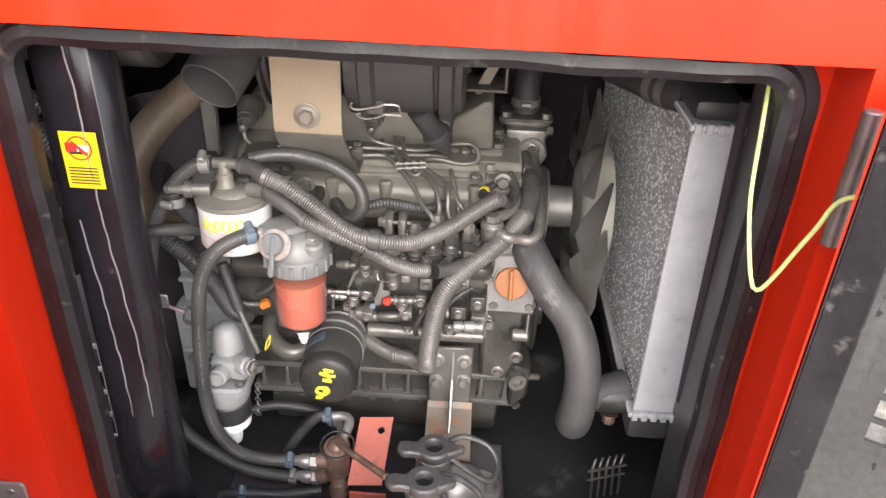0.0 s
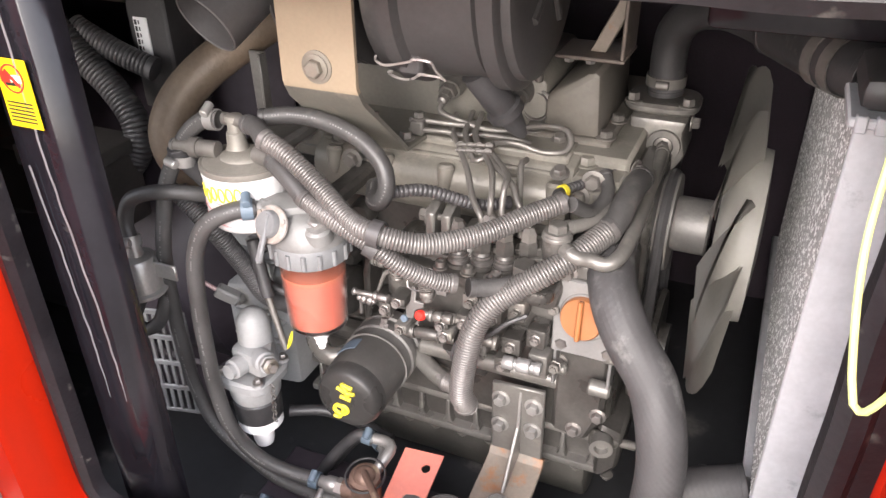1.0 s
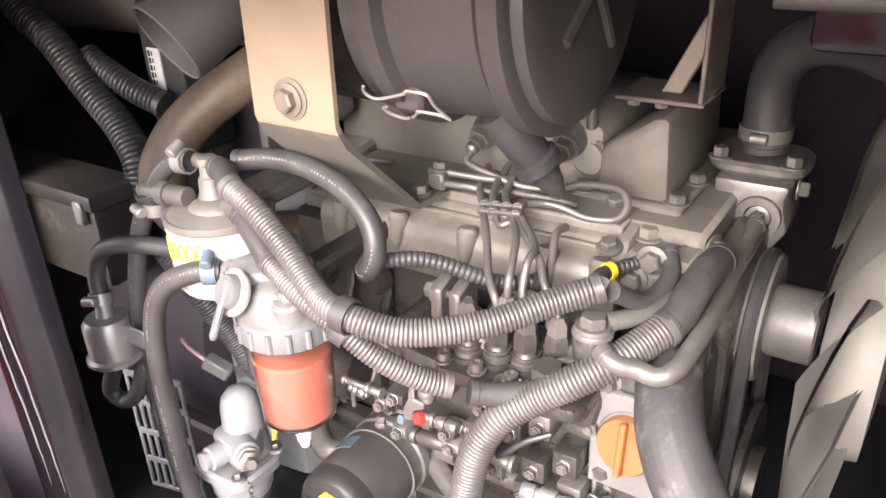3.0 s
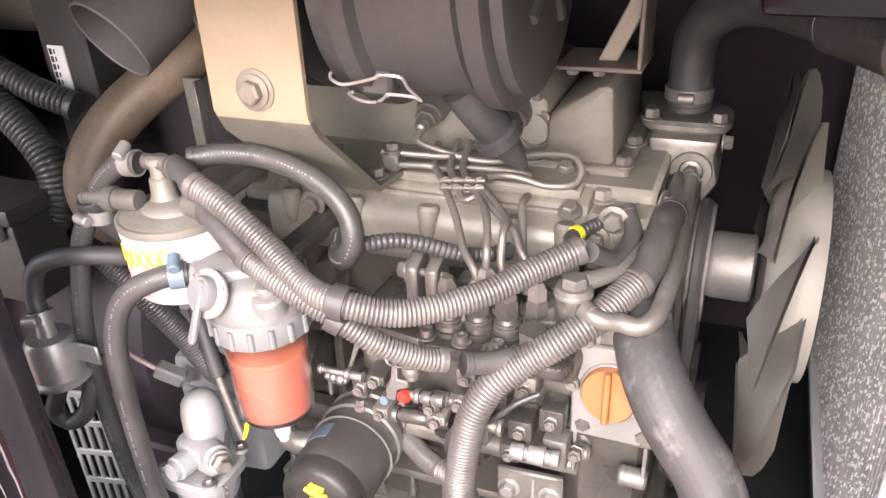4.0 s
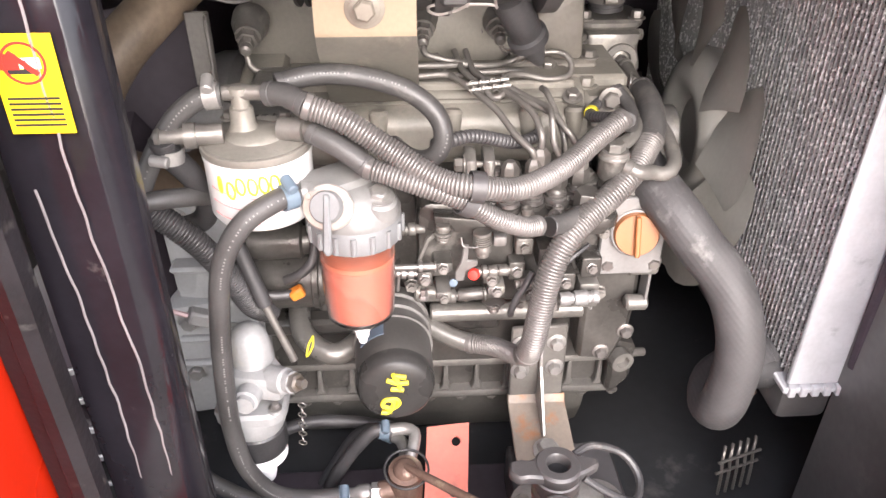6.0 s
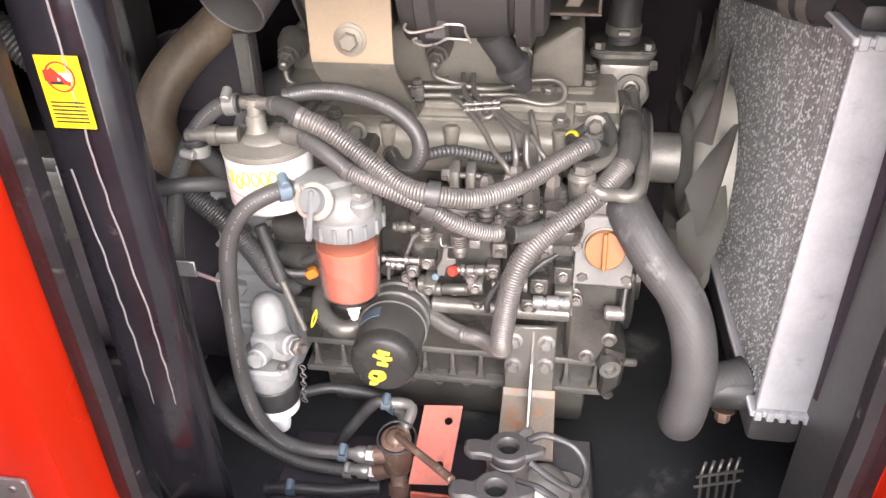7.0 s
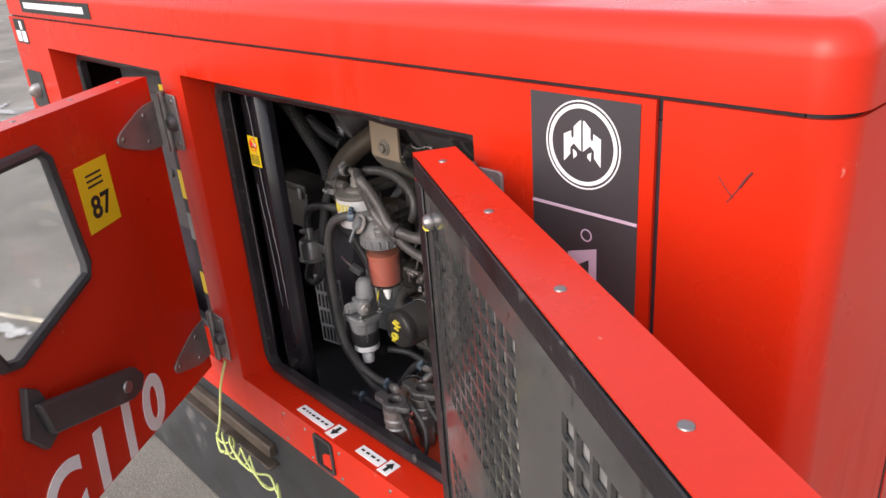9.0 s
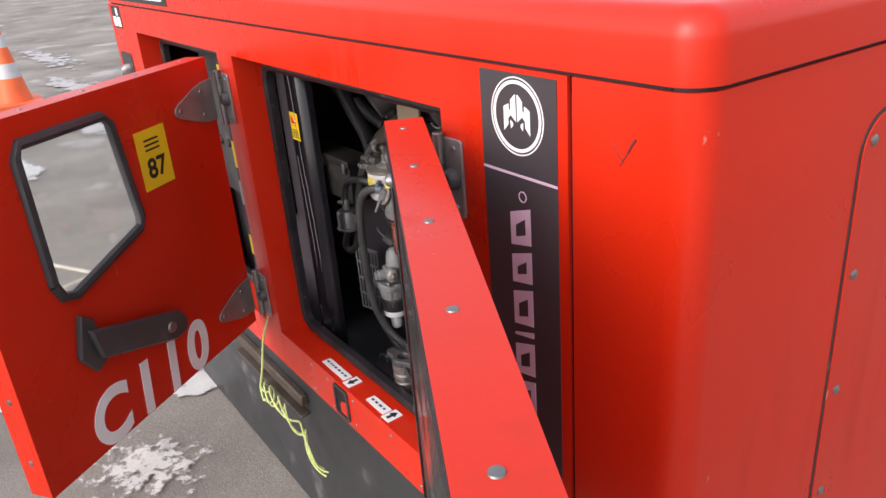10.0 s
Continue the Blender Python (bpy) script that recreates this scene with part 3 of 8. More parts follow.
# front sheet with two door recesses
b = B()
T = 0.004
SHEET_X1 = 0.472
for lo, hi in (((X0, 0, REC1[3]), (SHEET_X1, T, SEAM_Z)), ((X0, 0, BAND_Z), (SHEET_X1, T, REC1[2])),
               ((X0, 0, REC1[2]), (REC2[0], T, REC1[3])), ((REC2[1], 0, REC1[2]), (REC1[0], T, REC1[3])), ((REC1[1], 0, REC1[2]), (SHEET_X1, T, REC1[3]))):
    box(b, lo, hi, 0)
bmesh.ops.remove_doubles(b, verts=b.verts[:], dist=0.0001)
part("front_panel", b, RED, gen, "red painted front sheet with two door recesses")
for x0, x1, z0, z1 in (REC1, REC2):
    for lo, hi in (((x0 - T, T, z0 - T), (x0, REC_D, z1 + T)), ((x1, T, z0 - T), (x1 + T, REC_D, z1 + T)),
                   ((x0, T, z1), (x1, REC_D, z1 + T)), ((x0, T, z0 - T), (x1, REC_D, z0))):
        b = B()
        box(b, lo, hi, 0)
        part("recess_wall", b, RED, gen, "red painted door recess edge")
    # return flange round the opening
    ix0, ix1, iz0, iz1 = x0 + 0.026, x1 - 0.028, z0 + 0.018, z1 - 0.022
    for lo, hi in (((x0 - T, REC_D, z0 - T), (ix0, REC_D + 0.003, z1 + T)), ((ix1, REC_D, z0 - T), (x1 + T, REC_D + 0.003, z1 + T)),
                   ((ix0, REC_D, iz1), (ix1, REC_D + 0.003, z1 + T)), ((ix0, REC_D, z0 - T), (ix1, REC_D + 0.003, iz0))):
        b = B()
        box(b, lo, hi, 0)
        part("opening_flange", b, RED, gen)
    # rubber seal: a flat strip with a bulb that runs round the opening
    b = B()
    rr = 0.032
    pts = rounded(ix0 - 0.006, iz0 - 0.004, ix1 + 0.006, iz1 + 0.006, rr, 8)
    rng = random.Random(int(1000 * x1))
    dense = []
    for (xa, za), (xb, zb) in zip(pts, pts[1:] + pts[:1]):
        k = max(1, int(math.hypot(xb - xa, zb - za) / 0.012))
        dense += [(xa + (xb - xa) * i / k, za + (zb - za) * i / k) for i in range(k)]
    cx, cz = (ix0 + ix1) / 2, (iz0 + iz1) / 2
    secs = []
    for i, (x, z) in enumerate(dense):
        px, pz = dense[i - 1]
        nx_, nz_ = dense[(i + 1) % len(dense)]
        tx, tz = nx_ - px, nz_ - pz
        ln = math.hypot(tx, tz)
        ox, oz = tz / ln, -tx / ln            # points outwards
        wav = 0.0028 * noise.noise(Vector((x * 14, z * 14, 1.0)))
        prof = [(0.019, 0.0), (0.018, -0.005), (0.008, -0.007), (0.004, -0.013), (-0.004, -0.015), (-0.011, -0.011), (-0.012, -0.004), (-0.012, 0.002)]
        secs.append([b.verts.new((x + ox * (o + wav), REC_D + y + wav * 0.6, z + oz * (o + wav))) for o, y in prof])
    for s0, s1 in zip(secs, secs[1:] + secs[:1]):
        for a in range(len(s0) - 1):
            b.faces.new((s0[a], s0[a + 1], s1[a + 1], s1[a]))
    part("door_seal", b, SEAL, gen, "worn grey-black rubber bulb seal round the opening")

# corner and end panel
b = B()
R = 0.03
prof = [(0.478, 0.0), (X1 - R, 0.0)] + [(X1 - R + R * math.sin(radians(a)), R - R * math.cos(radians(a))) for a in range(10, 91, 10)] + [(X1, DEEP)]
inner = [(X1 - T, DEEP), (X1 - T, R)] + [(X1 - R + (R - T) * math.sin(radians(a)), R - (R - T) * math.cos(radians(a))) for a in range(80, 9, -10)] + [(X1 - R, T), (0.478, T)]
prism(b, prof + inner, "z", BAND_Z, SEAM_Z)
part("corner_panel", b, RED, gen, "red end panel with a rounded vertical corner")
# access panel on the end, with a dark outline groove
b = B()
pts = rounded(0.246, 0.44, 0.86, 1.008, 0.04)
prism(b, pts, "x", X1 + 0.0005, X1 + 0.0022, 0.0008)
end_panel = part("access_panel", b, RED, gen, "red screwed access panel on the end")
b = B()
pts = rounded(0.2425, 0.4365, 0.8635, 1.0115, 0.0435)
prism(b, pts, "x", X1 - 0.001, X1 + 0.0008)
part("panel_gasket", b, RUBBER, gen, "thin black gasket")
for z in (0.982, 0.84, 0.70, 0.56, 0.47):
    b = B()
    lathe(b, (X1 + 0.002, 0.263, z), (1, 0, 0), [(0, 0.006), (0.001, 0.006), (0.0028, 0.0035), (0.003, 0)], 14)
    part("screw", b, STEEL, end_panel)
# left end, back
b = B()
prism(b, [(X0, 0.03), (X0 + 0.03, 0.0), (X0 + 0.03, T), (X0 + T, 0.032), (X0 + T, DEEP), (X0, DEEP)], "z", BAND_Z, SEAM_Z)
part("end_panel", b, RED, gen)
b = B()
box(b, (X0, DEEP, 0.1), (X1, DEEP + T, SEAM_Z), 0)
part("back_panel", b, RED, gen)
# sound lining inside
for lo, hi in (((X0 + 0.01, DEEP - 0.03, 0.2), (X1 - 0.01, DEEP - 0.002, 1.06)), ((X1 - 0.04, 0.07, 0.34), (X1 - 0.008, DEEP - 0.03, 1.06)), ((X0 + 0.006, 0.07, 0.34), (X0 + 0.03, DEEP - 0.03, 1.06))):
    b = B()
    box(b, lo, hi, 0.004)
    part("sound_lining", b, FOAM, gen, "black sound-absorbing foam lining")
b = B()
for lo, hi in (((X0 + 0.01, T + 0.002, SEAM_Z - 0.016), (X1 - R - 0.001, 0.05, SEAM_Z + 0.004)),):
    box(b, lo, hi, 0)
box(b, (SHEET_X1 - 0.02, T + 0.001, BAND_Z), (0.50, 0.03, SEAM_Z - 0.017), 0)
prism(b, [(X1 - R + 0.0 + (R - 0.006) * math.sin(radians(a)), R - (R - 0.006) * math.cos(radians(a))) for a in range(0, 91, 15)] + [(X1 - 0.006, DEEP - 0.02), (X1 - 0.05, DEEP - 0.02), (X1 - 0.05, 0.05), (X1 - R, 0.05)], "z", SEAM_Z - 0.016, SEAM_Z + 0.004)
part("inner_frame", b, INNER, gen, "black steel inner frame")
# roof: lid with rounded corners
b = B()
loops = []
for inset, z in [(0.0, SEAM_Z + 0.0045), (0.0, TOP_Z - 0.024)] + [(0.024 * (1 - math.cos(radians(a))), TOP_Z - 0.024 + 0.024 * math.sin(radians(a))) for a in range(15, 91, 15)]:
    loops.append([b.verts.new((x, y, z)) for x, y in rounded(X0 - 0.003 + inset, -0.003 + inset, X1 + 0.003 - inset, DEEP + 0.003 - inset, 0.033 - inset, 10)])
for l0, l1 in zip(loops, loops[1:]):
    for i in range(len(l0)):
        j = (i + 1) % len(l0)
        b.faces.new((l0[i], l0[j], l1[j], l1[i]))
b.faces.new(loops[0])
b.faces.new(loops[-1])
part("roof", b, RED, gen, "red painted roof lid with rounded edges")
b = B()
box(b, (X0 + 0.05, 0.05, SEAM_Z - 0.006), (X1 - 0.06, DEEP - 0.04, SEAM_Z + 0.0042), 0.003)
part("roof_lining", b, FOAM, gen)

# skid and floor
b = B()
prism(b, [(X0 + 0.03, 0.02), (X0 + 0.06, 0.0), (X1 - 0.06, 0.0), (X1 - 0.03, 0.02), (X1 - 0.004, 0.33), (X0 + 0.004, 0.33)], "y", 0.012, DEEP - 0.012, 0.004)
box(b, (X0 + 0.004, 0.010, 0.325), (X1 - 0.05, 0.03, BAND_Z - 0.001), 0)
box(b, (X0 + 0.004, 0.03, 0.325), (X0 + 0.02, DEEP - 0.02, BAND_Z - 0.001), 0)
box(b, (X1 - 0.02, 0.06, 0.325), (X1 - 0.004, DEEP - 0.02, BAND_Z - 0.001), 0)
part("skid", b, BASEBLACK, gen, "scuffed black steel skid base with fuel tank")
b = B()
box(b, (-0.66, -0.006, 0.315), (-0.30, 0.011, 0.342), 0.003)
box(b, (-0.66, -0.012, 0.29), (-0.30, 0.011, 0.296), 0.002)
part("skid_rail", b, surface("dull_rusty_rail", (0.075, 0.055, 0.04), 0.6, 0.1, 0.4, 20, 0.1, 120), gen, "rust-stained grey steel rail")

# tow slot below the engine opening
b = B()
pts_o, pts_i = rounded(-0.134, 0.395, -0.082, 0.46, 0.008, 3), rounded(-0.128, 0.401, -0.088, 0.454, 0.005, 3)
vo = [[b.verts.new((x, y, z)) for x, z in q] for q, y in ((pts_o, -0.0035), (pts_i, -0.0035), (pts_i, 0.003), (pts_o, 0.0))]
for q0, q1 in zip(vo, vo[1:]):
    for i in range(len(q0)):
        j = (i + 1) % len(q0)
        b.faces.new((q0[i], q0[j], q1[j], q1[i]))
for i in range(len(pts_o)):
    j = (i + 1) % len(pts_o)
    b.faces.new((vo[3][i], vo[3][j], vo[0][j], vo[0][i]))
slot = part("cable_slot", b, RUBBER, gen, "black rubber edged slot")
b = B()
prism(b, pts_i, "y", -0.0012, -0.0004)
part("slot_opening", b, DARKHOLE, slot)
b = B()
prism(b, [(-0.114, 0.4045), (-0.0895, 0.4045), (-0.0895, 0.435), (-0.106, 0.43), (-0.114, 0.422)], "y", -0.0022, -0.0013)
part("slot_lug", b, RED, slot, "red lug seen in the slot")
for x, z in ((-0.225, 0.45), (-0.16, 0.45), (-0.225, 0.398), (-0.15, 0.397), (-0.066, 0.45), (-0.066, 0.40), (0.06, 0.45), (0.14, 0.40)):
    b = B()
    lathe(b, (x, 0, z), (0, -1, 0), [(0, 0.0035), (0.0012, 0.0028), (0.002, 0)], 10)
    part("rivet", b, STEEL, gen)

# white instruction plates on the recess ledge
for x0, x1, arrow in ((-0.196, -0.112, -0.096), (-0.034, 0.022, 0.036)):
    b = B()
    box(b, (x0, 0.010, 0.466), (x1, 0.028, 0.4676), 0.0004)
    lab = part("label_plate", b, WHITEINK, gen, "small white label plate with unreadable black print")
    rng = random.Random(int(x0 * 999))
    b = B()
    x = x0 + 0.006
    while x < x1 - 0.008:
        w = rng.uniform(0.004, 0.012)
        box(b, (x, 0.0172, 0.4677), (x + w * 0.8, 0.0212, 0.4681), 0)
        x += w + 0.003
    part("print_bar", b, BLACKINK, lab)
    b = B()
    box(b, (arrow - 0.011, 0.005, 0.466), (arrow + 0.011, 0.034, 0.4677), 0.0004)
    lab = part("arrow_plate", b, WHITEINK, gen, "small white plate with a black arrow")
    b = B()
    s = -1 if arrow < 0 else 1
    prism(b, [(arrow - 0.003, 0.0195 - s * 0.01), (arrow + 0.003, 0.0195 - s * 0.01), (arrow + 0.003, 0.0195), (arrow + 0.008, 0.0195), (arrow, 0.0195 + s * 0.011), (arrow - 0.008, 0.0195), (arrow - 0.003, 0.0195)], "z", 0.4678, 0.4683)
    part("arrow_print", b, BLACKINK, lab)

# dark decal with the round emblem, a thin violet line and a column of pale shapes
b = B()
box(b, (0.348, -0.0008, 0.40), (0.459, 0.0, 1.067), 0)
decal = part("decal", b, DECAL, gen, "dark grey vertical decal with white round emblem")
b = B()
ring_c, EY = (0.4035, 1.0255), -0.0008
for ra, rb_ in ((0.0385, 0.0372), (0.0352, 0.0318)):
    lathe(b, (ring_c[0], EY, ring_c[1]), (0, -1, 0), [(0, ra), (0.0005, ra), (0.0005, rb_), (0, rb_)], 48, cap=False)
part("emblem_ring", b, WHITEINK, decal, "white double ring")
b = B()
for sgn in (-1, 1):
    for q in ([(0.0011, 0.0215), (0.002, 0.0215), (0.0085, 0.0155), (0.0085, 0.007), (0.0105, 0.0045), (0.0115, 0.0075), (0.0115, 0.0115), (0.019, 0.008), (0.019, -0.016), (0.0125, -0.009), (0.0125, -0.003), (0.0085, 0.001), (0.0011, -0.005)],
              [(0.006, -0.0065), (0.0095, -0.0045), (0.0088, -0.0125), (0.0055, -0.0095)]):
        prism(b, [(ring_c[0] + sgn * u, ring_c[1] + v) for u, v in q], "y", EY - 0.0006, EY)
part("emblem", b, WHITEINK, decal, "white geometric emblem")
b = B()
prism(b, [(0.348, 0.9648), (0.459, 0.9648), (0.459, 0.9675), (0.348, 0.9675)], "y", EY - 0.0005, EY)
part("decal_line", b, PINKINK, decal, "thin pale violet line")
b = B()
lathe(b, (0.408, EY, 0.9445), (0, -1, 0), [(0, 0.006), (0.0004, 0.006), (0.0004, 0.0048), (0, 0.0048)], 20, cap=False)
part("mark_ring", b, PINKINK, decal)
# column of slanted blocks in place of the maker's name
z = 0.934
for h in (0.044, 0.04, 0.047, 0.011, 0.045, 0.056, 0.011, 0.047):
    b = B()
    k = 0.010
    prism(b, [(0.388, z - k), (0.419, z), (0.419, z - h + k * 0.4), (0.388, z - h - k * 0.2)], "y", EY - 0.0005, EY)
    if h > 0.02:
        blk = part("decal_block", b, PINKINK, decal, "pale violet slanted block")
        b = B()
        prism(b, [(0.3965, z - k - 0.012), (0.411, z - 0.0125), (0.411, z - h + 0.014), (0.3965, z - h + 0.009)], "y", EY - 0.0008, EY - 0.0004)
        part("block_notch", b, DECAL, blk)
    else:
        part("decal_block", b, PINKINK, decal, "pale violet slanted block")
    z -= h + 0.0035
# scratches on the corner panel
b = B()
tube(b, [(0.526, -0.0002, 1.022), (0.533, -0.0002, 1.013), (0.539, -0.0002, 1.007)], 0.00045, 5, 0.004)
tube(b, [(0.551, -0.0002, 1.029), (0.544, -0.0002, 1.018), (0.534, -0.0002, 1.003)], 0.0006, 5, 0.004)
tube(b, [(0.5515, -0.0002, 1.0295), (0.548, -0.0002, 1.025), (0.543, -0.0002, 1.0165)], 0.0012, 5, 0.004)
part("scratch_mark", b, surface("dark_scratch", (0.12, 0.02, 0.02), 0.6), gen, "dark crossed scratch")

# left end details: socket lamp recess, latch plate, stickers
b = B()
prism(b, rounded(-1.15, 0.873, -1.054, 0.957, 0.008, 3), "y", -0.002, 0.0)
lamp_plate = part("lamp_plate", b, RUBBER, gen, "black recessed lamp plate")
b = B()
lathe(b, (-1.098, -0.002, 0.914), (0, -1, 0), [(0, 0.02), (0.012, 0.018), (0.02, 0.01), (0.022, 0)], 18, 0.7)
part("lamp_lens", b, ZINC, lamp_plate, "small pale lamp")
b = B()
prism(b, rounded(-1.165, 0.588, -1.056, 0.724, 0.012, 3), "y", -0.004, 0.0, 0.001)
part("latch_plate", b, RUBBER, gen, "black recessed door latch plate")
for z0, z1, x0, x1 in ((0.533, 0.568, -1.158, -1.062), (0.438, 0.52, -1.136, -1.06)):
    b = B()
    box(b, (x0, -0.0008, z0), (x1, 0, z1), 0)
    part("sticker", b, YELLOW, gen, "small yellow sticker")
b = B()
box(b, (-1.15, -0.0008, 1.016), (-1.075, 0, 1.068), 0)
st = part("sticker", b, BLACKINK, gen, "small black and white pictogram sticker")
b = B()
for x0, z0, x1, z1 in ((-1.112, 1.046, -1.095, 1.064), (-1.145, 1.02, -1.116, 1.043), (-1.108, 1.02, -1.08, 1.043)):
    box(b, (x0, -0.0013, z0), (x1, -0.0008, z1), 0)
part("pictogram", b, WHITEINK, st)
b = B()
box(b, (-1.05, -0.004, 1.085), (-0.66, -0.003, 1.112), 0)
st = part("name_plate", b, BLACKINK, gen, "black roof plate with white unreadable lettering")
b = B()
rng = random.Random(8)
x = -1.03
while x < -0.69:
    w = rng.uniform(0.012, 0.022)
    box(b, (x, -0.0046, 1.093), (x + w, -0.004, 1.105), 0)
    x += w + 0.003
part("print_bar", b, WHITEINK, st)
b = B()
x = -1.08
while x < -0.80:
    w = rng.uniform(0.012, 0.03)
    box(b, (x, 0.0085, 0.335), (x + w, 0.0098, 0.365), 0)
    x += w + 0.006
part("print_bar", b, WHITEINK, gen, "white unreadable lettering on the skid")


# ---- doors ----
def hinge(parent, x, z, side, door_turn):
    """Zinc strap hinge: a plate on the frame, a knuckle and a pointed strap on the door."""
    h = B()
    prism(h, rounded(x, z - 0.045, x + 0.036, z + 0.045, 0.004, 2), "y", -0.004, -0.0005, 0.0006)
    plate = part("hinge_plate", h, ZINC, parent, "zinc hinge plate")
    h = B()
    rod(h, (x, -0.008, z - 0.05), (x, -0.008, z + 0.05), 0.0065, seg=14, edge=0.001)
    part("knuckle", h, STEEL, plate)
    h = B()
    lathe(h, (x + 0.02, -0.004, z), (0, -1, 0), [(0, 0.013), (0.008, 0.012), (0.012, 0.008), (0.013, 0)], 18)
    part("hinge_cap", h, BLACKPLASTIC, plate, "black plastic cap")
    for dz in (-0.034, 0.034):
        h = B()
        lathe(h, (x + 0.022, -0.004, z + dz), (0, -1, 0), [(0, 0.004), (0.0015, 0.0035), (0.0022, 0)], 10)
        part("rivet", h, STEEL, plate)
    return plate


def strap(parent, m, z):
    h = B()
    prism(h, [(0.0, z + 0.037), (-0.03, z + 0.036), (-0.05, z + 0.031), (-0.10, z + 0.0125), (-0.110, z + 0.006), (-0.112, z), (-0.110, z - 0.006), (-0.10, z - 0.0125), (-0.05, z - 0.031), (-0.03, z - 0.036), (0.0, z - 0.037)], "y", -0.0038, -0.0004, 0.0006, m)
    s = part("hinge_strap", h, ZINC, parent, "pointed zinc hinge strap")
    for u, dz in ((-0.036, 0.021), (-0.036, -0.021), (-0.098, 0.0)):
        h = B()
        lathe(h, m @ Vector((u, -0.0038, z + dz)), m.to_3x3() @ Vector((0, -1, 0)), [(0, 0.0045), (0.0016, 0.004), (0.0024, 0)], 10)
        part("rivet", h, STEEL, s)


def swing(hx, degrees):
    """Closed door at local x < 0 from the hinge; degrees: how far it stands past square to the front."""
    return pose(hx, -0.012, 0, 0, 0, 90 + degrees) @ Matrix.Translation((-0.004, 0.012, 0))


DOOR_Z0, DOOR_Z1, DOOR_T = 0.472, 1.010, 0.042
# engine door
M1 = swing(0.276, 61)
W1 = 0.622
door = thing("engine_door", M1 @ Vector((0, 0, DOOR_Z0)), "open red steel generator door lined with black perforated sheet", "door")


def door_shell(parent, m, w):
    h = B()
    box(h, (-w, 0, DOOR_Z0), (0, 0.0015, DOOR_Z1), 0, m)
    part("door_skin", h, RED, parent, "red painted steel skin")
    for lo, hi in (((-w, 0.0015, DOOR_Z1 - 0.0015), (0, DOOR_T, DOOR_Z1)), ((-w, 0.0015, DOOR_Z0), (0, DOOR_T, DOOR_Z0 + 0.0015)),
                   ((-0.0015, 0.0015, DOOR_Z0 + 0.0015), (0, DOOR_T, DOOR_Z1 - 0.0015)), ((-w, 0.0015, DOOR_Z0 + 0.0015), (-w + 0.0015, DOOR_T, DOOR_Z1 - 0.0015))):
        h = B()
        box(h, lo, hi, 0, m)
        part("door_flange", h, RED, parent)
    for u in [-(0.04 + (w - 0.08) * i / 4) for i in range(5)]:
        for z, d in ((DOOR_Z1, (0, 0, 1)), (DOOR_Z0, (0, 0, -1))):
            h = B()
            lathe(h, m @ Vector((u, DOOR_T * 0.55, z)), d, [(0, 0.004), (0.0008, 0.0036), (0.0015, 0)], 12)
            part("screw", h, STEEL, parent)
    for k in range(5):
        h = B()
        lathe(h, m @ Vector((-w, DOOR_T * 0.5, DOOR_Z0 + 0.07 + k * 0.1)), m.to_3x3() @ Vector((-1, 0, 0)), [(0, 0.0045), (0.001, 0.004), (0.0018, 0)], 10)
        part("screw", h, STEEL, parent)


door_shell(door, M1, W1)
# perforated black inner sheet, with pale insulation behind the square holes
PITCH, HOLE = 0.0203, 0.0166
blocks = ((-0.055, 0.958, 11, 9), (-0.055, 0.706, 11, 9), (-0.352, 0.958, 11, 9), (-0.352, 0.706, 11, 9))
holes = set()
b = B()
us, zs = {-W1 + 0.003, -0.003}, {DOOR_Z0 + 0.003, DOOR_Z1 - 0.003}
cells = []
for u0, z0, nc, nr in blocks:
    for i in range(nc):
        for j in range(nr):
            cells.append((u0 - i * PITCH - HOLE, u0 - i * PITCH, z0 - j * PITCH - HOLE, z0 - j * PITCH))
for c in cells:
    us.update(c[:2])
    zs.update(c[2:])
us, zs = sorted(us), sorted(zs)
hole = set()
for c in cells:
    for iu in range(us.index(c[0]), us.index(c[1])):
        for iz in range(zs.index(c[2]), zs.index(c[3])):
            hole.add((iu, iz))
YS = DOOR_T - 0.002
front = {}


def corner(iu, iz, y):
    k = (iu, iz, y)
    if k not in front:
        front[k] = b.verts.new(M1 @ Vector((us[iu], y, zs[iz])))
    return front[k]


for iu in range(len(us) - 1):
    for iz in range(len(zs) - 1):
        if (iu, iz) in hole:
            continue
        b.faces.new([corner(*q, YS) for q in ((iu, iz), (iu + 1, iz), (iu + 1, iz + 1), (iu, iz + 1))])
        for (da, db), e0, e1 in (((-1, 0), (iu, iz), (iu, iz + 1)), ((1, 0), (iu + 1, iz), (iu + 1, iz + 1)), ((0, -1), (iu, iz), (iu + 1, iz)), ((0, 1), (iu, iz + 1), (iu + 1, iz + 1))):
            if (iu + da, iz + db) in hole:
                b.faces.new((corner(*e0, YS), corner(*e1, YS), corner(*e1, YS - 0.003), corner(*e0, YS - 0.003)))
part("perforated_sheet", b, DOORSHEET, door, "scuffed black steel sheet with square holes")
b = B()
box(b, (-W1 + 0.004, YS - 0.012, DOOR_Z0 + 0.004), (-0.004, YS - 0.0045, DOOR_Z1 - 0.004), 0, M1)
part("insulation", b, surface("grey_mineral_wool", (0.17, 0.165, 0.16), 0.9, 0, 0.5, 40, 0.5, 180, spots=(0.33, 0.3, 0.25), spot_scale=26, spot_limit=0.57), door, "pale grey insulation behind the holes")
b = B()
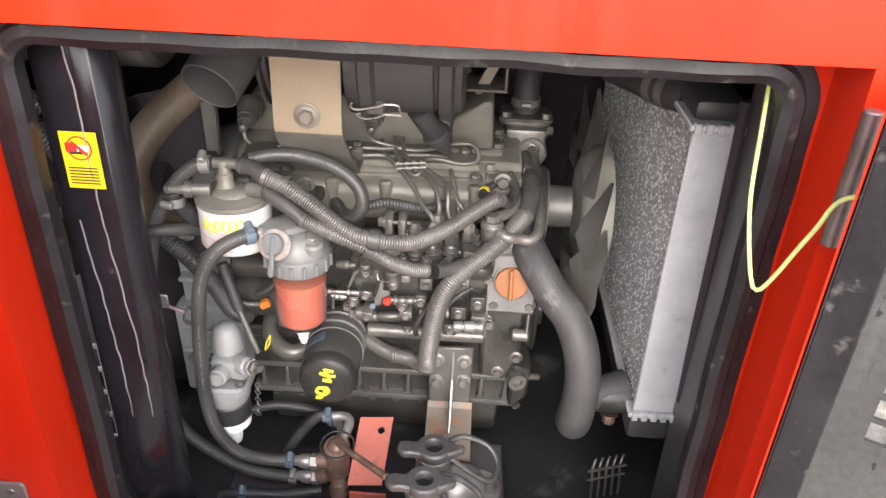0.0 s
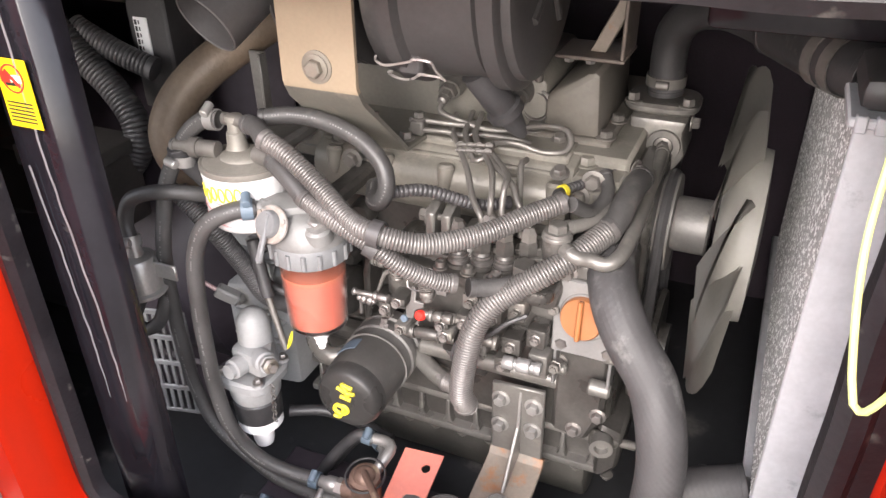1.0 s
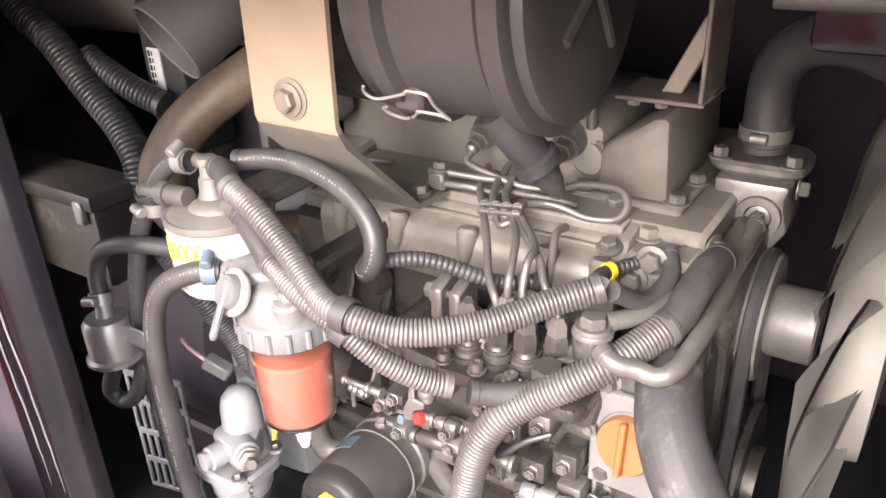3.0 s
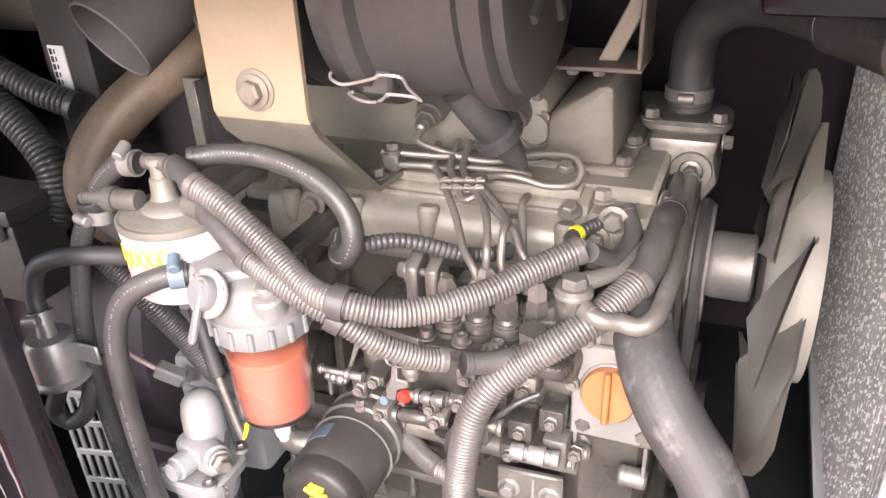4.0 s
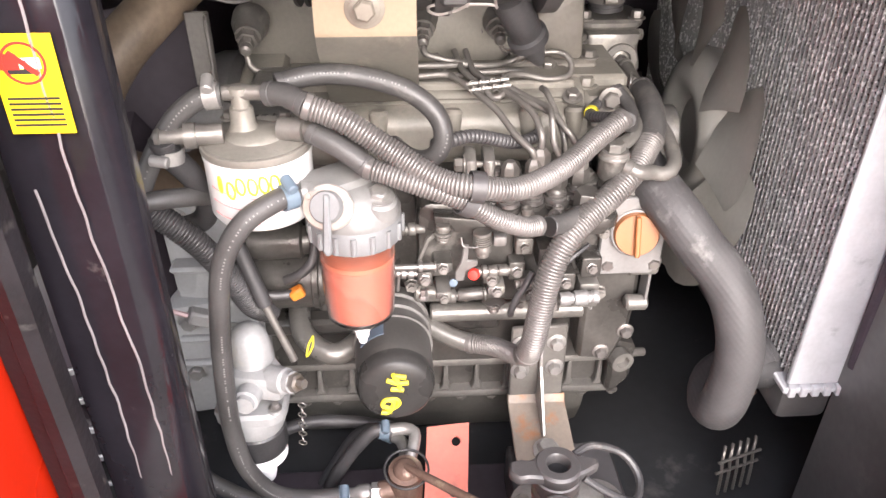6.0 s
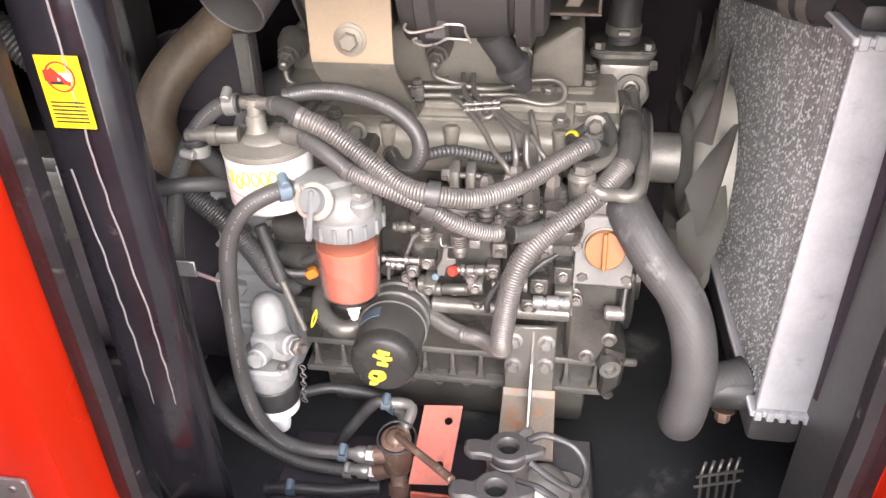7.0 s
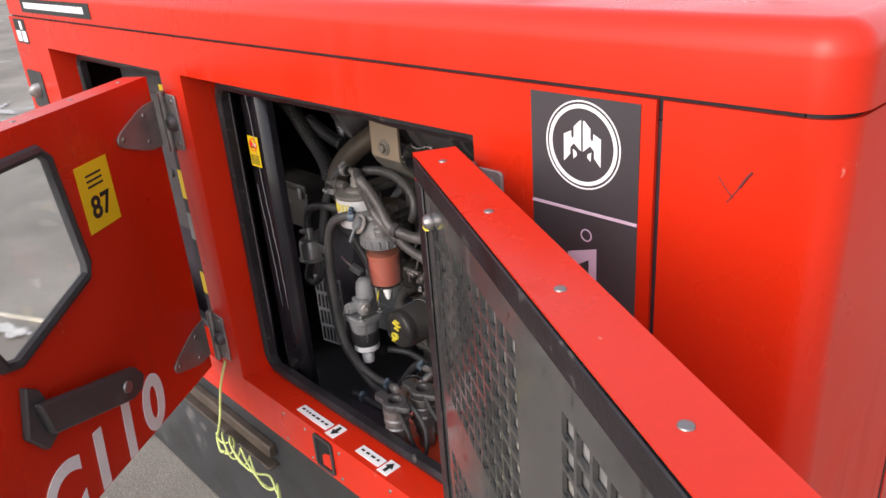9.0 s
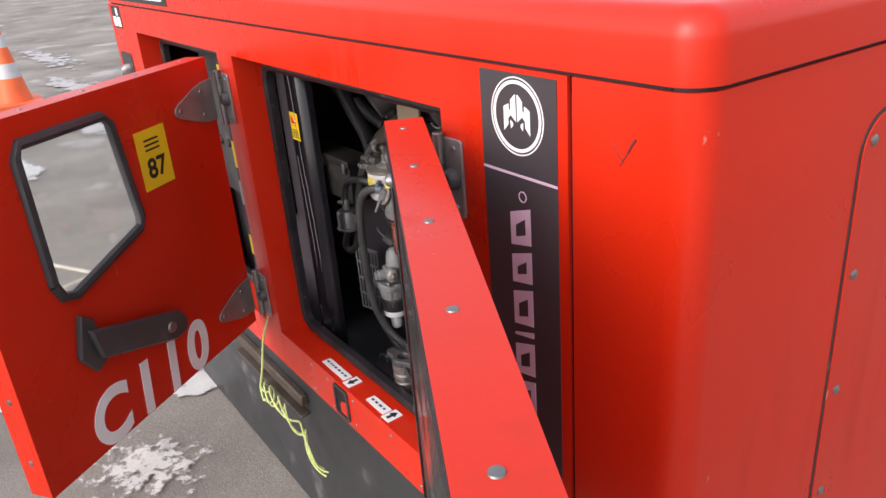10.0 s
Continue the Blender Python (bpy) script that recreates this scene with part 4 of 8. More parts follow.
for lo, hi in (((-W1 + 0.002, YS + 0.0005, DOOR_Z1 - 0.024), (-0.002, YS + 0.003, DOOR_Z1 - 0.004)), ((-0.03, YS + 0.0005, DOOR_Z0 + 0.004), (-0.004, YS + 0.003, DOOR_Z1 - 0.025))):
    box(b, lo, hi, 0.001, M1)
part("seal_strip", b, SEAL, door, "smeared black rubber contact strip")
for z in (0.541, 0.94):
    hinge(gen, 0.276, z, 1, None)
    strap(door, M1, z)
b = B()
lathe(b, M1 @ Vector((-0.05, YS, 0.958)), M1.to_3x3() @ Vector((0, 1, 0)), [(0, 0.008), (0.004, 0.008), (0.008, 0.005), (0.009, 0)], 14)
part("earth_stud", b, STEEL, door, "bright earth stud")

# earth wire from the frame to the stud
b = B()
stud = M1 @ Vector((-0.054, YS + 0.006, 0.955))
tube(b, [(0.236, 0.072, 0.985), (0.231, 0.05, 0.95), (0.229, 0.03, 0.90), (0.236, 0.012, 0.85), (0.241, 0.005, 0.84), (0.247, -0.002, 0.856), (0.256, -0.02, 0.905), (0.266, -0.035, 0.94), stud], 0.0017, 8, 0.006)
wire = thing("earth_wire", (0.236, 0.072, 0.985), "thin yellow-green earth wire hanging from frame to door", "wire")
part("wire_core", b, WIREGREEN, wire)
b = B()
rod(b, stud + (Vector((0.266, -0.035, 0.94)) - stud) * 0.5, stud, 0.0042, 0.0036, 10)
part("terminal_sleeve", b, YELLOWINK, wire, "bright yellow terminal sleeve")

# control door
M2 = swing(-0.422, 35)
W2 = 0.545
door2 = thing("control_door", M2 @ Vector((0, 0, DOOR_Z0)), "open red steel control door with window, latch and white lettering", "door")


def door2_shell():
    """The shell of the control door, with a real opening for the window."""
    h = B()
    win = [(-0.440, 0.768), (-0.440, 0.955), (-0.430, 0.972), (-0.275, 0.972), (-0.262, 0.958), (-0.245, 0.80), (-0.252, 0.783), (-0.408, 0.738), (-0.430, 0.745)]
    outer = [(-W2, DOOR_Z0), (-W2, DOOR_Z1), (0, DOOR_Z1), (0, DOOR_Z0)]
    for y in (0.0, 0.0015):
        ov = [h.verts.new(M2 @ Vector((u, y, z))) for u, z in outer]
        iv = [h.verts.new(M2 @ Vector((u, y, z))) for u, z in win]
        es = [h.edges.new((q[i], q[(i + 1) % len(q)])) for q in (ov, iv) for i in range(len(q))]
        bmesh.ops.triangle_fill(h, use_beauty=True, use_dissolve=False, edges=es)
    part("door_skin", h, RED, door2, "red painted steel skin with a window opening")
    for lo, hi in (((-W2, 0.0015, DOOR_Z1 - 0.0015), (0, DOOR_T, DOOR_Z1)), ((-W2, 0.0015, DOOR_Z0), (0, DOOR_T, DOOR_Z0 + 0.0015)),
                   ((-0.0015, 0.0015, DOOR_Z0 + 0.0015), (0, DOOR_T, DOOR_Z1 - 0.0015)), ((-W2, 0.0015, DOOR_Z0 + 0.0015), (-W2 + 0.0015, DOOR_T, DOOR_Z1 - 0.0015))):
        h = B()
        box(h, lo, hi, 0, M2)
        part("door_flange", h, RED, door2)
    h = B()
    tube(h, [M2 @ Vector((u, -0.001, z)) for u, z in win + win[:1]], 0.0085, 8, 0.006, False)
    part("window_rubber", h, RUBBER, door2, "thick black rubber window surround")
    h = B()
    prism(h, win, "y", 0.0005, 0.0025, 0, M2)
    pane = part("window_pane", h, WINDOW, door2, "dusty clear window pane")
    pane.visible_shadow = False
    for u in [-(0.04 + (W2 - 0.08) * i / 4) for i in range(5)]:
        h = B()
        lathe(h, M2 @ Vector((u, DOOR_T * 0.55, DOOR_Z1)), (0, 0, 1), [(0, 0.004), (0.0008, 0.0036), (0.0015, 0)], 12)
        part("screw", h, STEEL, door2)
    for k in range(5):
        h = B()
        lathe(h, M2 @ Vector((-W2, DOOR_T * 0.5, DOOR_Z0 + 0.06 + k * 0.105)), M2.to_3x3() @ Vector((-1, 0, 0)), [(0, 0.0045), (0.001, 0.004), (0.0018, 0)], 10)
        part("screw", h, STEEL, door2)


door2_shell()
# dark rubber strip with worn labels beside the control door's hinges
b = B()
box(b, (-0.458, 0.006, 0.478), (-0.429, 0.011, 1.004), 0.0015)
strip = part("hinge_strip", b, SEAL, gen, "dusty black rubber strip beside the control door")
for z, h, mat in ((0.955, 0.035, YELLOW), (0.792, 0.052, YELLOW), (0.715, 0.05, ZINC), (0.608, 0.042, YELLOW)):
    b = B()
    box(b, (-0.456, 0.0052, z), (-0.431, 0.0062, z + h), 0)
    part("strip_label", b, mat, strip, "worn yellow label" if mat is YELLOW else "worn grey label")
for z in (0.535, 0.935):
    hinge(gen, -0.422, z, 1, None)
    strap(door2, M2, z)
# latch: a black base with a turned handle
b = B()
prism(b, [(-0.42, 0.71), (-0.40, 0.695), (-0.38, 0.625), (-0.415, 0.61), (-0.44, 0.645)], "y", -0.012, -0.0005, 0.002, M2)
latch = part("latch_base", b, BLACKPLASTIC, door2, "black latch base")
b = B()
prism(b, [(-0.42, 0.685), (-0.41, 0.632), (-0.25, 0.575), (-0.225, 0.578), (-0.215, 0.598), (-0.23, 0.62)], "y", -0.024, -0.012, 0.003, M2)
part("latch_handle", b, BLACKPLASTIC, latch, "black tilted latch handle")
b = B()
lathe(b, M2 @ Vector((-0.26, -0.024, 0.604)), M2.to_3x3() @ Vector((0, -1, 0)), [(0, 0.01), (0.003, 0.009), (0.004, 0)], 16)
part("lock_cylinder", b, STEEL, latch)
b = B()
box(b, (-0.218, -0.0012, 0.83), (-0.145, -0.0004, 0.928), 0, M2)
st = part("noise_sticker", b, YELLOW, door2, "yellow noise sticker with black numerals")
lettering("87", 0.045, M2 @ Vector((-0.181, -0.0013, 0.862)), M2.to_3x3().to_4x4() @ FRONT, BLACKINK, "numerals", st, 0.0004, 1.0, 0.0, 0.001)
b = B()
for z in (0.893, 0.901, 0.909):
    box(b, (-0.20, -0.0017, z), (-0.165, -0.0012, z + 0.003), 0, M2)
part("print_bar", b, BLACKINK, st)
lettering("C110", 0.125, M2 @ Vector((-0.305, -0.0012, 0.516)), M2.to_3x3().to_4x4() @ FRONT, WHITEINK, "lettering", door2, 0.0006, 0.92, 0.12, 0.0042, 1.22)

# pale green wires tangled on the skid
trunk = spline([(-0.475, -0.022, 0.288), (-0.43, -0.03, 0.303), (-0.37, -0.032, 0.298), (-0.31, -0.03, 0.292), (-0.25, -0.028, 0.284), (-0.215, -0.026, 0.262), (-0.195, -0.024, 0.228)], 0.006)
for phase, swirl, turn, w in ((0.0, 0.026, 0.105, 0.0021), (2.2, 0.020, 0.082, 0.0019), (4.1, 0.030, 0.13, 0.0021)):
    pts = []
    for k, p in enumerate(trunk):
        a = phase + 2 * math.pi * 0.006 * k / turn
        s = swirl * (0.7 + 0.9 * noise.noise(p * 15 + Vector((phase, 0, 0))))
        pts.append(p + Vector((0.6 * s * math.sin(a * 0.7 + phase), 0.4 * s * math.cos(a), s * math.sin(a))))
    b = B()
    tube(b, pts, w, 8, 0.006)
    solid("loose_wire", b, WIREGREEN, "pale green-yellow loose wire twisted over the black skid", "wire", "tangled wires")
b = B()
tube(b, [(-0.417, 0.0, 0.478), (-0.416, -0.02, 0.432), (-0.428, -0.03, 0.36), (-0.462, -0.03, 0.30), (-0.478, -0.026, 0.281), (-0.462, -0.03, 0.262), (-0.435, -0.032, 0.278)], 0.0024, 8, 0.006)
solid("loose_wire", b, WIREGREEN, "pale green-yellow wire hanging from the door sill", "wire", "tangled wires")


# ---- inside the canopy ----
# corner post behind the opening
b = B()
prism(b, [(-0.3351, 0.0826), (-0.2840, 0.0785), (-0.2735, 0.0925), (-0.2725, 0.105), (-0.2775, 0.106), (-0.2785, 0.0945), (-0.286, 0.0845), (-0.3288, 0.0879), (-0.3285, 0.125), (-0.3345, 0.125)], "z", 0.3184, 1.0324, 0.0012)
post = thing("canopy_post", (-0.2923, 0.0929, 0.3181), "glossy black folded steel post with a yellow warning sticker", "post")
part("post_profile", b, BLACK, post)
b = B()
for pts in ([(-0.3061, 0.0738, 1.0191), (-0.2991, 0.0744, 0.9511), (-0.2984, 0.0763, 0.8342), (-0.2906, 0.0783, 0.6786), (-0.2902, 0.0805, 0.5422), (-0.2815, 0.0824, 0.3865)], [(-0.3204, 0.0782, 0.8238), (-0.3129, 0.08, 0.6779), (-0.3122, 0.0824, 0.5318), (-0.3034, 0.0838, 0.4054)]):
    line = spline(pts, 0.006)
    tube(b, [p + Vector((0.0016 * noise.noise(p * 55), 0.0, 0)) for p in line if noise.noise(p * 23) > -0.62], 0.00075, 5, 0.006, False)
part("paint_run", b, surface("pale_scratch", (0.22, 0.2, 0.2), 0.45), post, "pale scratches in the black paint")
b = B()
box(b, (-0.3203, 0.0752, 0.8574), (-0.2892, 0.076, 0.9081), 0)
st = part("warning_sticker", b, YELLOW, post, "yellow warning sticker with a red prohibition ring")
b = B()
lathe(b, (-0.3051, 0.075, 0.8939), (0, -1, 0), [(0, 0.0108), (0.0004, 0.0108), (0.0004, 0.0094), (0, 0.0094)], 28, cap=False)
prism(b, [(-0.3121, 0.8986), (-0.3102, 0.9006), (-0.2982, 0.8893), (-0.3001, 0.8873)], "y", 0.0745, 0.0749)
part("prohibition_ring", b, REDDOT, st, "red prohibition ring")
b = B()
box(b, (-0.3168, 0.0749, 0.8905), (-0.3075, 0.0752, 0.8985), 0)
part("red_print", b, REDDOT, st, "red block of the picture")
b = B()
box(b, (-0.3072, 0.0749, 0.8912), (-0.2972, 0.0752, 0.8965), 0)
part("white_print", b, WHITEINK, st, "white block of the picture")
b = B()
box(b, (-0.3135, 0.0748, 0.8885), (-0.2985, 0.0751, 0.8908), 0)
box(b, (-0.3055, 0.0747, 0.8908), (-0.3035, 0.0749, 0.8955), 0)
part("black_print", b, BLACKINK, st)
b = B()
for k in range(6):
    box(b, (-0.3175, 0.0747, 0.8615 + k * 0.0028), (-0.2925, 0.0751, 0.8627 + k * 0.0028), 0)
part("print_bar", b, BLACKINK, st)

# baffle beside the radiator
b = B()
prism(b, [(0.281, 0.2202), (0.2869, 0.2197), (0.2854, 0.0245), (0.2796, 0.0249)], "z", 0.3367, 1.0477, 0.001)
box(b, (0.2852, 0.2181, 0.3389), (0.3319, 0.2259, 1.0499), 0.001)
solid("baffle", b, surface("grey_baffle_paint", (0.1, 0.098, 0.096), 0.4, 0, 0.25, 9, 0.06, 120, spots=(0.14, 0.135, 0.128), spot_scale=11, spot_limit=0.62), "dark grey steel baffle between opening and radiator", "panel", kind="structure")
b = B()
tube(b, [(0.272, 0.2054, 0.9221), (0.2765, 0.2071, 0.7955), (0.2805, 0.2092, 0.6495), (0.284, 0.2096, 0.5522)], 0.0055, 8, 0.02)
solid("foam_strip", b, FOAM, "black foam edge strip along the radiator side", "seal", kind="structure")
b = B()
box(b, (-0.2729, 0.1552, 0.3257), (0.0924, 0.2818, 0.3652), 0.003)
solid("chassis_rail", b, INNER, "black steel chassis rail", "rail", kind="structure")
b = B()
box(b, (-0.0228, 0.06, 0.3655), (0.085, 0.2571, 0.4185), 0.003)
solid("chassis_plate", b, DARKPANEL, "dark steel plate carrying the engine mount", "rail", kind="structure")

BLADE = surface("pale_grey_fan_blade", (0.26, 0.25, 0.225), 0.5, 0, 0.12, 20, 0.05, 200)
# ---- engine ----
eng = thing("diesel_engine", (-0.08, 0.43, 0.40), "grey painted small diesel engine with dusty castings", "engine")
b = B()
box(b, (-0.268, 0.324, 0.49), (0.10, 0.60, 0.742), 0.006)
box(b, (-0.262, 0.298, 0.538), (-0.03, 0.32, 0.556), 0.004)
for i, x in enumerate((-0.25, -0.205, -0.165)):
    prism(b, [(0.32, 0.56), (0.29, 0.575), (0.292, 0.64), (0.32, 0.70)], "x", x, x + 0.008, 0.002)
for x, z, r in ((-0.235, 0.69, 0.016), (-0.19, 0.645, 0.013), (-0.228, 0.62, 0.012), (-0.17, 0.70, 0.014), (-0.15, 0.60, 0.012), (-0.215, 0.585, 0.011)):
    lathe(b, (x, 0.319, z), (0, -1, 0), [(0, r), (0.01, r * 0.95), (0.016, r * 0.7), (0.016, 0.0)], 16)
part("cylinder_block", b, ENGINEDARK, eng, "oily dark grey cylinder block")
for z, y, r, x0, x1 in ((0.590, 0.297, 0.0105, -0.115, 0.045), (0.567, 0.293, 0.0095, -0.10, 0.05)):
    b = B()
    rod(b, (x0, y, z), (x1, y, z), r, seg=16, edge=0.002)
    part("cross_tube", b, ENGINE, eng, "grey cross tube below the pump")
b = B()
box(b, (-0.264, 0.318, 0.480), (0.098, 0.345, 0.548), 0.004)
box(b, (-0.258, 0.329, 0.428), (0.092, 0.61, 0.481), 0.003)
prism(b, [(0.09, 0.4408), (0.100, 0.443), (0.114, 0.460), (0.116, 0.505), (0.09, 0.512)], "y", 0.304, 0.40, 0.004)
part("crankcase", b, ENGINEDARK, eng, "dark grey cast crankcase")
b = B()
box(b, (-0.264, 0.3165, 0.4305), (0.097, 0.615, 0.4405), 0.003, seg=2)
lip = part("crankcase_lip", b, ENGINE, eng, "grey cast lip above the oil pan")
b = B()
box(b, (-0.262, 0.3165, 0.475), (0.095, 0.335, 0.4845), 0.003, seg=2)
part("crankcase_rail", b, ENGINE, eng, "grey cast rail over a row of pockets")
for i in range(11):
    x = -0.256 + i * 0.0335
    b = B()
    prism(b, [(x, 0.4408), (x + 0.013, 0.4408), (x + 0.0095, 0.4475), (x + 0.0085, 0.4748), (x + 0.0045, 0.4748), (x + 0.0035, 0.4475)], "y", 0.3185, 0.331, 0.0012)
    part("cast_rib", b, ENGINE, eng)
    b = B()
    hexbolt(b, (x + 0.0235, 0.3225, 0.4305), (0, 0, -1), 0.0048, 0.005)
    part("bolt", b, PIPE, lip)
b = B()
prism(b, [(0.330, 0.4303), (0.333, 0.393), (0.352, 0.352), (0.375, 0.342), (0.57, 0.342), (0.60, 0.36), (0.605, 0.4303)], "x", -0.245, 0.078, 0.008, seg=2)
part("oil_pan", b, surface("dark_olive_oil_pan", (0.075, 0.072, 0.064), 0.42, 0.15, 0.3, 20, 0.08, 200), eng, "dark olive pressed oil pan")
# head and intake cover
COVERGREY = surface("dusty_olive_grey_casting", (0.172, 0.161, 0.139), 0.45, 0.1, 0.2, 20, 0.14, 260, spots=(0.26, 0.24, 0.205), spot_scale=14, spot_limit=0.58)
b = B()
box(b, (-0.262, 0.352, 0.73), (0.082, 0.60, 0.781), 0.004)
box(b, (-0.255, 0.33, 0.742), (0.052, 0.36, 0.757), 0.003)
part("cylinder_head", b, COVERGREY, eng, "dusty grey cylinder head")
b = B()
prism(b, [(0.33, 0.712), (0.316, 0.716), (0.310, 0.726), (0.309, 0.752), (0.314, 0.761), (0.327, 0.767), (0.333, 0.775), (0.350, 0.779), (0.40, 0.783), (0.40, 0.712)], "x", -0.222, 0.038, 0.003, seg=2)
cover = part("intake_cover", b, COVERGREY, eng, "dusty cast intake cover with raised panels")
b = B()
box(b, (-0.215, 0.3365, 0.7735), (0.03, 0.395, 0.7825), 0.002)
part("cover_flange", b, COVERGREY, cover)
b = B()
box(b, (-0.218, 0.3255, 0.7665), (0.033, 0.3345, 0.7705), 0.0015)
part("cover_lip", b, COVERGREY, cover)
for x in (-0.198, -0.142, -0.079, -0.014, 0.026):
    b = B()
    lathe(b, (x, 0.314, 0.7675), (0, -0.2, -1), [(0, 0.0065), (0.003, 0.0085), (0.02, 0.0065), (0.028, 0.003)], 14)
    part("cover_boss", b, COVERGREY, cover)
for x, y, z in ((-0.198, 0.325, 0.770), (-0.062, 0.352, 0.7825), (0.026, 0.326, 0.771), (-0.142, 0.33, 0.774), (0.012, 0.372, 0.7825)):
    b = B()
    hexbolt(b, (x, y, z), (0, -0.35, 1), 0.0062, 0.006)
    part("bolt", b, PIPE, cover)
b = B()
prism(b, [(0.335, 0.73), (0.33, 0.768), (0.345, 0.783), (0.41, 0.795), (0.41, 0.73)], "x", -0.262, -0.222, 0.004)
part("head_end", b, COVERGREY, eng)
b = B()
box(b, (0.036, 0.322, 0.725), (0.084, 0.40, 0.7715), 0.005)
hexbolt(b, (0.044, 0.352, 0.7715), (0, 0, 1), 0.007, 0.007)
part("head_end", b, COVERGREY, eng)
b = B()
prism(b, [(-0.262, 0.778), (-0.262, 0.825), (-0.25, 0.842), (-0.02, 0.842), (-0.008, 0.828), (-0.008, 0.778)], "y", 0.392, 0.53, 0.007, seg=2)
part("rocker_cover", b, COVERGREY, eng, "grey rocker cover under the air cleaner")
BREATHER = surface("dusty_brown_grey_breather", (0.115, 0.105, 0.09), 0.5, 0.1, 0.25, 20, 0.12, 250, spots=(0.14, 0.126, 0.115), spot_scale=14, spot_limit=0.58)
b = B()
prism(b, [(-0.008, 0.782), (-0.0068, 0.816), (-0.0055, 0.8225), (0.030, 0.846), (0.038, 0.8485), (0.043, 0.845), (0.0465, 0.782)], "y", 0.3815, 0.515, 0.006, seg=2)
box(b, (-0.026, 0.3745, 0.776), (0.058, 0.524, 0.787), 0.003)
breather = part("breather_box", b, BREATHER, eng, "square-shouldered grey breather box")
b = B()
lathe(b, (-0.018, 0.398, 0.8045), (-0.15, -1, 0.1), [(0, 0.0175), (0.006, 0.0175), (0.007, 0.0155), (0.006, 0.0145), (0.0075, 0.013), (0.006, 0.0115), (0.002, 0.011), (0.002, 0)], 28)
part("breather_collar", b, ENGINE, breather)
b = B()
lathe(b, (-0.022, 0.41, 0.812), (-1, -0.35, -0.1), [(0, 0.011), (0.006, 0.011), (0.008, 0.0125), (0.014, 0.0125), (0.016, 0.010), (0.03, 0.009)], 18)
part("breather_stub", b, RUBBER, breather)
b = B()
rod(b, (-0.0155, 0.385, 0.832), (-0.0155, 0.385, 0.849), 0.0042, seg=14, edge=0.001)
part("breather_nipple", b, PIPE, breather)
for p_ in ((-0.016, 0.3785, 0.787), (0.052, 0.384, 0.787), (0.053, 0.43, 0.787)):
    b = B()
    hexbolt(b, p_, (0, 0, 1), 0.0065, 0.006)
    part("bolt", b, PIPE, breather)
for p_, d_ in (((0.058, 0.32, 0.772), (0, -1, 0)), ((0.07, 0.32, 0.752), (0, -1, 0)), ((0.046, 0.32, 0.755), (0, -1, 0)), ((0.086, 0.36, 0.77), (1, -0.3, 0)), ((-0.242, 0.331, 0.77), (0, -1, 0)), ((-0.17, 0.299, 0.764), (0, -1, 0))):
    b = B()
    hexbolt(b, p_, d_, 0.0072, 0.007)
    part("bolt", b, PIPE, eng)
b = B()
lathe(b, (0.068, 0.33, 0.757), (0, -1, 0.2), [(-0.01, 0.013), (0.006, 0.013), (0.008, 0.010), (0.008, 0.006), (0.004, 0.005)], 18)
part("lifting_eye", b, ENGINE, eng)

# injectors with thin return line
for x, y, z in ((-0.25, 0.345, 0.815), (-0.102, 0.368, 0.812), (-0.034, 0.372, 0.812)):
    b = B()
    lathe(b, (x, y + 0.035, z + 0.012), (0, -1, -0.3), [(0, 0.016), (0.010, 0.016), (0.014, 0.013), (0.02, 0.013), (0.022, 0.0115), (0.028, 0.011)], 20)
    bo = part("injector_boss", b, ENGINE, eng)
    b = B()
    lathe(b, (x, y + 0.008, z + 0.004), (0, -1, -0.3), [(0, 0.0095), (0.007, 0.009), (0.007, 0.0065), (0.014, 0.0065)], 6)
    part("injector_nut", b, PIPE, bo)
    b = B()
    lathe(b, (x, y - 0.005, z), (0, -1, -0.3), [(0, 0.0055), (0.006, 0.005), (0.008, 0.003)], 12)
    part("nozzle_cap", b, PIPE, bo)
for pts in ([(-0.25, 0.34, 0.808), (-0.245, 0.336, 0.797), (-0.22, 0.335, 0.794), (-0.185, 0.335, 0.796), (-0.16, 0.335, 0.798)],
            [(-0.101, 0.356, 0.808), (-0.0998, 0.349, 0.8035), (-0.0785, 0.348, 0.7976), (-0.056, 0.35, 0.7925), (-0.0381, 0.355, 0.7911), (-0.0244, 0.362, 0.7918), (-0.009, 0.360, 0.7984),
             (0.017, 0.358, 0.801), (0.0253, 0.354, 0.7974), (0.0283, 0.349, 0.7916), (0.0251, 0.343, 0.7856), (0.017, 0.338, 0.7845), (0.003, 0.336, 0.7845), (-0.015, 0.335, 0.7889), (-0.0285, 0.33, 0.7912), (-0.0358, 0.322, 0.7916)],
            [(-0.1244, 0.333, 0.7985), (-0.1144, 0.335, 0.7983), (-0.0757, 0.345, 0.7953), (-0.062, 0.358, 0.795)],
            [(-0.1232, 0.33, 0.7906), (-0.1132, 0.33, 0.7906), (-0.0868, 0.333, 0.7912), (-0.0759, 0.338, 0.7877), (-0.0586, 0.345, 0.7879), (-0.0214, 0.348, 0.7876), (-0.0106, 0.352, 0.7841)]):
    b = B()
    tube(b, pts, 0.0028, 10, 0.004)
    part("return_line", b, PIPE, eng, "thin bent steel return line")
b = B()
box(b, (-0.122, 0.326, 0.785), (-0.108, 0.342, 0.800), 0.002)
hexbolt(b, (-0.115, 0.334, 0.800), (0, 0, 1), 0.005, 0.005)
part("line_clamp", b, PIPE, eng)
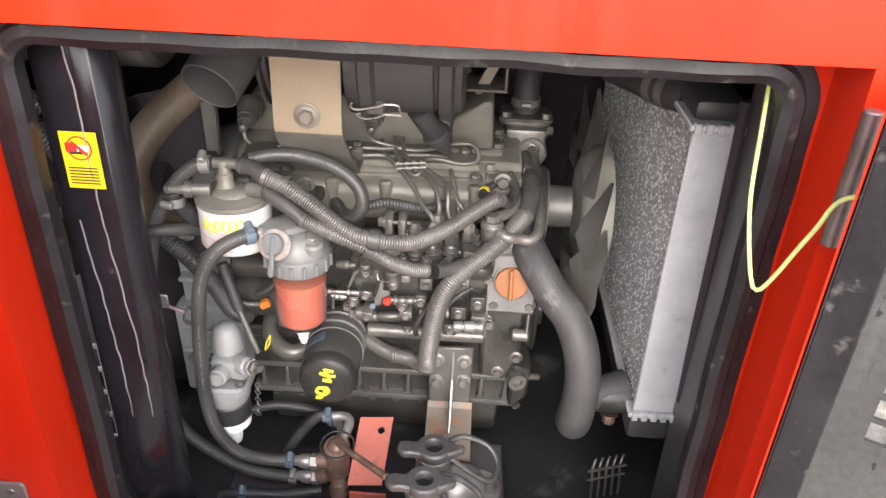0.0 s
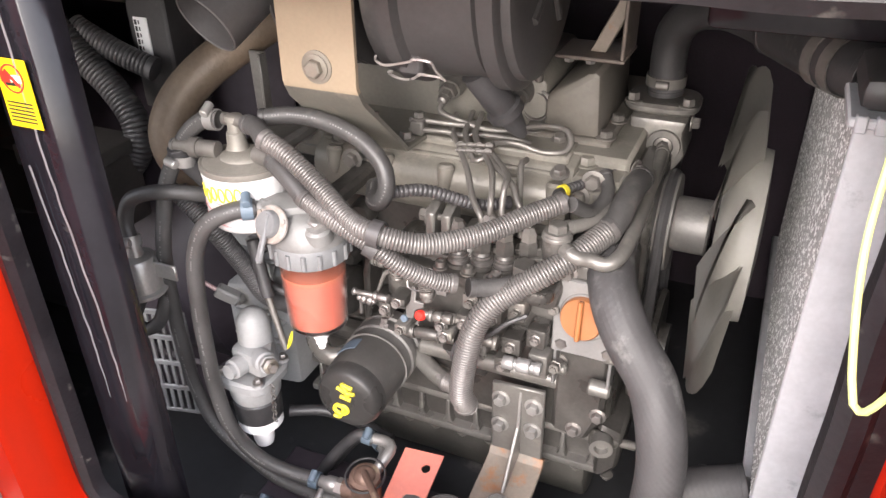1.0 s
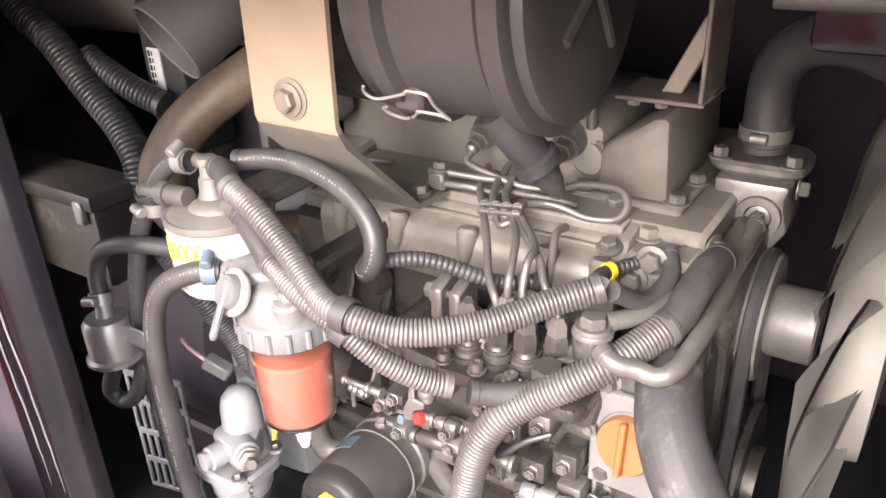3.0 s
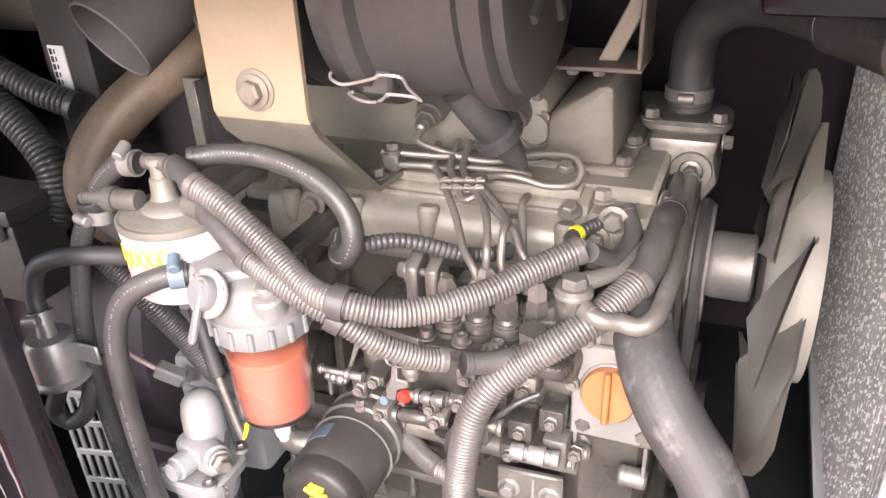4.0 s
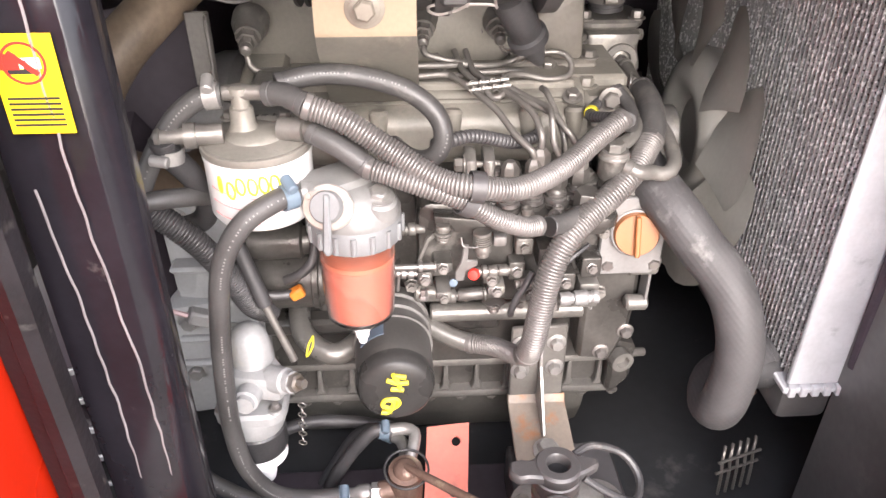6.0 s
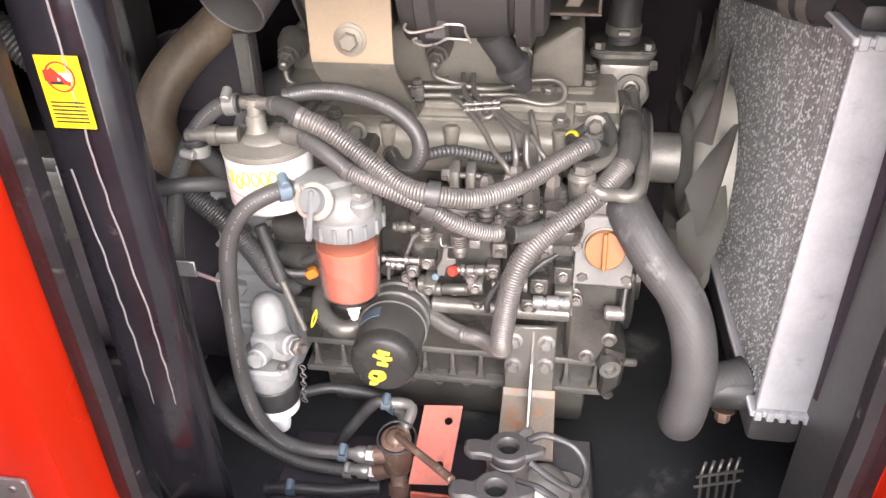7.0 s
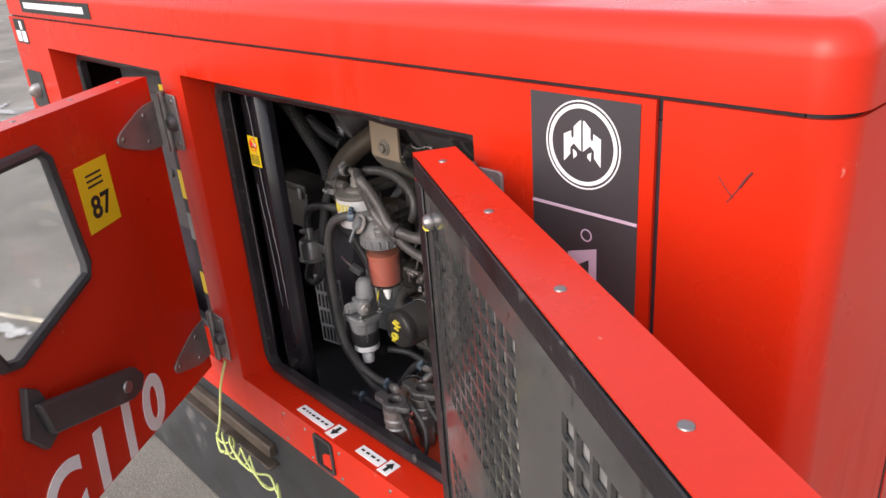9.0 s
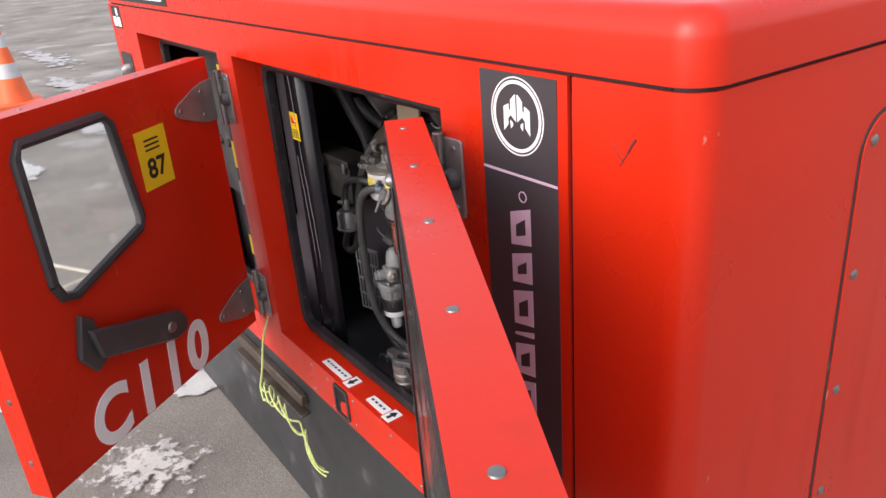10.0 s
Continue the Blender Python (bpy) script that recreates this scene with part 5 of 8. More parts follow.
# high pressure pipes from the pump to the head
PUMP = ((-0.038, 0.246), (-0.018, 0.250), (0.002, 0.252), (0.021, 0.258))
for pts in ([(-0.018, 0.250, 0.750), (-0.0205, 0.2505, 0.757), (-0.0317, 0.262, 0.765), (-0.0462, 0.285, 0.7784), (-0.0635, 0.31, 0.7862), (-0.0739, 0.325, 0.7892), (-0.0838, 0.34, 0.7905), (-0.090, 0.365, 0.797)],
            [(-0.0356, 0.3065, 0.7865), (-0.0421, 0.300, 0.7829), (-0.0483, 0.303, 0.7824), (-0.0528, 0.31, 0.7866), (-0.0634, 0.325, 0.791), (-0.0696, 0.34, 0.7935), (-0.074, 0.368, 0.800)],
            [(-0.0130, 0.254, 0.756), (-0.0129, 0.255, 0.7681), (-0.0174, 0.27, 0.7792), (-0.0264, 0.29, 0.7836), (-0.041, 0.31, 0.7876), (-0.0531, 0.325, 0.7909), (-0.0601, 0.34, 0.7925), (-0.064, 0.368, 0.800)],
            [(0.002, 0.252, 0.752), (-0.0028, 0.2545, 0.7623), (-0.0042, 0.264, 0.7805), (-0.0055, 0.276, 0.7832), (-0.0167, 0.293, 0.7838), (-0.0329, 0.31, 0.7877), (-0.043, 0.325, 0.7874)],
            [(0.021, 0.258, 0.750), (0.0135, 0.2595, 0.7635), (0.0086, 0.262, 0.7690), (0.0013, 0.272, 0.7765), (-0.0071, 0.28, 0.780), (-0.0265, 0.298, 0.7838), (-0.0356, 0.3065, 0.7865)],
            [(0.0113, 0.266, 0.735), (0.0085, 0.268, 0.760), (0.0028, 0.285, 0.7759), (-0.0018, 0.30, 0.7855), (-0.003, 0.318, 0.783)]):
    b = B()
    tube(b, pts, 0.0028, 10, 0.004)
    part("injection_pipe", b, PIPE, eng, "bent steel injection pipe")
b = B()
lathe(b, (-0.013, 0.254, 0.741), (0, 0, 1), [(0, 0.0085), (0.012, 0.0085), (0.0135, 0.0075), (0.017, 0.0045)], 6)
part("pipe_union", b, PIPE, eng, "hexagonal pipe union")
for c0, c1 in (((-0.068, 0.3125, 0.7898), (-0.0327, 0.3125, 0.7937)), ((-0.066, 0.3065, 0.7868), (-0.0315, 0.3065, 0.7909))):
    c0, c1 = Vector(c0), Vector(c1)
    b = B()
    tube(b, [c0, c0.lerp(c1, 0.5), c1], 0.0019, 8, 0.01)
    for k in range(4):
        q = c0.lerp(c1, 0.12 + 0.25 * k)
        ring(b, (q.x, q.y, q.z - 0.0004), (0.35, -0.8, -0.25), 0.0032, 0.0007)
    part("pipe_clamp", b, PIPE, eng, "small scalloped steel clamp holding the pipes")

# injection pump
b = B()
box(b, (-0.09, 0.262, 0.60), (0.05, 0.325, 0.685), 0.008, seg=2)
prism(b, [(-0.07, 0.675), (-0.075, 0.70), (-0.06, 0.712), (0.045, 0.718), (0.055, 0.70), (0.05, 0.675)], "y", 0.25, 0.30, 0.006, seg=2)
pump = part("injection_pump", b, ENGINEDARK, eng, "oily injection pump")
for k, (x, y) in enumerate(PUMP):
    b = B()
    lathe(b, (x, y, 0.708), (0, 0, 1), [(0, 0.0115), (0.003, 0.0112), (0.004, 0.0085), (0.012, 0.0085), (0.013, 0.0075), (0.016, 0.0065), (0.024, 0.0065)], 22)
    v = part("delivery_valve", b, ENGINEDARK, pump)
    b = B()
    lathe(b, (x, y, 0.712), (0, 0, 1), [(0, 0.0098), (0.0035, 0.0098), (0.0045, 0.0082), (0.006, 0.0082), (0.007, 0.0092), (0.0085, 0.0092)], 22)
    part("valve_collar", b, STEEL, v)
    b = B()
    lathe(b, (x, y, 0.7235), (0, 0, 1), [(0, 0.0072), (0.002, 0.0086), (0.0125, 0.0086), (0.0145, 0.0074)], 6)
    part("valve_hex", b, ENGINEDARK, v)
    b = B()
    lathe(b, (x, y, 0.738), (0, 0, 1), [(0, 0.0072), (0.008, 0.0072), (0.010, 0.0058), (0.013, 0.0042)], 6)
    part("pipe_nut", b, PIPE, v)
for x, y, z, r in ((0.012, 0.272, 0.712, 0.0105), (-0.008, 0.266, 0.711, 0.0085), (-0.035, 0.26, 0.711, 0.008), (0.025, 0.272, 0.722, 0.0125), (-0.024, 0.249, 0.70, 0.008), (-0.062, 0.258, 0.709, 0.008), (0.04, 0.262, 0.708, 0.007)):
    b = B()
    lathe(b, (x, y, z - 0.004), (0, 0, 1), [(0, r * 1.15), (0.006, r * 1.1), (0.0075, r * 0.95)], 20)
    hexbolt(b, (x, y, z + 0.0035), (0, 0, 1), r * 0.72, 0.005)
    part("plug", b, PIPE, pump)
for k in range(4):
    for y, dz in ((0.2335, 0.0), (0.284, 0.002)):
        x = -0.050 + 0.0255 * k + (0.006 if y > 0.27 else 0.0)
        b = B()
        lathe(b, (x, y, 0.708 + dz), (0, 0, 1), [(0, 0.0068), (0.0015, 0.0068), (0.002, 0.0048), (0.007, 0.0046), (0.0075, 0.003), (0.005, 0.0025)], 14)
        part("socket_screw", b, PIPE if k % 2 else STEEL, pump)
for x, y0, z, w in ((-0.05, 0.288, 0.722, 0.03), (0.005, 0.292, 0.726, 0.026)):
    b = B()
    box(b, (x, y0, z - 0.02), (x + w, y0 + 0.02, z), 0.003, seg=2)
    part("pump_bridge", b, ENGINE, pump)
# cast shoulder that carries the valves, with rounded bosses
b = B()
prism(b, rounded(-0.058, 0.226, 0.052, 0.30, 0.012, 4), "z", 0.696, 0.7075, 0.003, seg=2)
part("valve_shoulder", b, ENGINEDARK, pump)
for x, y, z, r in ((0.0265, 0.266, 0.724, 0.0125), (-0.034, 0.256, 0.728, 0.0085)):
    b = B()
    lathe(b, (x, y, 0.706), (0, 0, 1), [(0, r * 1.2), (z - 0.712, r * 1.1), (z - 0.708, r * 0.8)], 22)
    lathe(b, (x, y, z - 0.003), (0, 0, 1), [(0, r * 1.25), (0.002, r * 1.25), (0.0035, r * 1.1)], 22)
    hexbolt(b, (x, y, z), (0, 0, 1), r * 0.82, 0.007, False)
    part("flange_bolt", b, ENGINE, pump)
b = B()
lathe(b, (0.0245, 0.2385, 0.707), (0, -0.1, 1), [(0, 0.0105), (0.0195, 0.0105), (0.021, 0.0095)], 6)
part("hex_cap", b, ENGINEDARK, pump)
for x, y, z in ((-0.024, 0.2475, 0.699), (-0.046, 0.262, 0.728), (-0.002, 0.229, 0.703)):
    b = B()
    lathe(b, (x, y, z), (0, -0.2, 1), [(0, 0.0088), (0.004, 0.0088), (0.005, 0.0078), (0.005, 0.0058), (0.0105, 0.0056), (0.011, 0.0048), (0.011, 0.003), (0.007, 0.0028)], 18)
    part("socket_screw", b, STEEL, pump)
# slotted stop bracket
for x in (-0.073, -0.058):
    b = B()
    prism(b, [(0.252, 0.715), (0.278, 0.715), (0.278, 0.75), (0.268, 0.754), (0.252, 0.748)], "x", x, x + 0.009, 0.0015)
    part("stop_bracket", b, ENGINE, pump)
b = B()
hexbolt(b, (-0.073, 0.262, 0.741), (-1, 0, 0), 0.0062, 0.007)
rod(b, (-0.074, 0.262, 0.741), (-0.044, 0.262, 0.741), 0.003, seg=10)
part("stop_screw", b, PIPE, pump)
# governor housing with its dark cover plate
b = B()
prism(b, rounded(-0.112, 0.640, -0.030, 0.713, 0.011, 4), "y", 0.2475, 0.30, 0.004, seg=2)
gh = part("governor_housing", b, ENGINEDARK, pump, "oily governor housing")
b = B()
prism(b, [(-0.1, 0.7095), (-0.054, 0.7035), (-0.0535, 0.6895), (-0.083, 0.693), (-0.0855, 0.6985), (-0.0985, 0.699)], "y", 0.234, 0.2475, 0.002, seg=2)
part("cover_plate", b, ENGINEDARK, gh, "dark folded cover plate")


def stack(origin, way, steps, mat, name, parent=None, sides=16, label=""):
    """A turned piece: steps of (length, radius) one after another."""
    prof, at = [], 0.0
    for ln, r in steps:
        prof += [(at, r * 0.93), (at + min(0.0006, ln * 0.2), r), (at + ln - min(0.0006, ln * 0.2), r), (at + ln, r * 0.93)]
        at += ln
    h = B()
    lathe(h, origin, way, prof, sides)
    return part(name, h, mat, parent or pump, label)


# adjusting screw under the cover plate
stack((-0.092, 0.232, 0.7025), (0, -0.05, -1), [(0.005, 0.0062), (0.0015, 0.0048), (0.0022, 0.0072), (0.001, 0.005), (0.0022, 0.0066), (0.0012, 0.0045), (0.0025, 0.0052)], PIPE, "adjusting_screw")
# ribbed plunger with a spring wire
stack((-0.061, 0.2265, 0.6985), (0.06, -0.05, -1), [(0.003, 0.0075)] + [(0.0012, 0.0078), (0.0008, 0.0066)] * 5 + [(0.006, 0.0068), (0.004, 0.0052)], PIPE, "ribbed_plunger")
b = B()
tube(b, [(-0.064, 0.219, 0.6885), (-0.070, 0.2195, 0.6878), (-0.0765, 0.2215, 0.6883), (-0.078, 0.224, 0.695)], 0.0008, 6, 0.002)
part("spring_wire", b, STEEL, pump, "bent spring wire")
b = B()
box(b, (-0.0515, 0.224, 0.6845), (-0.0405, 0.238, 0.694), 0.002, seg=2)
part("stop_block", b, ALU, pump, "pale stop block")
# governor lever with its red and blue paint marks
b = B()
prism(b, [(-0.082, 0.660), (-0.0775, 0.6695), (-0.075, 0.686), (-0.071, 0.686), (-0.072, 0.671), (-0.064, 0.671), (-0.0635, 0.666), (-0.0725, 0.661), (-0.0745, 0.651), (-0.082, 0.6505)], "y", 0.2255, 0.2285, 0.0008)
lever = part("governor_lever", b, ALU, pump, "pale steel governor lever")
b = B()
lathe(b, (-0.0832, 0.2262, 0.6495), (-0.2, -1, 0.3), [(0, 0.0036), (0.0025, 0.0034), (0.003, 0)], 14)
part("blue_mark", b, BLUE, lever, "small blue paint mark")
stack((-0.0655, 0.228, 0.658), (1, 0, 0.03), [(0.006, 0.0038), (0.004, 0.0056), (0.0015, 0.0036), (0.007, 0.005), (0.0015, 0.0032), (0.008, 0.0046)], PIPE, "lever_shaft")
b = B()
lathe(b, (-0.066, 0.2262, 0.6575), (-0.35, -1, 0.35), [(0, 0.0048), (0.003, 0.005), (0.0052, 0.004), (0.006, 0)], 16)
part("red_cap", b, REDDOT, pump, "small bright red cap")
# throttle cable end
stack((-0.1345, 0.2235, 0.668), (1, 0.0, 0.0), [(0.003, 0.0038), (0.0015, 0.0024), (0.017, 0.0026), (0.004, 0.0046), (0.0095, 0.0033), (0.0015, 0.0044)], STEEL, "throttle_rod", label="pale steel throttle rod")
stack((-0.1315, 0.2265, 0.6602), (1, 0, -0.05), [(0.0035, 0.0034), (0.001, 0.0024), (0.0045, 0.0048), (0.0012, 0.003), (0.0052, 0.0048), (0.0025, 0.003)], STEEL, "cable_nut", sides=12)
b = B()
rod(b, (-0.129, 0.2265, 0.6585), (-0.130, 0.2275, 0.642), 0.0016, seg=8)
part("cable_pin", b, STEEL, pump)
b = B()
prism(b, [(-0.1145, 0.667), (-0.1105, 0.6685), (-0.103, 0.6885), (-0.0985, 0.6925), (-0.0995, 0.696), (-0.1055, 0.6925)], "y", 0.2285, 0.2315, 0.0008)
part("upright_lever", b, ENGINE, pump, "thin upright lever")
# blocks and bolts on the front face
for x0, z0, x1, z1, y0, mat in ((-0.1, 0.658, -0.084, 0.6675, 0.228, ENGINEDARK), (-0.1135, 0.6425, -0.1005, 0.657, 0.231, ENGINEDARK), (-0.0975, 0.6265, -0.0845, 0.6365, 0.2295, ENGINE),
                                (-0.0535, 0.632, -0.0385, 0.6405, 0.230, ALU), (-0.058, 0.642, -0.043, 0.6505, 0.232, ENGINEDARK), (-0.036, 0.644, -0.022, 0.662, 0.234, ENGINEDARK),
                                (-0.031, 0.668, -0.016, 0.684, 0.236, ENGINE), (-0.011, 0.652, 0.006, 0.672, 0.238, ENGINEDARK), (0.010, 0.664, 0.026, 0.684, 0.240, ENGINE), (0.028, 0.640, 0.046, 0.660, 0.240, ENGINEDARK),
                                (0.006, 0.628, 0.024, 0.646, 0.238, ENGINEDARK), (-0.024, 0.618, -0.008, 0.636, 0.238, ENGINE), (0.030, 0.604, 0.048, 0.630, 0.244, ENGINE), (-0.002, 0.602, 0.014, 0.618, 0.242, ENGINEDARK)):
    b = B()
    box(b, (x0, y0, z0), (x1, 0.262, z1), 0.0022, seg=2)
    blk = part("pump_block", b, mat, pump)
    stack(((x0 + x1) / 2, y0, (z0 + z1) / 2), (0.05, -1, 0.1), [(0.0012, 0.0052), (0.0038, 0.0042), (0.0014, 0.0026)], PIPE if mat is ENGINE else STEEL, "bolt", blk, 6)
# horizontal cylinders below the levers
stack((-0.094, 0.240, 0.6245), (1, 0, 0.08), [(0.004, 0.0052), (0.010, 0.0068), (0.002, 0.0045), (0.022, 0.0058), (0.003, 0.0072), (0.015, 0.006)], ENGINEDARK, "control_cylinder")
stack((-0.052, 0.237, 0.653), (1, 0, 0.02), [(0.003, 0.004), (0.012, 0.0052), (0.003, 0.0038), (0.010, 0.0048)], PIPE, "control_cylinder")
stack((-0.030, 0.233, 0.6405), (1, 0.05, 0.0), [(0.004, 0.0042), (0.011, 0.006), (0.002, 0.004), (0.013, 0.0052), (0.004, 0.0068)], PIPE, "control_cylinder")
stack((0.010, 0.234, 0.6225), (1, 0.05, 0.0), [(0.010, 0.0062), (0.003, 0.0048), (0.012, 0.0068), (0.004, 0.005), (0.006, 0.0058)], PALEALU, "control_cylinder")
stack((-0.128, 0.250, 0.688), (1, 0, 0.03), [(0.003, 0.004), (0.0014, 0.0052), (0.0012, 0.004), (0.0014, 0.0052), (0.0012, 0.004), (0.006, 0.0056), (0.008, 0.0042)], ENGINE, "return_union")
stack((-0.045, 0.25, 0.6105), (0, -0.15, -1), [(0.0012, 0.0105), (0.004, 0.0058), (0.0015, 0.0066), (0.004, 0.0046)], STEEL, "washer_bolt", sides=12)
stack((-0.108, 0.232, 0.6385), (0, -0.2, -1), [(0.005, 0.0034), (0.004, 0.0044)], STEEL, "small_bolt", sides=6)
for x, z in ((-0.118, 0.626), (-0.07, 0.614), (-0.005, 0.689), (0.038, 0.69), (0.048, 0.676), (-0.02, 0.604), (0.052, 0.612)):
    stack((x, 0.258, z), (0, -1, 0.12), [(0.0015, 0.0066), (0.005, 0.0055), (0.002, 0.003)], PIPE, "bolt", sides=6)
b = B()
tube(b, [(-0.0175, 0.2225, 0.660), (-0.024, 0.219, 0.648), (-0.0305, 0.219, 0.636), (-0.0335, 0.222, 0.622), (-0.033, 0.228, 0.612)], 0.003, 10, 0.003)
part("pump_wire", b, RUBBER, pump, "short black cable")
b = B()
tube(b, [(-0.006, 0.229, 0.648), (0.004, 0.224, 0.66), (0.016, 0.226, 0.672), (0.03, 0.234, 0.678)], 0.0022, 8, 0.004)
part("pump_wire", b, RUBBER, pump, "thin black wire")

# starter motor behind the separator bowl
stm = thing("starter_motor", (-0.22, 0.295, 0.58), "dark grey starter motor with a cable and orange plug", "starter motor")
b = B()
lathe(b, (-0.268, 0.298, 0.612), (1, 0, 0), [(0, 0.018), (0.004, 0.027), (0.010, 0.030), (0.060, 0.030), (0.061, 0.0312), (0.066, 0.0312), (0.067, 0.028), (0.090, 0.026), (0.094, 0.012)], 32)
part("motor_body", b, ENGINEDARK, stm, "dark painted motor body")
b = B()
lathe(b, (-0.262, 0.286, 0.658), (1, 0, 0), [(0, 0.010), (0.003, 0.0165), (0.048, 0.0165), (0.050, 0.013), (0.058, 0.012)], 26)
part("solenoid", b, ENGINEDARK, stm, "small solenoid on the motor")
b = B()
hexbolt(b, (-0.262, 0.281, 0.663), (-1, -0.1, 0), 0.005, 0.007)
part("terminal_nut", b, ZINC, stm)
for pts in ([(-0.262, 0.277, 0.66), (-0.272, 0.262, 0.652), (-0.262, 0.254, 0.634), (-0.242, 0.254, 0.622), (-0.222, 0.258, 0.62)], [(-0.228, 0.262, 0.632), (-0.215, 0.258, 0.64), (-0.203, 0.262, 0.652), (-0.2, 0.275, 0.67)]):
    b = B()
    tube(b, pts, 0.0042, 10, 0.004)
    part("starter_cable", b, DARKCONDUIT, stm, "black starter cable")
b = B()
box(b, (-0.0065, -0.005, -0.005), (0.0065, 0.005, 0.005), 0.0015, pose(-0.219, 0.2585, 0.6205, 0, -25, 10))
part("orange_plug", b, surface("orange_connector", (0.5, 0.16, 0.02), 0.45, 0, 0.1, 40, 0.02, 200), stm, "small orange plug")

# gear case with the orange filler cap
b = B()
prism(b, [(0.052, 0.632), (0.05, 0.715), (0.058, 0.724), (0.095, 0.72), (0.104, 0.708), (0.106, 0.642), (0.1, 0.632)], "y", 0.262, 0.34, 0.004, seg=2)
prism(b, [(0.046, 0.51), (0.046, 0.64), (0.098, 0.64), (0.098, 0.585), (0.096, 0.545), (0.082, 0.505)], "y", 0.282, 0.58, 0.005)
box(b, (0.08, 0.34, 0.60), (0.108, 0.56, 0.765), 0.006)
case = part("gear_case", b, ENGINEDARK, eng, "dusty cast gear case")
b = B()
prism(b, [(0.0468, 0.631), (0.0468, 0.700), (0.0535, 0.7085), (0.096, 0.7085), (0.1035, 0.700), (0.1035, 0.640), (0.096, 0.631)], "y", 0.2565, 0.2618, 0.0012)
part("case_flange", b, PALEALU, case, "pale machined flange plate")
for x0, x1, y, z, r in ((0.078, 0.1055, 0.266, 0.6305, 0.0062), (0.082, 0.103, 0.27, 0.589, 0.0078), (0.05, 0.060, 0.274, 0.598, 0.006)):
    b = B()
    rod(b, (x0, y, z), (x1, y, z), r, seg=18, edge=0.002)
    part("case_boss", b, ENGINE, case)
for x0, x1 in ((0.0475, 0.0505), (0.0985, 0.1015)):
    b = B()
    box(b, (x0, 0.2645, 0.585), (x1, 0.284, 0.6305), 0.001)
    part("case_rib", b, PALEALU, case)
b = B()
capdir = Vector((-0.12, -1.0, 0.22)).normalized()
cap_c = Vector((0.0745, 0.250, 0.6775))
lathe(b, cap_c - capdir * 0.016, capdir, [(0, 0.0222), (0.0145, 0.0215), (0.0155, 0.0205)], 36)
part("filler_neck", b, PALEALU, case)
b = B()
lathe(b, cap_c, capdir, [(-0.003, 0.0192), (0.004, 0.0192), (0.006, 0.018), (0.0064, 0)], 36)
oc = part("filler_cap", b, ORANGE, case, "round orange oil filler cap")
mcap = Matrix.Translation(cap_c + capdir * 0.006) @ Vector((0, 0, 1)).rotation_difference(capdir).to_matrix().to_4x4()
b = B()
box(b, (-0.0022, -0.0182, 0), (0.0022, 0.0182, 0.006), 0.001, mcap @ pose(0, 0, 0, 0, 0, -4))
part("cap_grip", b, surface("dark_orange_plastic", (0.28, 0.1, 0.03), 0.5), oc)
for p_, d_ in (((0.056, 0.262, 0.64), (0, -1, 0)), ((0.056, 0.262, 0.712), (0, -1, 0)), ((0.098, 0.262, 0.64), (0, -1, 0)), ((0.05, 0.282, 0.60), (0, -1, 0)), ((0.092, 0.282, 0.545), (0, -1, 0)), ((0.07, 0.282, 0.52), (0, -1, 0))):
    b = B()
    hexbolt(b, p_, d_, 0.0058, 0.006)
    part("bolt", b, STEEL, case)
b = B()
lathe(b, (0.096, 0.30, 0.497), (0.2, -1, 0), [(0, 0.012), (0.012, 0.012), (0.012, 0.007), (0.006, 0.006)], 18)
part("plug_boss", b, ENGINE, case)
b = B()
rod(b, (0.085, 0.30, 0.500), (0.11, 0.31, 0.492), 0.0075, seg=12, edge=0.001)
rod(b, (0.11, 0.31, 0.492), (0.128, 0.315, 0.488), 0.0048, seg=10)
part("drain_stub", b, PIPE, case)

# thermostat housing
b = B()
prism(b, [(0.062, 0.792), (0.118, 0.792), (0.114, 0.778), (0.12, 0.757), (0.104, 0.728), (0.084, 0.732), (0.066, 0.76)], "y", 0.437, 0.495, 0.005, seg=2)
prism(b, rounded(0.052, 0.446, 0.124, 0.51, 0.02, 4), "z", 0.792, 0.802, 0.003)
th = part("thermostat_housing", b, ENGINE, eng, "grey thermostat housing")
b = B()
lathe(b, (0.098, 0.438, 0.766), (0, -1, 0), [(-0.004, 0.0175), (0.004, 0.016), (0.004, 0.010), (0.001, 0.009)], 22)
part("plug_boss", b, ENGINE, th)
for p_, d_ in (((0.062, 0.453, 0.802), (0, 0, 1)), ((0.114, 0.453, 0.802), (0, 0, 1)), ((0.098, 0.437, 0.766), (0, -1, 0)), ((0.118, 0.466, 0.782), (1, 0, 0))):
    b = B()
    hexbolt(b, p_, d_, 0.006, 0.007)
    part("bolt", b, PIPE, th)
b = B()
lathe(b, (0.072, 0.437, 0.752), (-0.3, -1, 0.1), [(0, 0.010), (0.012, 0.010), (0.012, 0.007), (0.022, 0.007)], 12)
part("temperature_sensor", b, RUBBER, th)
b = B()
lathe(b, (0.0655, 0.416, 0.754), (-0.3, -1, 0.1), [(0, 0.003), (0.008, 0.002)], 8)
part("sensor_tip", b, REDDOT, th, "red sensor wire")

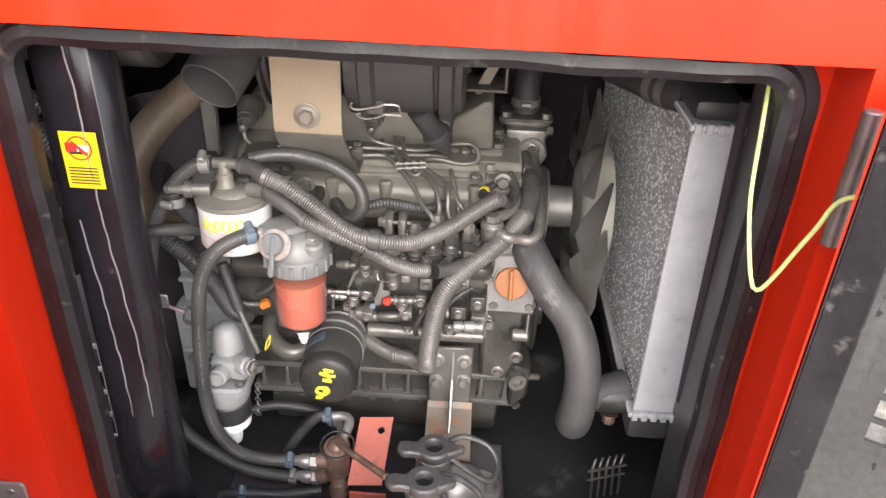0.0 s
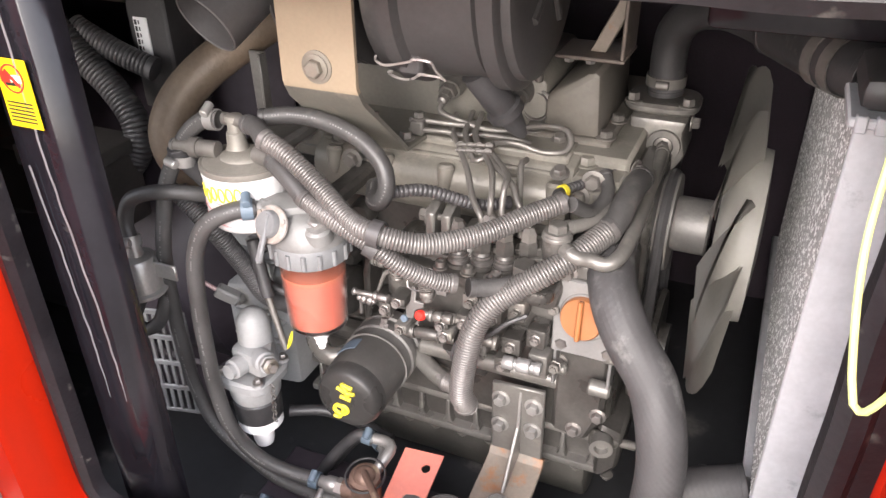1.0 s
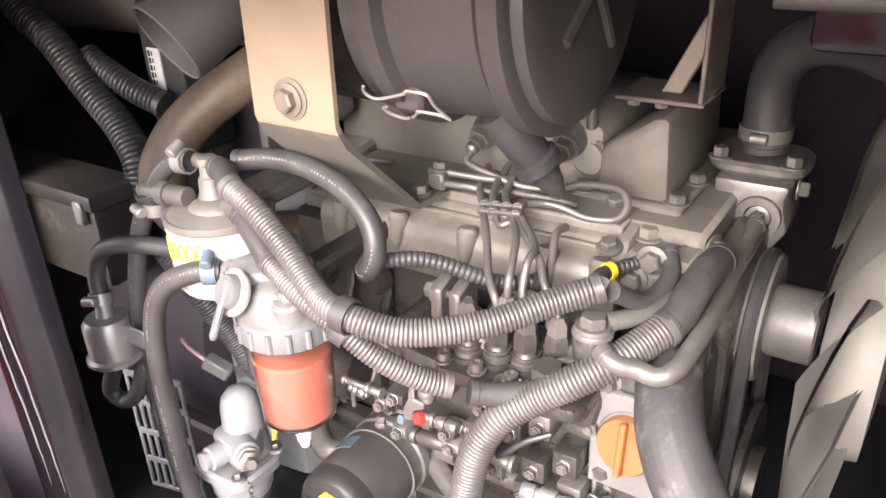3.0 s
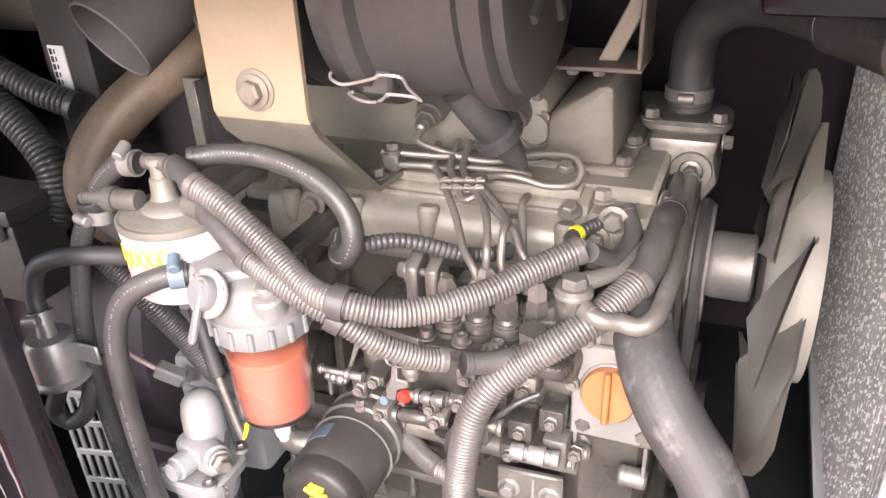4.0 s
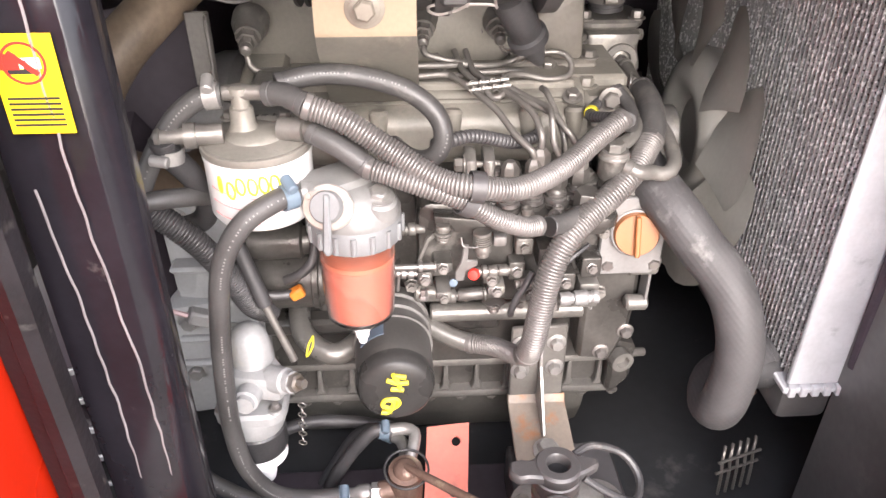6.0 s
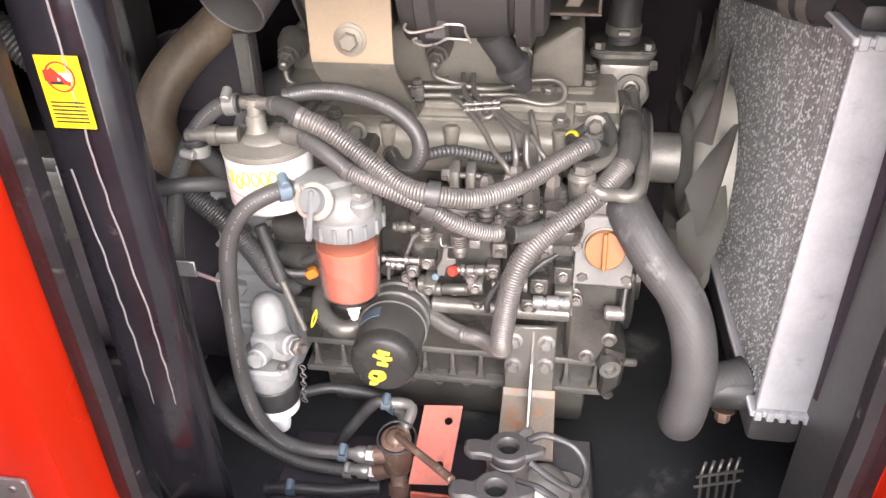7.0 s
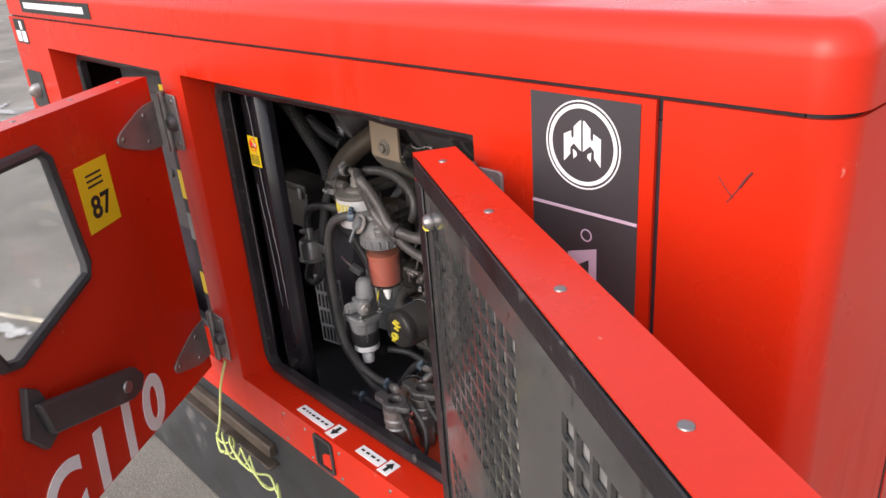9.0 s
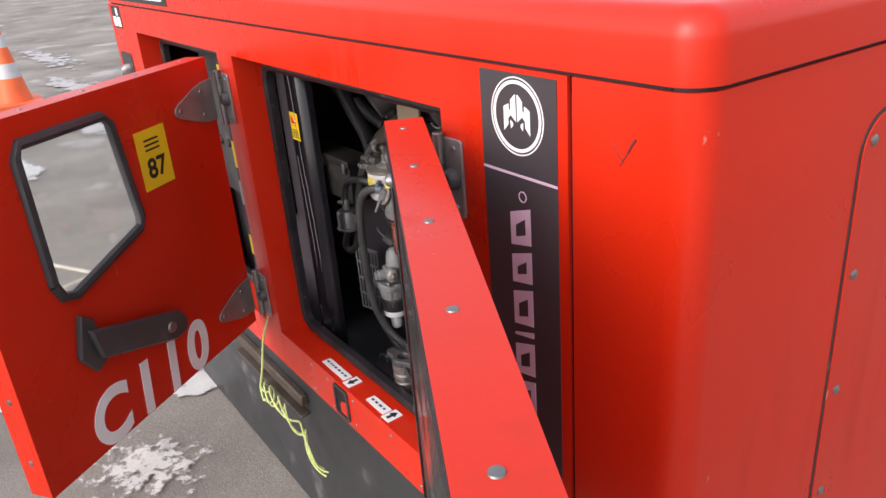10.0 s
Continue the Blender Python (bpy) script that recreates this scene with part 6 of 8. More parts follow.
# water pump, pulley, belt and fan
b = B()
rod(b, (0.08, 0.417, 0.696), (0.108, 0.417, 0.696), 0.036, 0.032, 28, 0.003)
part("water_pump", b, ENGINE, eng)
b = B()
lathe(b, (0.106, 0.417, 0.696), (1, 0, 0), [(0, 0.048), (0.004, 0.05), (0.008, 0.043), (0.012, 0.05), (0.016, 0.048), (0.016, 0.026), (0.02, 0.0275), (0.048, 0.0275), (0.05, 0.0255)], 40)
part("fan_pulley", b, ALU, eng, "dull turned fan pulley hub")
b = B()
lathe(b, (0.104, 0.43, 0.53), (1, 0, 0), [(0, 0.066), (0.005, 0.068), (0.009, 0.06), (0.014, 0.068), (0.02, 0.066), (0.02, 0.03), (0.03, 0.03)], 36)
part("crank_pulley", b, ENGINEDARK, eng)
b = B()
loop = [(0.1145, 0.417 + 0.047 * math.cos(radians(-5 + 190 * i / 12)), 0.696 + 0.047 * math.sin(radians(-5 + 190 * i / 12))) for i in range(13)]
loop += [(0.1145, 0.43 + 0.065 * math.cos(radians(185 + 170 * i / 12)), 0.53 + 0.065 * math.sin(radians(185 + 170 * i / 12))) for i in range(13)]
tube(b, loop + loop[:1], 0.006, 8, 0.01, False)
part("fan_belt", b, RUBBER, eng, "black rubber fan belt")
FAN = Vector((0.182, 0.417, 0.696))
BLADE_C = Vector((0.170, 0.417, 0.696))
b = B()
lathe(b, FAN - Vector((0.028, 0, 0)), (1, 0, 0), [(0.024, 0.034), (0.014, 0.040), (0.008, 0.050), (0.008, 0.060), (0.014, 0.073), (0.022, 0.081), (0.032, 0.085), (0.044, 0.083), (0.048, 0.03), (0.03, 0.03)], 56)
fan_hub = part("fan_hub", b, FANWHITE, eng, "pale plastic fan hub")
BLADES = 10
for k in range(BLADES):
    b = B()
    a0 = 2 * math.pi * (k + 0.35) / BLADES
    g = []
    for i in range(7):
        row = []
        for j in range(8):
            c = (j / 7 - 0.5)
            r = 0.078 + (0.082 - 0.018 * abs(2 * c) ** 3) * i / 6
            a = a0 + c * 0.78 + 0.12 * (i / 6)
            row.append((-c * (0.036 - 0.014 * i / 6) + 0.016 * (c * c - 0.1), r * math.cos(a), r * math.sin(a)))
        g.append(row)
    for off in (0.0011, -0.0011):
        vs = [[b.verts.new(BLADE_C + Vector((q[0] + off, q[1], q[2]))) for q in row] for row in g]
        for i in range(6):
            for j in range(7):
                b.faces.new((vs[i][j], vs[i + 1][j], vs[i + 1][j + 1], vs[i][j + 1]))
    part("fan_blade", b, BLADE, fan_hub, "thin grey fan blade")

# engine mount bracket and rubber mount
mb = thing("engine_mount", (0.012, 0.23, 0.42), "rust-stained steel bracket bolted on a domed rubber engine mount", "engine mount")
b = B()
prism(b, [(-0.019, 0.546), (0.037, 0.549), (0.038, 0.455), (-0.018, 0.452)], "y", 0.2885, 0.2945, 0.0015)
part("mount_bracket", b, ENGINE, mb, "grey bracket plate")
b = B()
prism(b, [(0.2945, 0.4545), (0.2885, 0.4585), (0.2835, 0.4505), (0.206, 0.4375), (0.206, 0.4325), (0.2855, 0.4455), (0.2945, 0.4455)], "x", -0.019, 0.041, 0.0008)
part("bracket_foot", b, RUSTY, mb, "pale foot with rust stains")
b = B()
prism(b, [(0.2885, 0.543), (0.283, 0.50), (0.24, 0.4455), (0.2885, 0.455)], "x", 0.0105, 0.014, 0.0008)
part("gusset", b, ZINC, mb, "bright gusset edge")
for x, z in ((-0.0085, 0.493), (0.0265, 0.496), (-0.0085, 0.528), (0.0265, 0.528)):
    b = B()
    hexbolt(b, (x, 0.2885, z), (0, -1, 0), 0.0068, 0.007)
    part("bolt", b, ZINC, mb)
b = B()
hexbolt(b, (0.012, 0.226, 0.4415), (0, -0.2, 1), 0.0095, 0.010)
part("centre_bolt", b, ZINC, mb)
b = B()
lathe(b, (0.028, 0.172, 0.419), (0, 0, 1), [(0, 0.040), (0.004, 0.040), (0.008, 0.035), (0.02, 0.029), (0.028, 0.02), (0.031, 0.012)], 32, 0.8)
prism(b, rounded(-0.03, 0.144, 0.08, 0.204, 0.027, 5), "z", 0.419, 0.4245, 0.001)
part("mount_dome", b, ZINC, mb, "pressed zinc mount dome")
for x in (0.068, -0.018):
    b = B()
    hexbolt(b, (x, 0.175, 0.4245), (0, 0, 1), 0.008, 0.008)
    part("bolt", b, STEEL, mb)

# oil filter
of = thing("oil_filter", (-0.1247, 0.3009, 0.5504), "black spin-on oil filter with yellow handwritten marks", "oil filter")
oa, ob_ = Vector((-0.138, 0.307, 0.556)), Vector((-0.134, 0.192, 0.559))
od = (ob_ - oa).normalized()
ol = (ob_ - oa).length
b = B()
lathe(b, oa, od, [(0, 0.034), (0.010, 0.0374), (0.018, 0.0374), (0.020, 0.0351), (0.026, 0.0351), (0.028, 0.0374), (0.036, 0.0374), (0.038, 0.0355), (0.05, 0.0355), (0.052, 0.037)], 40)
part("filter_base", b, ALU, of, "grey filter base ring")
b = B()
lathe(b, oa, od, [(0.052, 0.0349), (0.056, 0.0353), (0.06, 0.0349), (ol - 0.018, 0.0347)], 40)
can = part("filter_can", b, surface("dusty_black_filter_side", (0.052, 0.049, 0.046), 0.5, 0, 0.25, 16, 0.05, 300, spots=(0.075, 0.07, 0.064), spot_scale=16, spot_limit=0.58), of, "dusty black filter can")
b = B()
lathe(b, oa, od, [(ol - 0.018, 0.03465), (ol - 0.010, 0.0343), (ol - 0.004, 0.0322), (ol - 0.001, 0.029), (ol, 0.02), (ol + 0.0005, 0)], 40)
part("filter_end", b, FILTERBLACK, can, "glossy black domed end")
turn = Vector((0, 0, 1)).rotation_difference(od).to_matrix().to_4x4()
side = od.cross(Vector((0, 0, 1))).normalized()
upv = side.cross(od).normalized()
face = Matrix((( *(-side * -1), 0), (*upv, 0), (*od, 0), (0, 0, 0, 1))).transposed()
fc = oa + od * (ol + 0.0012)
b = B()
for pts in ([(0.004, 0.022), (0.0, 0.012), (-0.001, 0.004)], [(-0.008, 0.012), (0.0, 0.012), (0.009, 0.016)], [(-0.006, 0.018), (0.002, 0.02)],
            [(-0.004, 0.004), (0.006, 0.006)], [(0.008, -0.006), (0.002, -0.006), (0.0, -0.012), (0.006, -0.016), (0.013, -0.012), (0.01, -0.006), (0.004, -0.009), (0.008, -0.02), (0.014, -0.02)]):
    tube(b, [face.to_3x3() @ Vector((u * 1.1 - 0.002, v * 1.0, 0.0)) + fc for u, v in pts], 0.0021, 6, 0.002)
part("marker_writing", b, YELLOWINK, can, "yellow marker scrawl")
b = B()
lab_n = (side * 0.55 + upv * 0.8).normalized()
lab_t = od.cross(lab_n)
mlab = Matrix(((*lab_t, 0), (*od, 0), (*lab_n, 0), (0, 0, 0, 1))).transposed()
mlab.translation = oa + od * 0.068 + lab_n * 0.0352
for k in range(-3, 4):
    a = k * 0.1
    nn = lab_n * math.cos(a) + lab_t * math.sin(a)
    tt = od.cross(nn)
    mm = Matrix(((*tt, 0), (*od, 0), (*nn, 0), (0, 0, 0, 1))).transposed()
    mm.translation = oa + od * 0.068 + nn * 0.0354
    box(b, (-0.0023, -0.008, -0.0004), (0.0023, 0.008, 0.0004), 0, mm)
part("filter_label", b, BLUELABEL, can, "small blue label")


SEPGREY = surface("dusty_grey_cast_head", (0.155, 0.153, 0.148), 0.45, 0.1, 0.14, 26, 0.16, 260, spots=(0.21, 0.203, 0.188), spot_scale=18, spot_limit=0.6)
PALECAST = surface("pale_bare_casting", (0.26, 0.26, 0.258), 0.55, 0.15, 0.14, 24, 0.14, 280, spots=(0.3, 0.285, 0.26), spot_scale=20, spot_limit=0.6)


def bolt_on(parent, p, d, r=0.006, h=0.006, mat=None):
    h_ = B()
    hexbolt(h_, p, d, r, h)
    return part("bolt", h_, mat or PIPE, parent)


# fuel filter
FX, FY = -0.227, 0.2125
ff = thing("fuel_filter", (FX, FY, 0.722), "white spin-on fuel filter with yellow marker writing under a metal head", "fuel filter")
b = B()
lathe(b, (FX, FY, 0.730), (0, 0, 1), [(0, 0.012), (0.001, 0.028), (0.004, 0.035), (0.009, 0.0382), (0.048, 0.0382), (0.052, 0.039), (0.055, 0.0382)], 40)
can = part("filter_can", b, WHITE, ff, "white painted can")
b = B()
lathe(b, (FX, FY, 0.785), (0, 0, 1), [(0, 0.039), (0.0015, 0.0397), (0.0055, 0.0397), (0.0062, 0.0385), (0.0058, 0.0365), (0.0066, 0.0350), (0.0085, 0.021), (0.0105, 0.0195), (0.013, 0.0135)], 40)
FILTERHEAD = surface("pale_dusty_casting", (0.2, 0.188, 0.166), 0.45, 0.3, 0.2, 26, 0.15, 260, spots=(0.22, 0.205, 0.18), spot_scale=20, spot_limit=0.58)
head = part("filter_head", b, FILTERHEAD, ff, "dusty grey filter head")
b = B()
lathe(b, (FX - 0.008, FY + 0.003, 0.7925), (0, 0, 1), [(0, 0.0125), (0.0085, 0.009), (0.020, 0.0082), (0.021, 0.0065), (0.030, 0.006), (0.0305, 0.0075), (0.035, 0.0075), (0.036, 0.005)], 20)
part("head_post", b, FILTERHEAD, head)
b = B()
rod(b, (FX - 0.022, FY + 0.004, 0.823), (FX + 0.012, FY + 0.001, 0.824), 0.0056, seg=14, edge=0.001)
part("tee_piece", b, PIPE, ff)
b = B()
lathe(b, (FX - 0.028, FY - 0.010, 0.7985), (-1, -0.12, 0.0), [(-0.008, 0.0075), (0.010, 0.0075), (0.0102, 0.0092), (0.018, 0.0092), (0.0182, 0.0058), (0.034, 0.0055), (0.0345, 0.0066), (0.038, 0.0055)], 16)
part("inlet_barb", b, PIPE, ff, "steel inlet barb")
b = B()
lathe(b, (FX + 0.026, FY - 0.006, 0.799), (1, -0.3, 0.05), [(-0.008, 0.0085), (0.010, 0.0085), (0.011, 0.006), (0.018, 0.006)], 16)
part("outlet_barb", b, PIPE, ff)
b = B()
box(b, (FX - 0.018, FY + 0.02, 0.783), (FX + 0.02, 0.345, 0.797), 0.004)
part("filter_bracket", b, ENGINE, ff, "cast bracket to the cylinder head")
for dx, dy in ((-0.02, 0.016), (0.02, 0.014)):
    bolt_on(ff, (FX + dx, FY + dy, 0.799), (0, 0, 1), 0.0045, 0.004)
for k, (a0, z0) in enumerate(((-0.62, 0.770), (-0.4, 0.767), (-0.2, 0.771), (0.02, 0.771), (0.22, 0.772), (0.42, 0.772))):
    b = B()
    pts = []
    for u, v in ((-0.08, 0.0), (-0.05, 0.006), (0.04, 0.005), (0.08, -0.001), (0.03, -0.006), (-0.06, -0.004), (-0.08, 0.0)):
        a = a0 + u * (1 if k else 0.4)
        pts.append(Vector((FX + 0.0384 * math.sin(a), FY - 0.0384 * math.cos(a), z0 + v)))
    tube(b, pts, 0.0009, 5, 0.002)
    part("marker_writing", b, YELLOWINK, can, "yellow marker writing")
b = B()
for k in range(3):
    pts = [Vector((FX + 0.0383 * math.sin(a), FY - 0.0383 * math.cos(a), 0.762 - k * 0.010 - 0.004 * a)) for a in [(-0.9 + 0.12 * i) for i in range(16 - 3 * k)]]
    tube(b, pts, 0.0004, 4, 0.004)
part("print_bar", b, surface("pale_red_print", (0.6, 0.22, 0.22), 0.5), can)

# water separator with clear bowl
SX, SY = -0.160, 0.201
ws = thing("fuel_water_separator", (SX, SY, 0.62), "fuel water separator with clear bowl of red diesel and grey ring", "water separator")
b = B()
lathe(b, (SX, SY, 0.735), (0, 0, 1), [(0, 0.0345), (0.004, 0.0345), (0.010, 0.0318), (0.020, 0.027), (0.026, 0.018), (0.028, 0)], 36)
prism(b, [(-0.198, 0.188), (-0.190, 0.177), (-0.176, 0.175), (-0.145, 0.196), (-0.146, 0.222), (-0.160, 0.228), (-0.175, 0.22), (-0.194, 0.205)], "z", 0.742, 0.768, 0.005, seg=2)
sep = part("separator_head", b, SEPGREY, ws, "dusty grey cast head")
b = B()
lathe(b, (-0.192, 0.186, 0.76), (-1, -0.15, 0.1), [(-0.006, 0.0085), (0.004, 0.0085), (0.005, 0.006), (0.016, 0.006)], 16)
part("inlet_stub", b, SEPGREY, sep)
b = B()
box(b, (-0.172, 0.218, 0.742), (-0.15, 0.33, 0.757), 0.004)
part("support_arm", b, ENGINEDARK, ws, "dark cast support arm")
# tap: gasket plate, round knob and hanging lever
td = Vector((-0.22, -0.84, 0.5)).normalized()
tap_m = look(Vector((-0.174, 0.172, 0.755)), Vector((-0.174, 0.172, 0.755)) - td)
b = B()
prism(b, [(0.0185 * math.cos(2 * math.pi * k / 24) - 0.002, 0.0165 * math.sin(2 * math.pi * k / 24)) for k in range(24)], "z", -0.001, 0.003, 0.001, tap_m)
for du, dv in ((-0.0165, 0.006), (0.0125, 0.006)):
    lathe(b, tap_m @ Vector((du, dv, 0.003)), td, [(0, 0.0026), (0.0015, 0.0024), (0.002, 0)], 10)
part("tap_gasket", b, surface("pinkish_grey_gasket", (0.24, 0.2, 0.175), 0.55, 0, 0.15, 60, 0.05, 300, spots=(0.3, 0.28, 0.26), spot_scale=40, spot_limit=0.5), sep, "pinkish grey tap flange")
b = B()
lathe(b, tap_m @ Vector((-0.002, 0.0, 0.003)), td, [(0, 0.0118), (0.004, 0.0116), (0.006, 0.0105), (0.0062, 0)], 24)
knob = part("tap_knob", b, PLASTICGREY, sep, "round grey tap knob")
b = B()
prism(b, [(-0.004, 0.009), (0.001, 0.009), (0.0045, -0.020), (0.0065, -0.031), (0.0035, -0.034), (0.0, -0.031), (-0.001, -0.020)], "z", 0.006, 0.0105, 0.0012, tap_m)
part("tap_lever", b, PLASTICGREY, knob, "grey hanging tap lever")
for p_, r in (((-0.141, 0.187, 0.755), 0.0078), ((-0.148, 0.212, 0.766), 0.0042)):
    b = B()
    lathe(b, Vector(p_) - Vector((0, 0, 0.012)), (0.1, -0.25, 1), [(0, r * 1.7), (0.010, r * 1.5), (0.012, r * 1.2)], 18)
    part("bolt_boss", b, SEPGREY, sep)
    bolt_on(ws, p_, (0.1, -0.25, 1), r, 0.005, ZINC)
b = B()
lathe(b, (SX, SY, 0.7165), (0, 0, 1), [(0, 0.0318), (0, 0.0342), (0.002, 0.0349), (0.016, 0.0349), (0.019, 0.0335), (0.019, 0.0318), (0, 0.0325)], 44, cap=False)
rn = part("bowl_ring", b, PLASTICGREY, ws, "ribbed grey plastic ring nut")
for k in range(16):
    a = 2 * math.pi * k / 16
    b = B()
    rod(b, (SX + 0.0345 * math.cos(a), SY + 0.0345 * math.sin(a), 0.718), (SX + 0.0345 * math.cos(a), SY + 0.0345 * math.sin(a), 0.732), 0.0024, seg=8)
    part("grip_rib", b, PLASTICGREY, rn)
b = B()
lathe(b, (SX, SY, 0.637), (0, 0, 1), [(0, 0), (0, 0.012), (0.002, 0.022), (0.007, 0.027), (0.03, 0.0282), (0.08, 0.0295), (0.08, 0.0282), (0.03, 0.0269), (0.009, 0.0256), (0.004, 0.02), (0.004, 0)], 40)
bowl = part("bowl", b, BOWL, ws, "clear plastic bowl")
bowl.visible_shadow = False
b = B()
lathe(b, (SX, SY, 0.6415), (0, 0, 1), [(0, 0), (0, 0.018), (0.005, 0.0247), (0.026, 0.0264), (0.054, 0.0276), (0.054, 0)], 36)
part("fuel", b, FUEL, ws, "red diesel fuel")
b = B()
lathe(b, (SX, SY, 0.6957), (0, 0, 1), [(0, 0), (0, 0.0276), (0.004, 0.0278), (0.004, 0)], 36)
part("fuel_froth", b, FUELTOP, ws, "orange layer on the fuel")
b = B()
lathe(b, (SX, SY, 0.637), (0, 0, -1), [(0, 0.0095), (0.005, 0.0095), (0.006, 0.0072), (0.013, 0.0072), (0.0135, 0.0055), (0.020, 0.0055), (0.021, 0.0042), (0.026, 0.0035)], 18)
part("drain_plug", b, WHITEINK, ws, "cream plastic drain plug")

# fuel lift pump
LX, LY = -0.262, 0.215
lp = thing("fuel_lift_pump", (LX, LY, 0.437), "pale cast aluminium fuel pump with black and white lower body", "fuel pump")
b = B()
lathe(b, (LX + 0.006, LY + 0.006, 0.548), (-0.06, 0.06, 1), [(0, 0.021), (0.02, 0.0185), (0.045, 0.0175), (0.056, 0.0155), (0.063, 0.010), (0.066, 0)], 28)
prism(b, [(LX - 0.012, LY - 0.016), (LX + 0.03, LY - 0.024), (LX + 0.036, LY - 0.008), (LX + 0.018, LY + 0.02), (LX - 0.012, LY + 0.022)], "z", 0.552, 0.578, 0.006, seg=2)
body = part("pump_body", b, PALECAST, lp, "pale cast aluminium body")
b = B()
lathe(b, (LX, LY, 0.508), (0, 0, 1), [(0, 0.0245), (0.006, 0.027), (0.022, 0.0285), (0.026, 0.027)], 30)
part("pump_base", b, PALECAST, lp, "pale cast base")
b = B()
prism(b, rounded(LX - 0.030, LY - 0.031, LX + 0.032, LY + 0.03, 0.017, 4), "z", 0.530, 0.544, 0.003)
fl = part("pump_flange", b, PALECAST, lp)
for dx, dy in ((-0.022, -0.022), (0.024, -0.023), (-0.022, 0.022), (0.024, 0.022)):
    b = B()
    lathe(b, (LX + dx, LY + dy, 0.544), (0, 0, 1), [(0, 0.0065), (0.003, 0.006)], 14)
    part("screw_boss", b, PALECAST, fl)
    bolt_on(lp, (LX + dx, LY + dy, 0.547), (0, 0, 1), 0.004, 0.004, STEEL)
b = B()
lathe(b, (LX + 0.022, LY - 0.01, 0.569), (0.8, -0.5, 0.25), [(0, 0.012), (0.016, 0.0115), (0.018, 0.0095), (0.024, 0.0095)], 20)
part("outlet_boss", b, PALECAST, body)
b = B()
lathe(b, (LX + 0.0405, LY - 0.0215, 0.575), (0.8, -0.5, 0.25), [(0, 0.0085), (0.007, 0.0085), (0.008, 0.005), (0.014, 0.0045)], 6)
part("union_nut", b, STEEL, lp, "bright union nut")
b = B()
lathe(b, (LX + 0.004, LY - 0.02, 0.563), (-0.15, -1, 0.1), [(0, 0.011), (0.012, 0.0105), (0.013, 0.008), (0.018, 0.008)], 18)
part("banjo_boss", b, PALECAST, body)
b = B()
lathe(b, (LX, LY, 0.480), (0, 0, 1), [(0, 0.0245), (0.002, 0.0258), (0.026, 0.0258), (0.028, 0.024)], 32)
part("solenoid_coil", b, RUBBER, lp, "black coil")
b = B()
lathe(b, (LX, LY, 0.480), (0, 0, -1), [(0, 0.0245), (0.011, 0.0245), (0.015, 0.02), (0.016, 0.0125), (0.036, 0.0115), (0.043, 0.010)], 28)
part("pump_foot", b, WHITEINK, lp, "white plastic foot")
b = B()
for k in range(9):
    ring(b, (LX + 0.048 - 0.0004 * k, LY - 0.03, 0.556 - 0.0056 * k), (1 if k % 2 else 0.2, 0.3 if k % 2 else 1, 0.2), 0.0034, 0.0006, 10)
tagged(part("seal_chain", b, STEEL, lp, "thin steel bead chain"), kind="stuff")

# dipstick
b = B()
rod(b, (-0.223, 0.226, 0.571), (-0.243, 0.235, 0.625), 0.0036, seg=10)
part("dipstick_tube", b, PIPE, eng, "slim steel dipstick tube")
b = B()
rod(b, (-0.243, 0.235, 0.625), (-0.262, 0.247, 0.682), 0.0066, seg=12, edge=0.001)
part("dipstick_grip", b, RUBBER, eng, "black dipstick sleeve")
b = B()
tube(b, [(-0.2025, 0.213, 0.608), (-0.2035, 0.212, 0.598), (-0.2095, 0.212, 0.586), (-0.2075, 0.214, 0.597), (-0.2025, 0.213, 0.608)], 0.0009, 6, 0.003)
part("dipstick_loop", b, YELLOWINK, eng, "yellow wire loop")
b = B()
tube(b, [(-0.158, 0.279, 0.557), (-0.184, 0.2585, 0.55), (-0.203, 0.26, 0.5523), (-0.222, 0.279, 0.562), (-0.228, 0.328, 0.572)], 0.0105, 12, 0.006)
part("oil_pipe", b, ENGINE, eng, "grey steel oil pipe")
b = B()
tube(b, [(-0.105, 0.29, 0.556), (-0.0795, 0.2779, 0.5476), (-0.0622, 0.2727, 0.5442)], 0.0095, 12, 0.006)
part("oil_pipe", b, ENGINE, eng)


# ---- air cleaner ----
ac = thing("air_cleaner", (-0.0857, 0.3125, 0.8442), "dark plastic air cleaner drum with flared intake and wire clips", "air cleaner")
AX, AZ, AR = 0.318, 0.943, 0.0915
b = B()
lathe(b, (-0.115, AX, AZ), (1, 0, 0), [(0, 0.08), (0.003, AR - 0.002), (0.016, AR - 0.002), (0.018, AR + 0.003), (0.03, AR + 0.003), (0.034, AR - 0.004), (0.091, AR - 0.006), (0.093, AR - 0.0095), (0.096, AR - 0.0095), (0.098, AR + 0.0015), (0.110, AR + 0.0015), (0.113, AR - 0.003), (0.114, 0.05), (0.115, 0)], 64)
part("drum", b, BLACKPLASTIC, ac, "dull black plastic drum")
b = B()
prof = [(0, 0.05)]
for k in range(9):
    s = 0.003 + k * 0.0078
    prof += [(s, AR - 0.012), (s + 0.003, AR - 0.012), (s + 0.0042, AR - 0.005), (s + 0.0066, AR - 0.005)]
prof += [(0.074, AR - 0.012), (0.0755, 0.05)]
lathe(b, (-0.206, AX, AZ), (1, 0, 0), prof, 48)
part("ribbed_collar", b, BLACKPLASTIC, ac)
b = B()
lathe(b, (0.0, AX, AZ), (1, 0, 0), [(-0.002, AR - 0.007), (0.005, AR - 0.008), (0.009, AR - 0.016), (0.0095, 0)], 48)
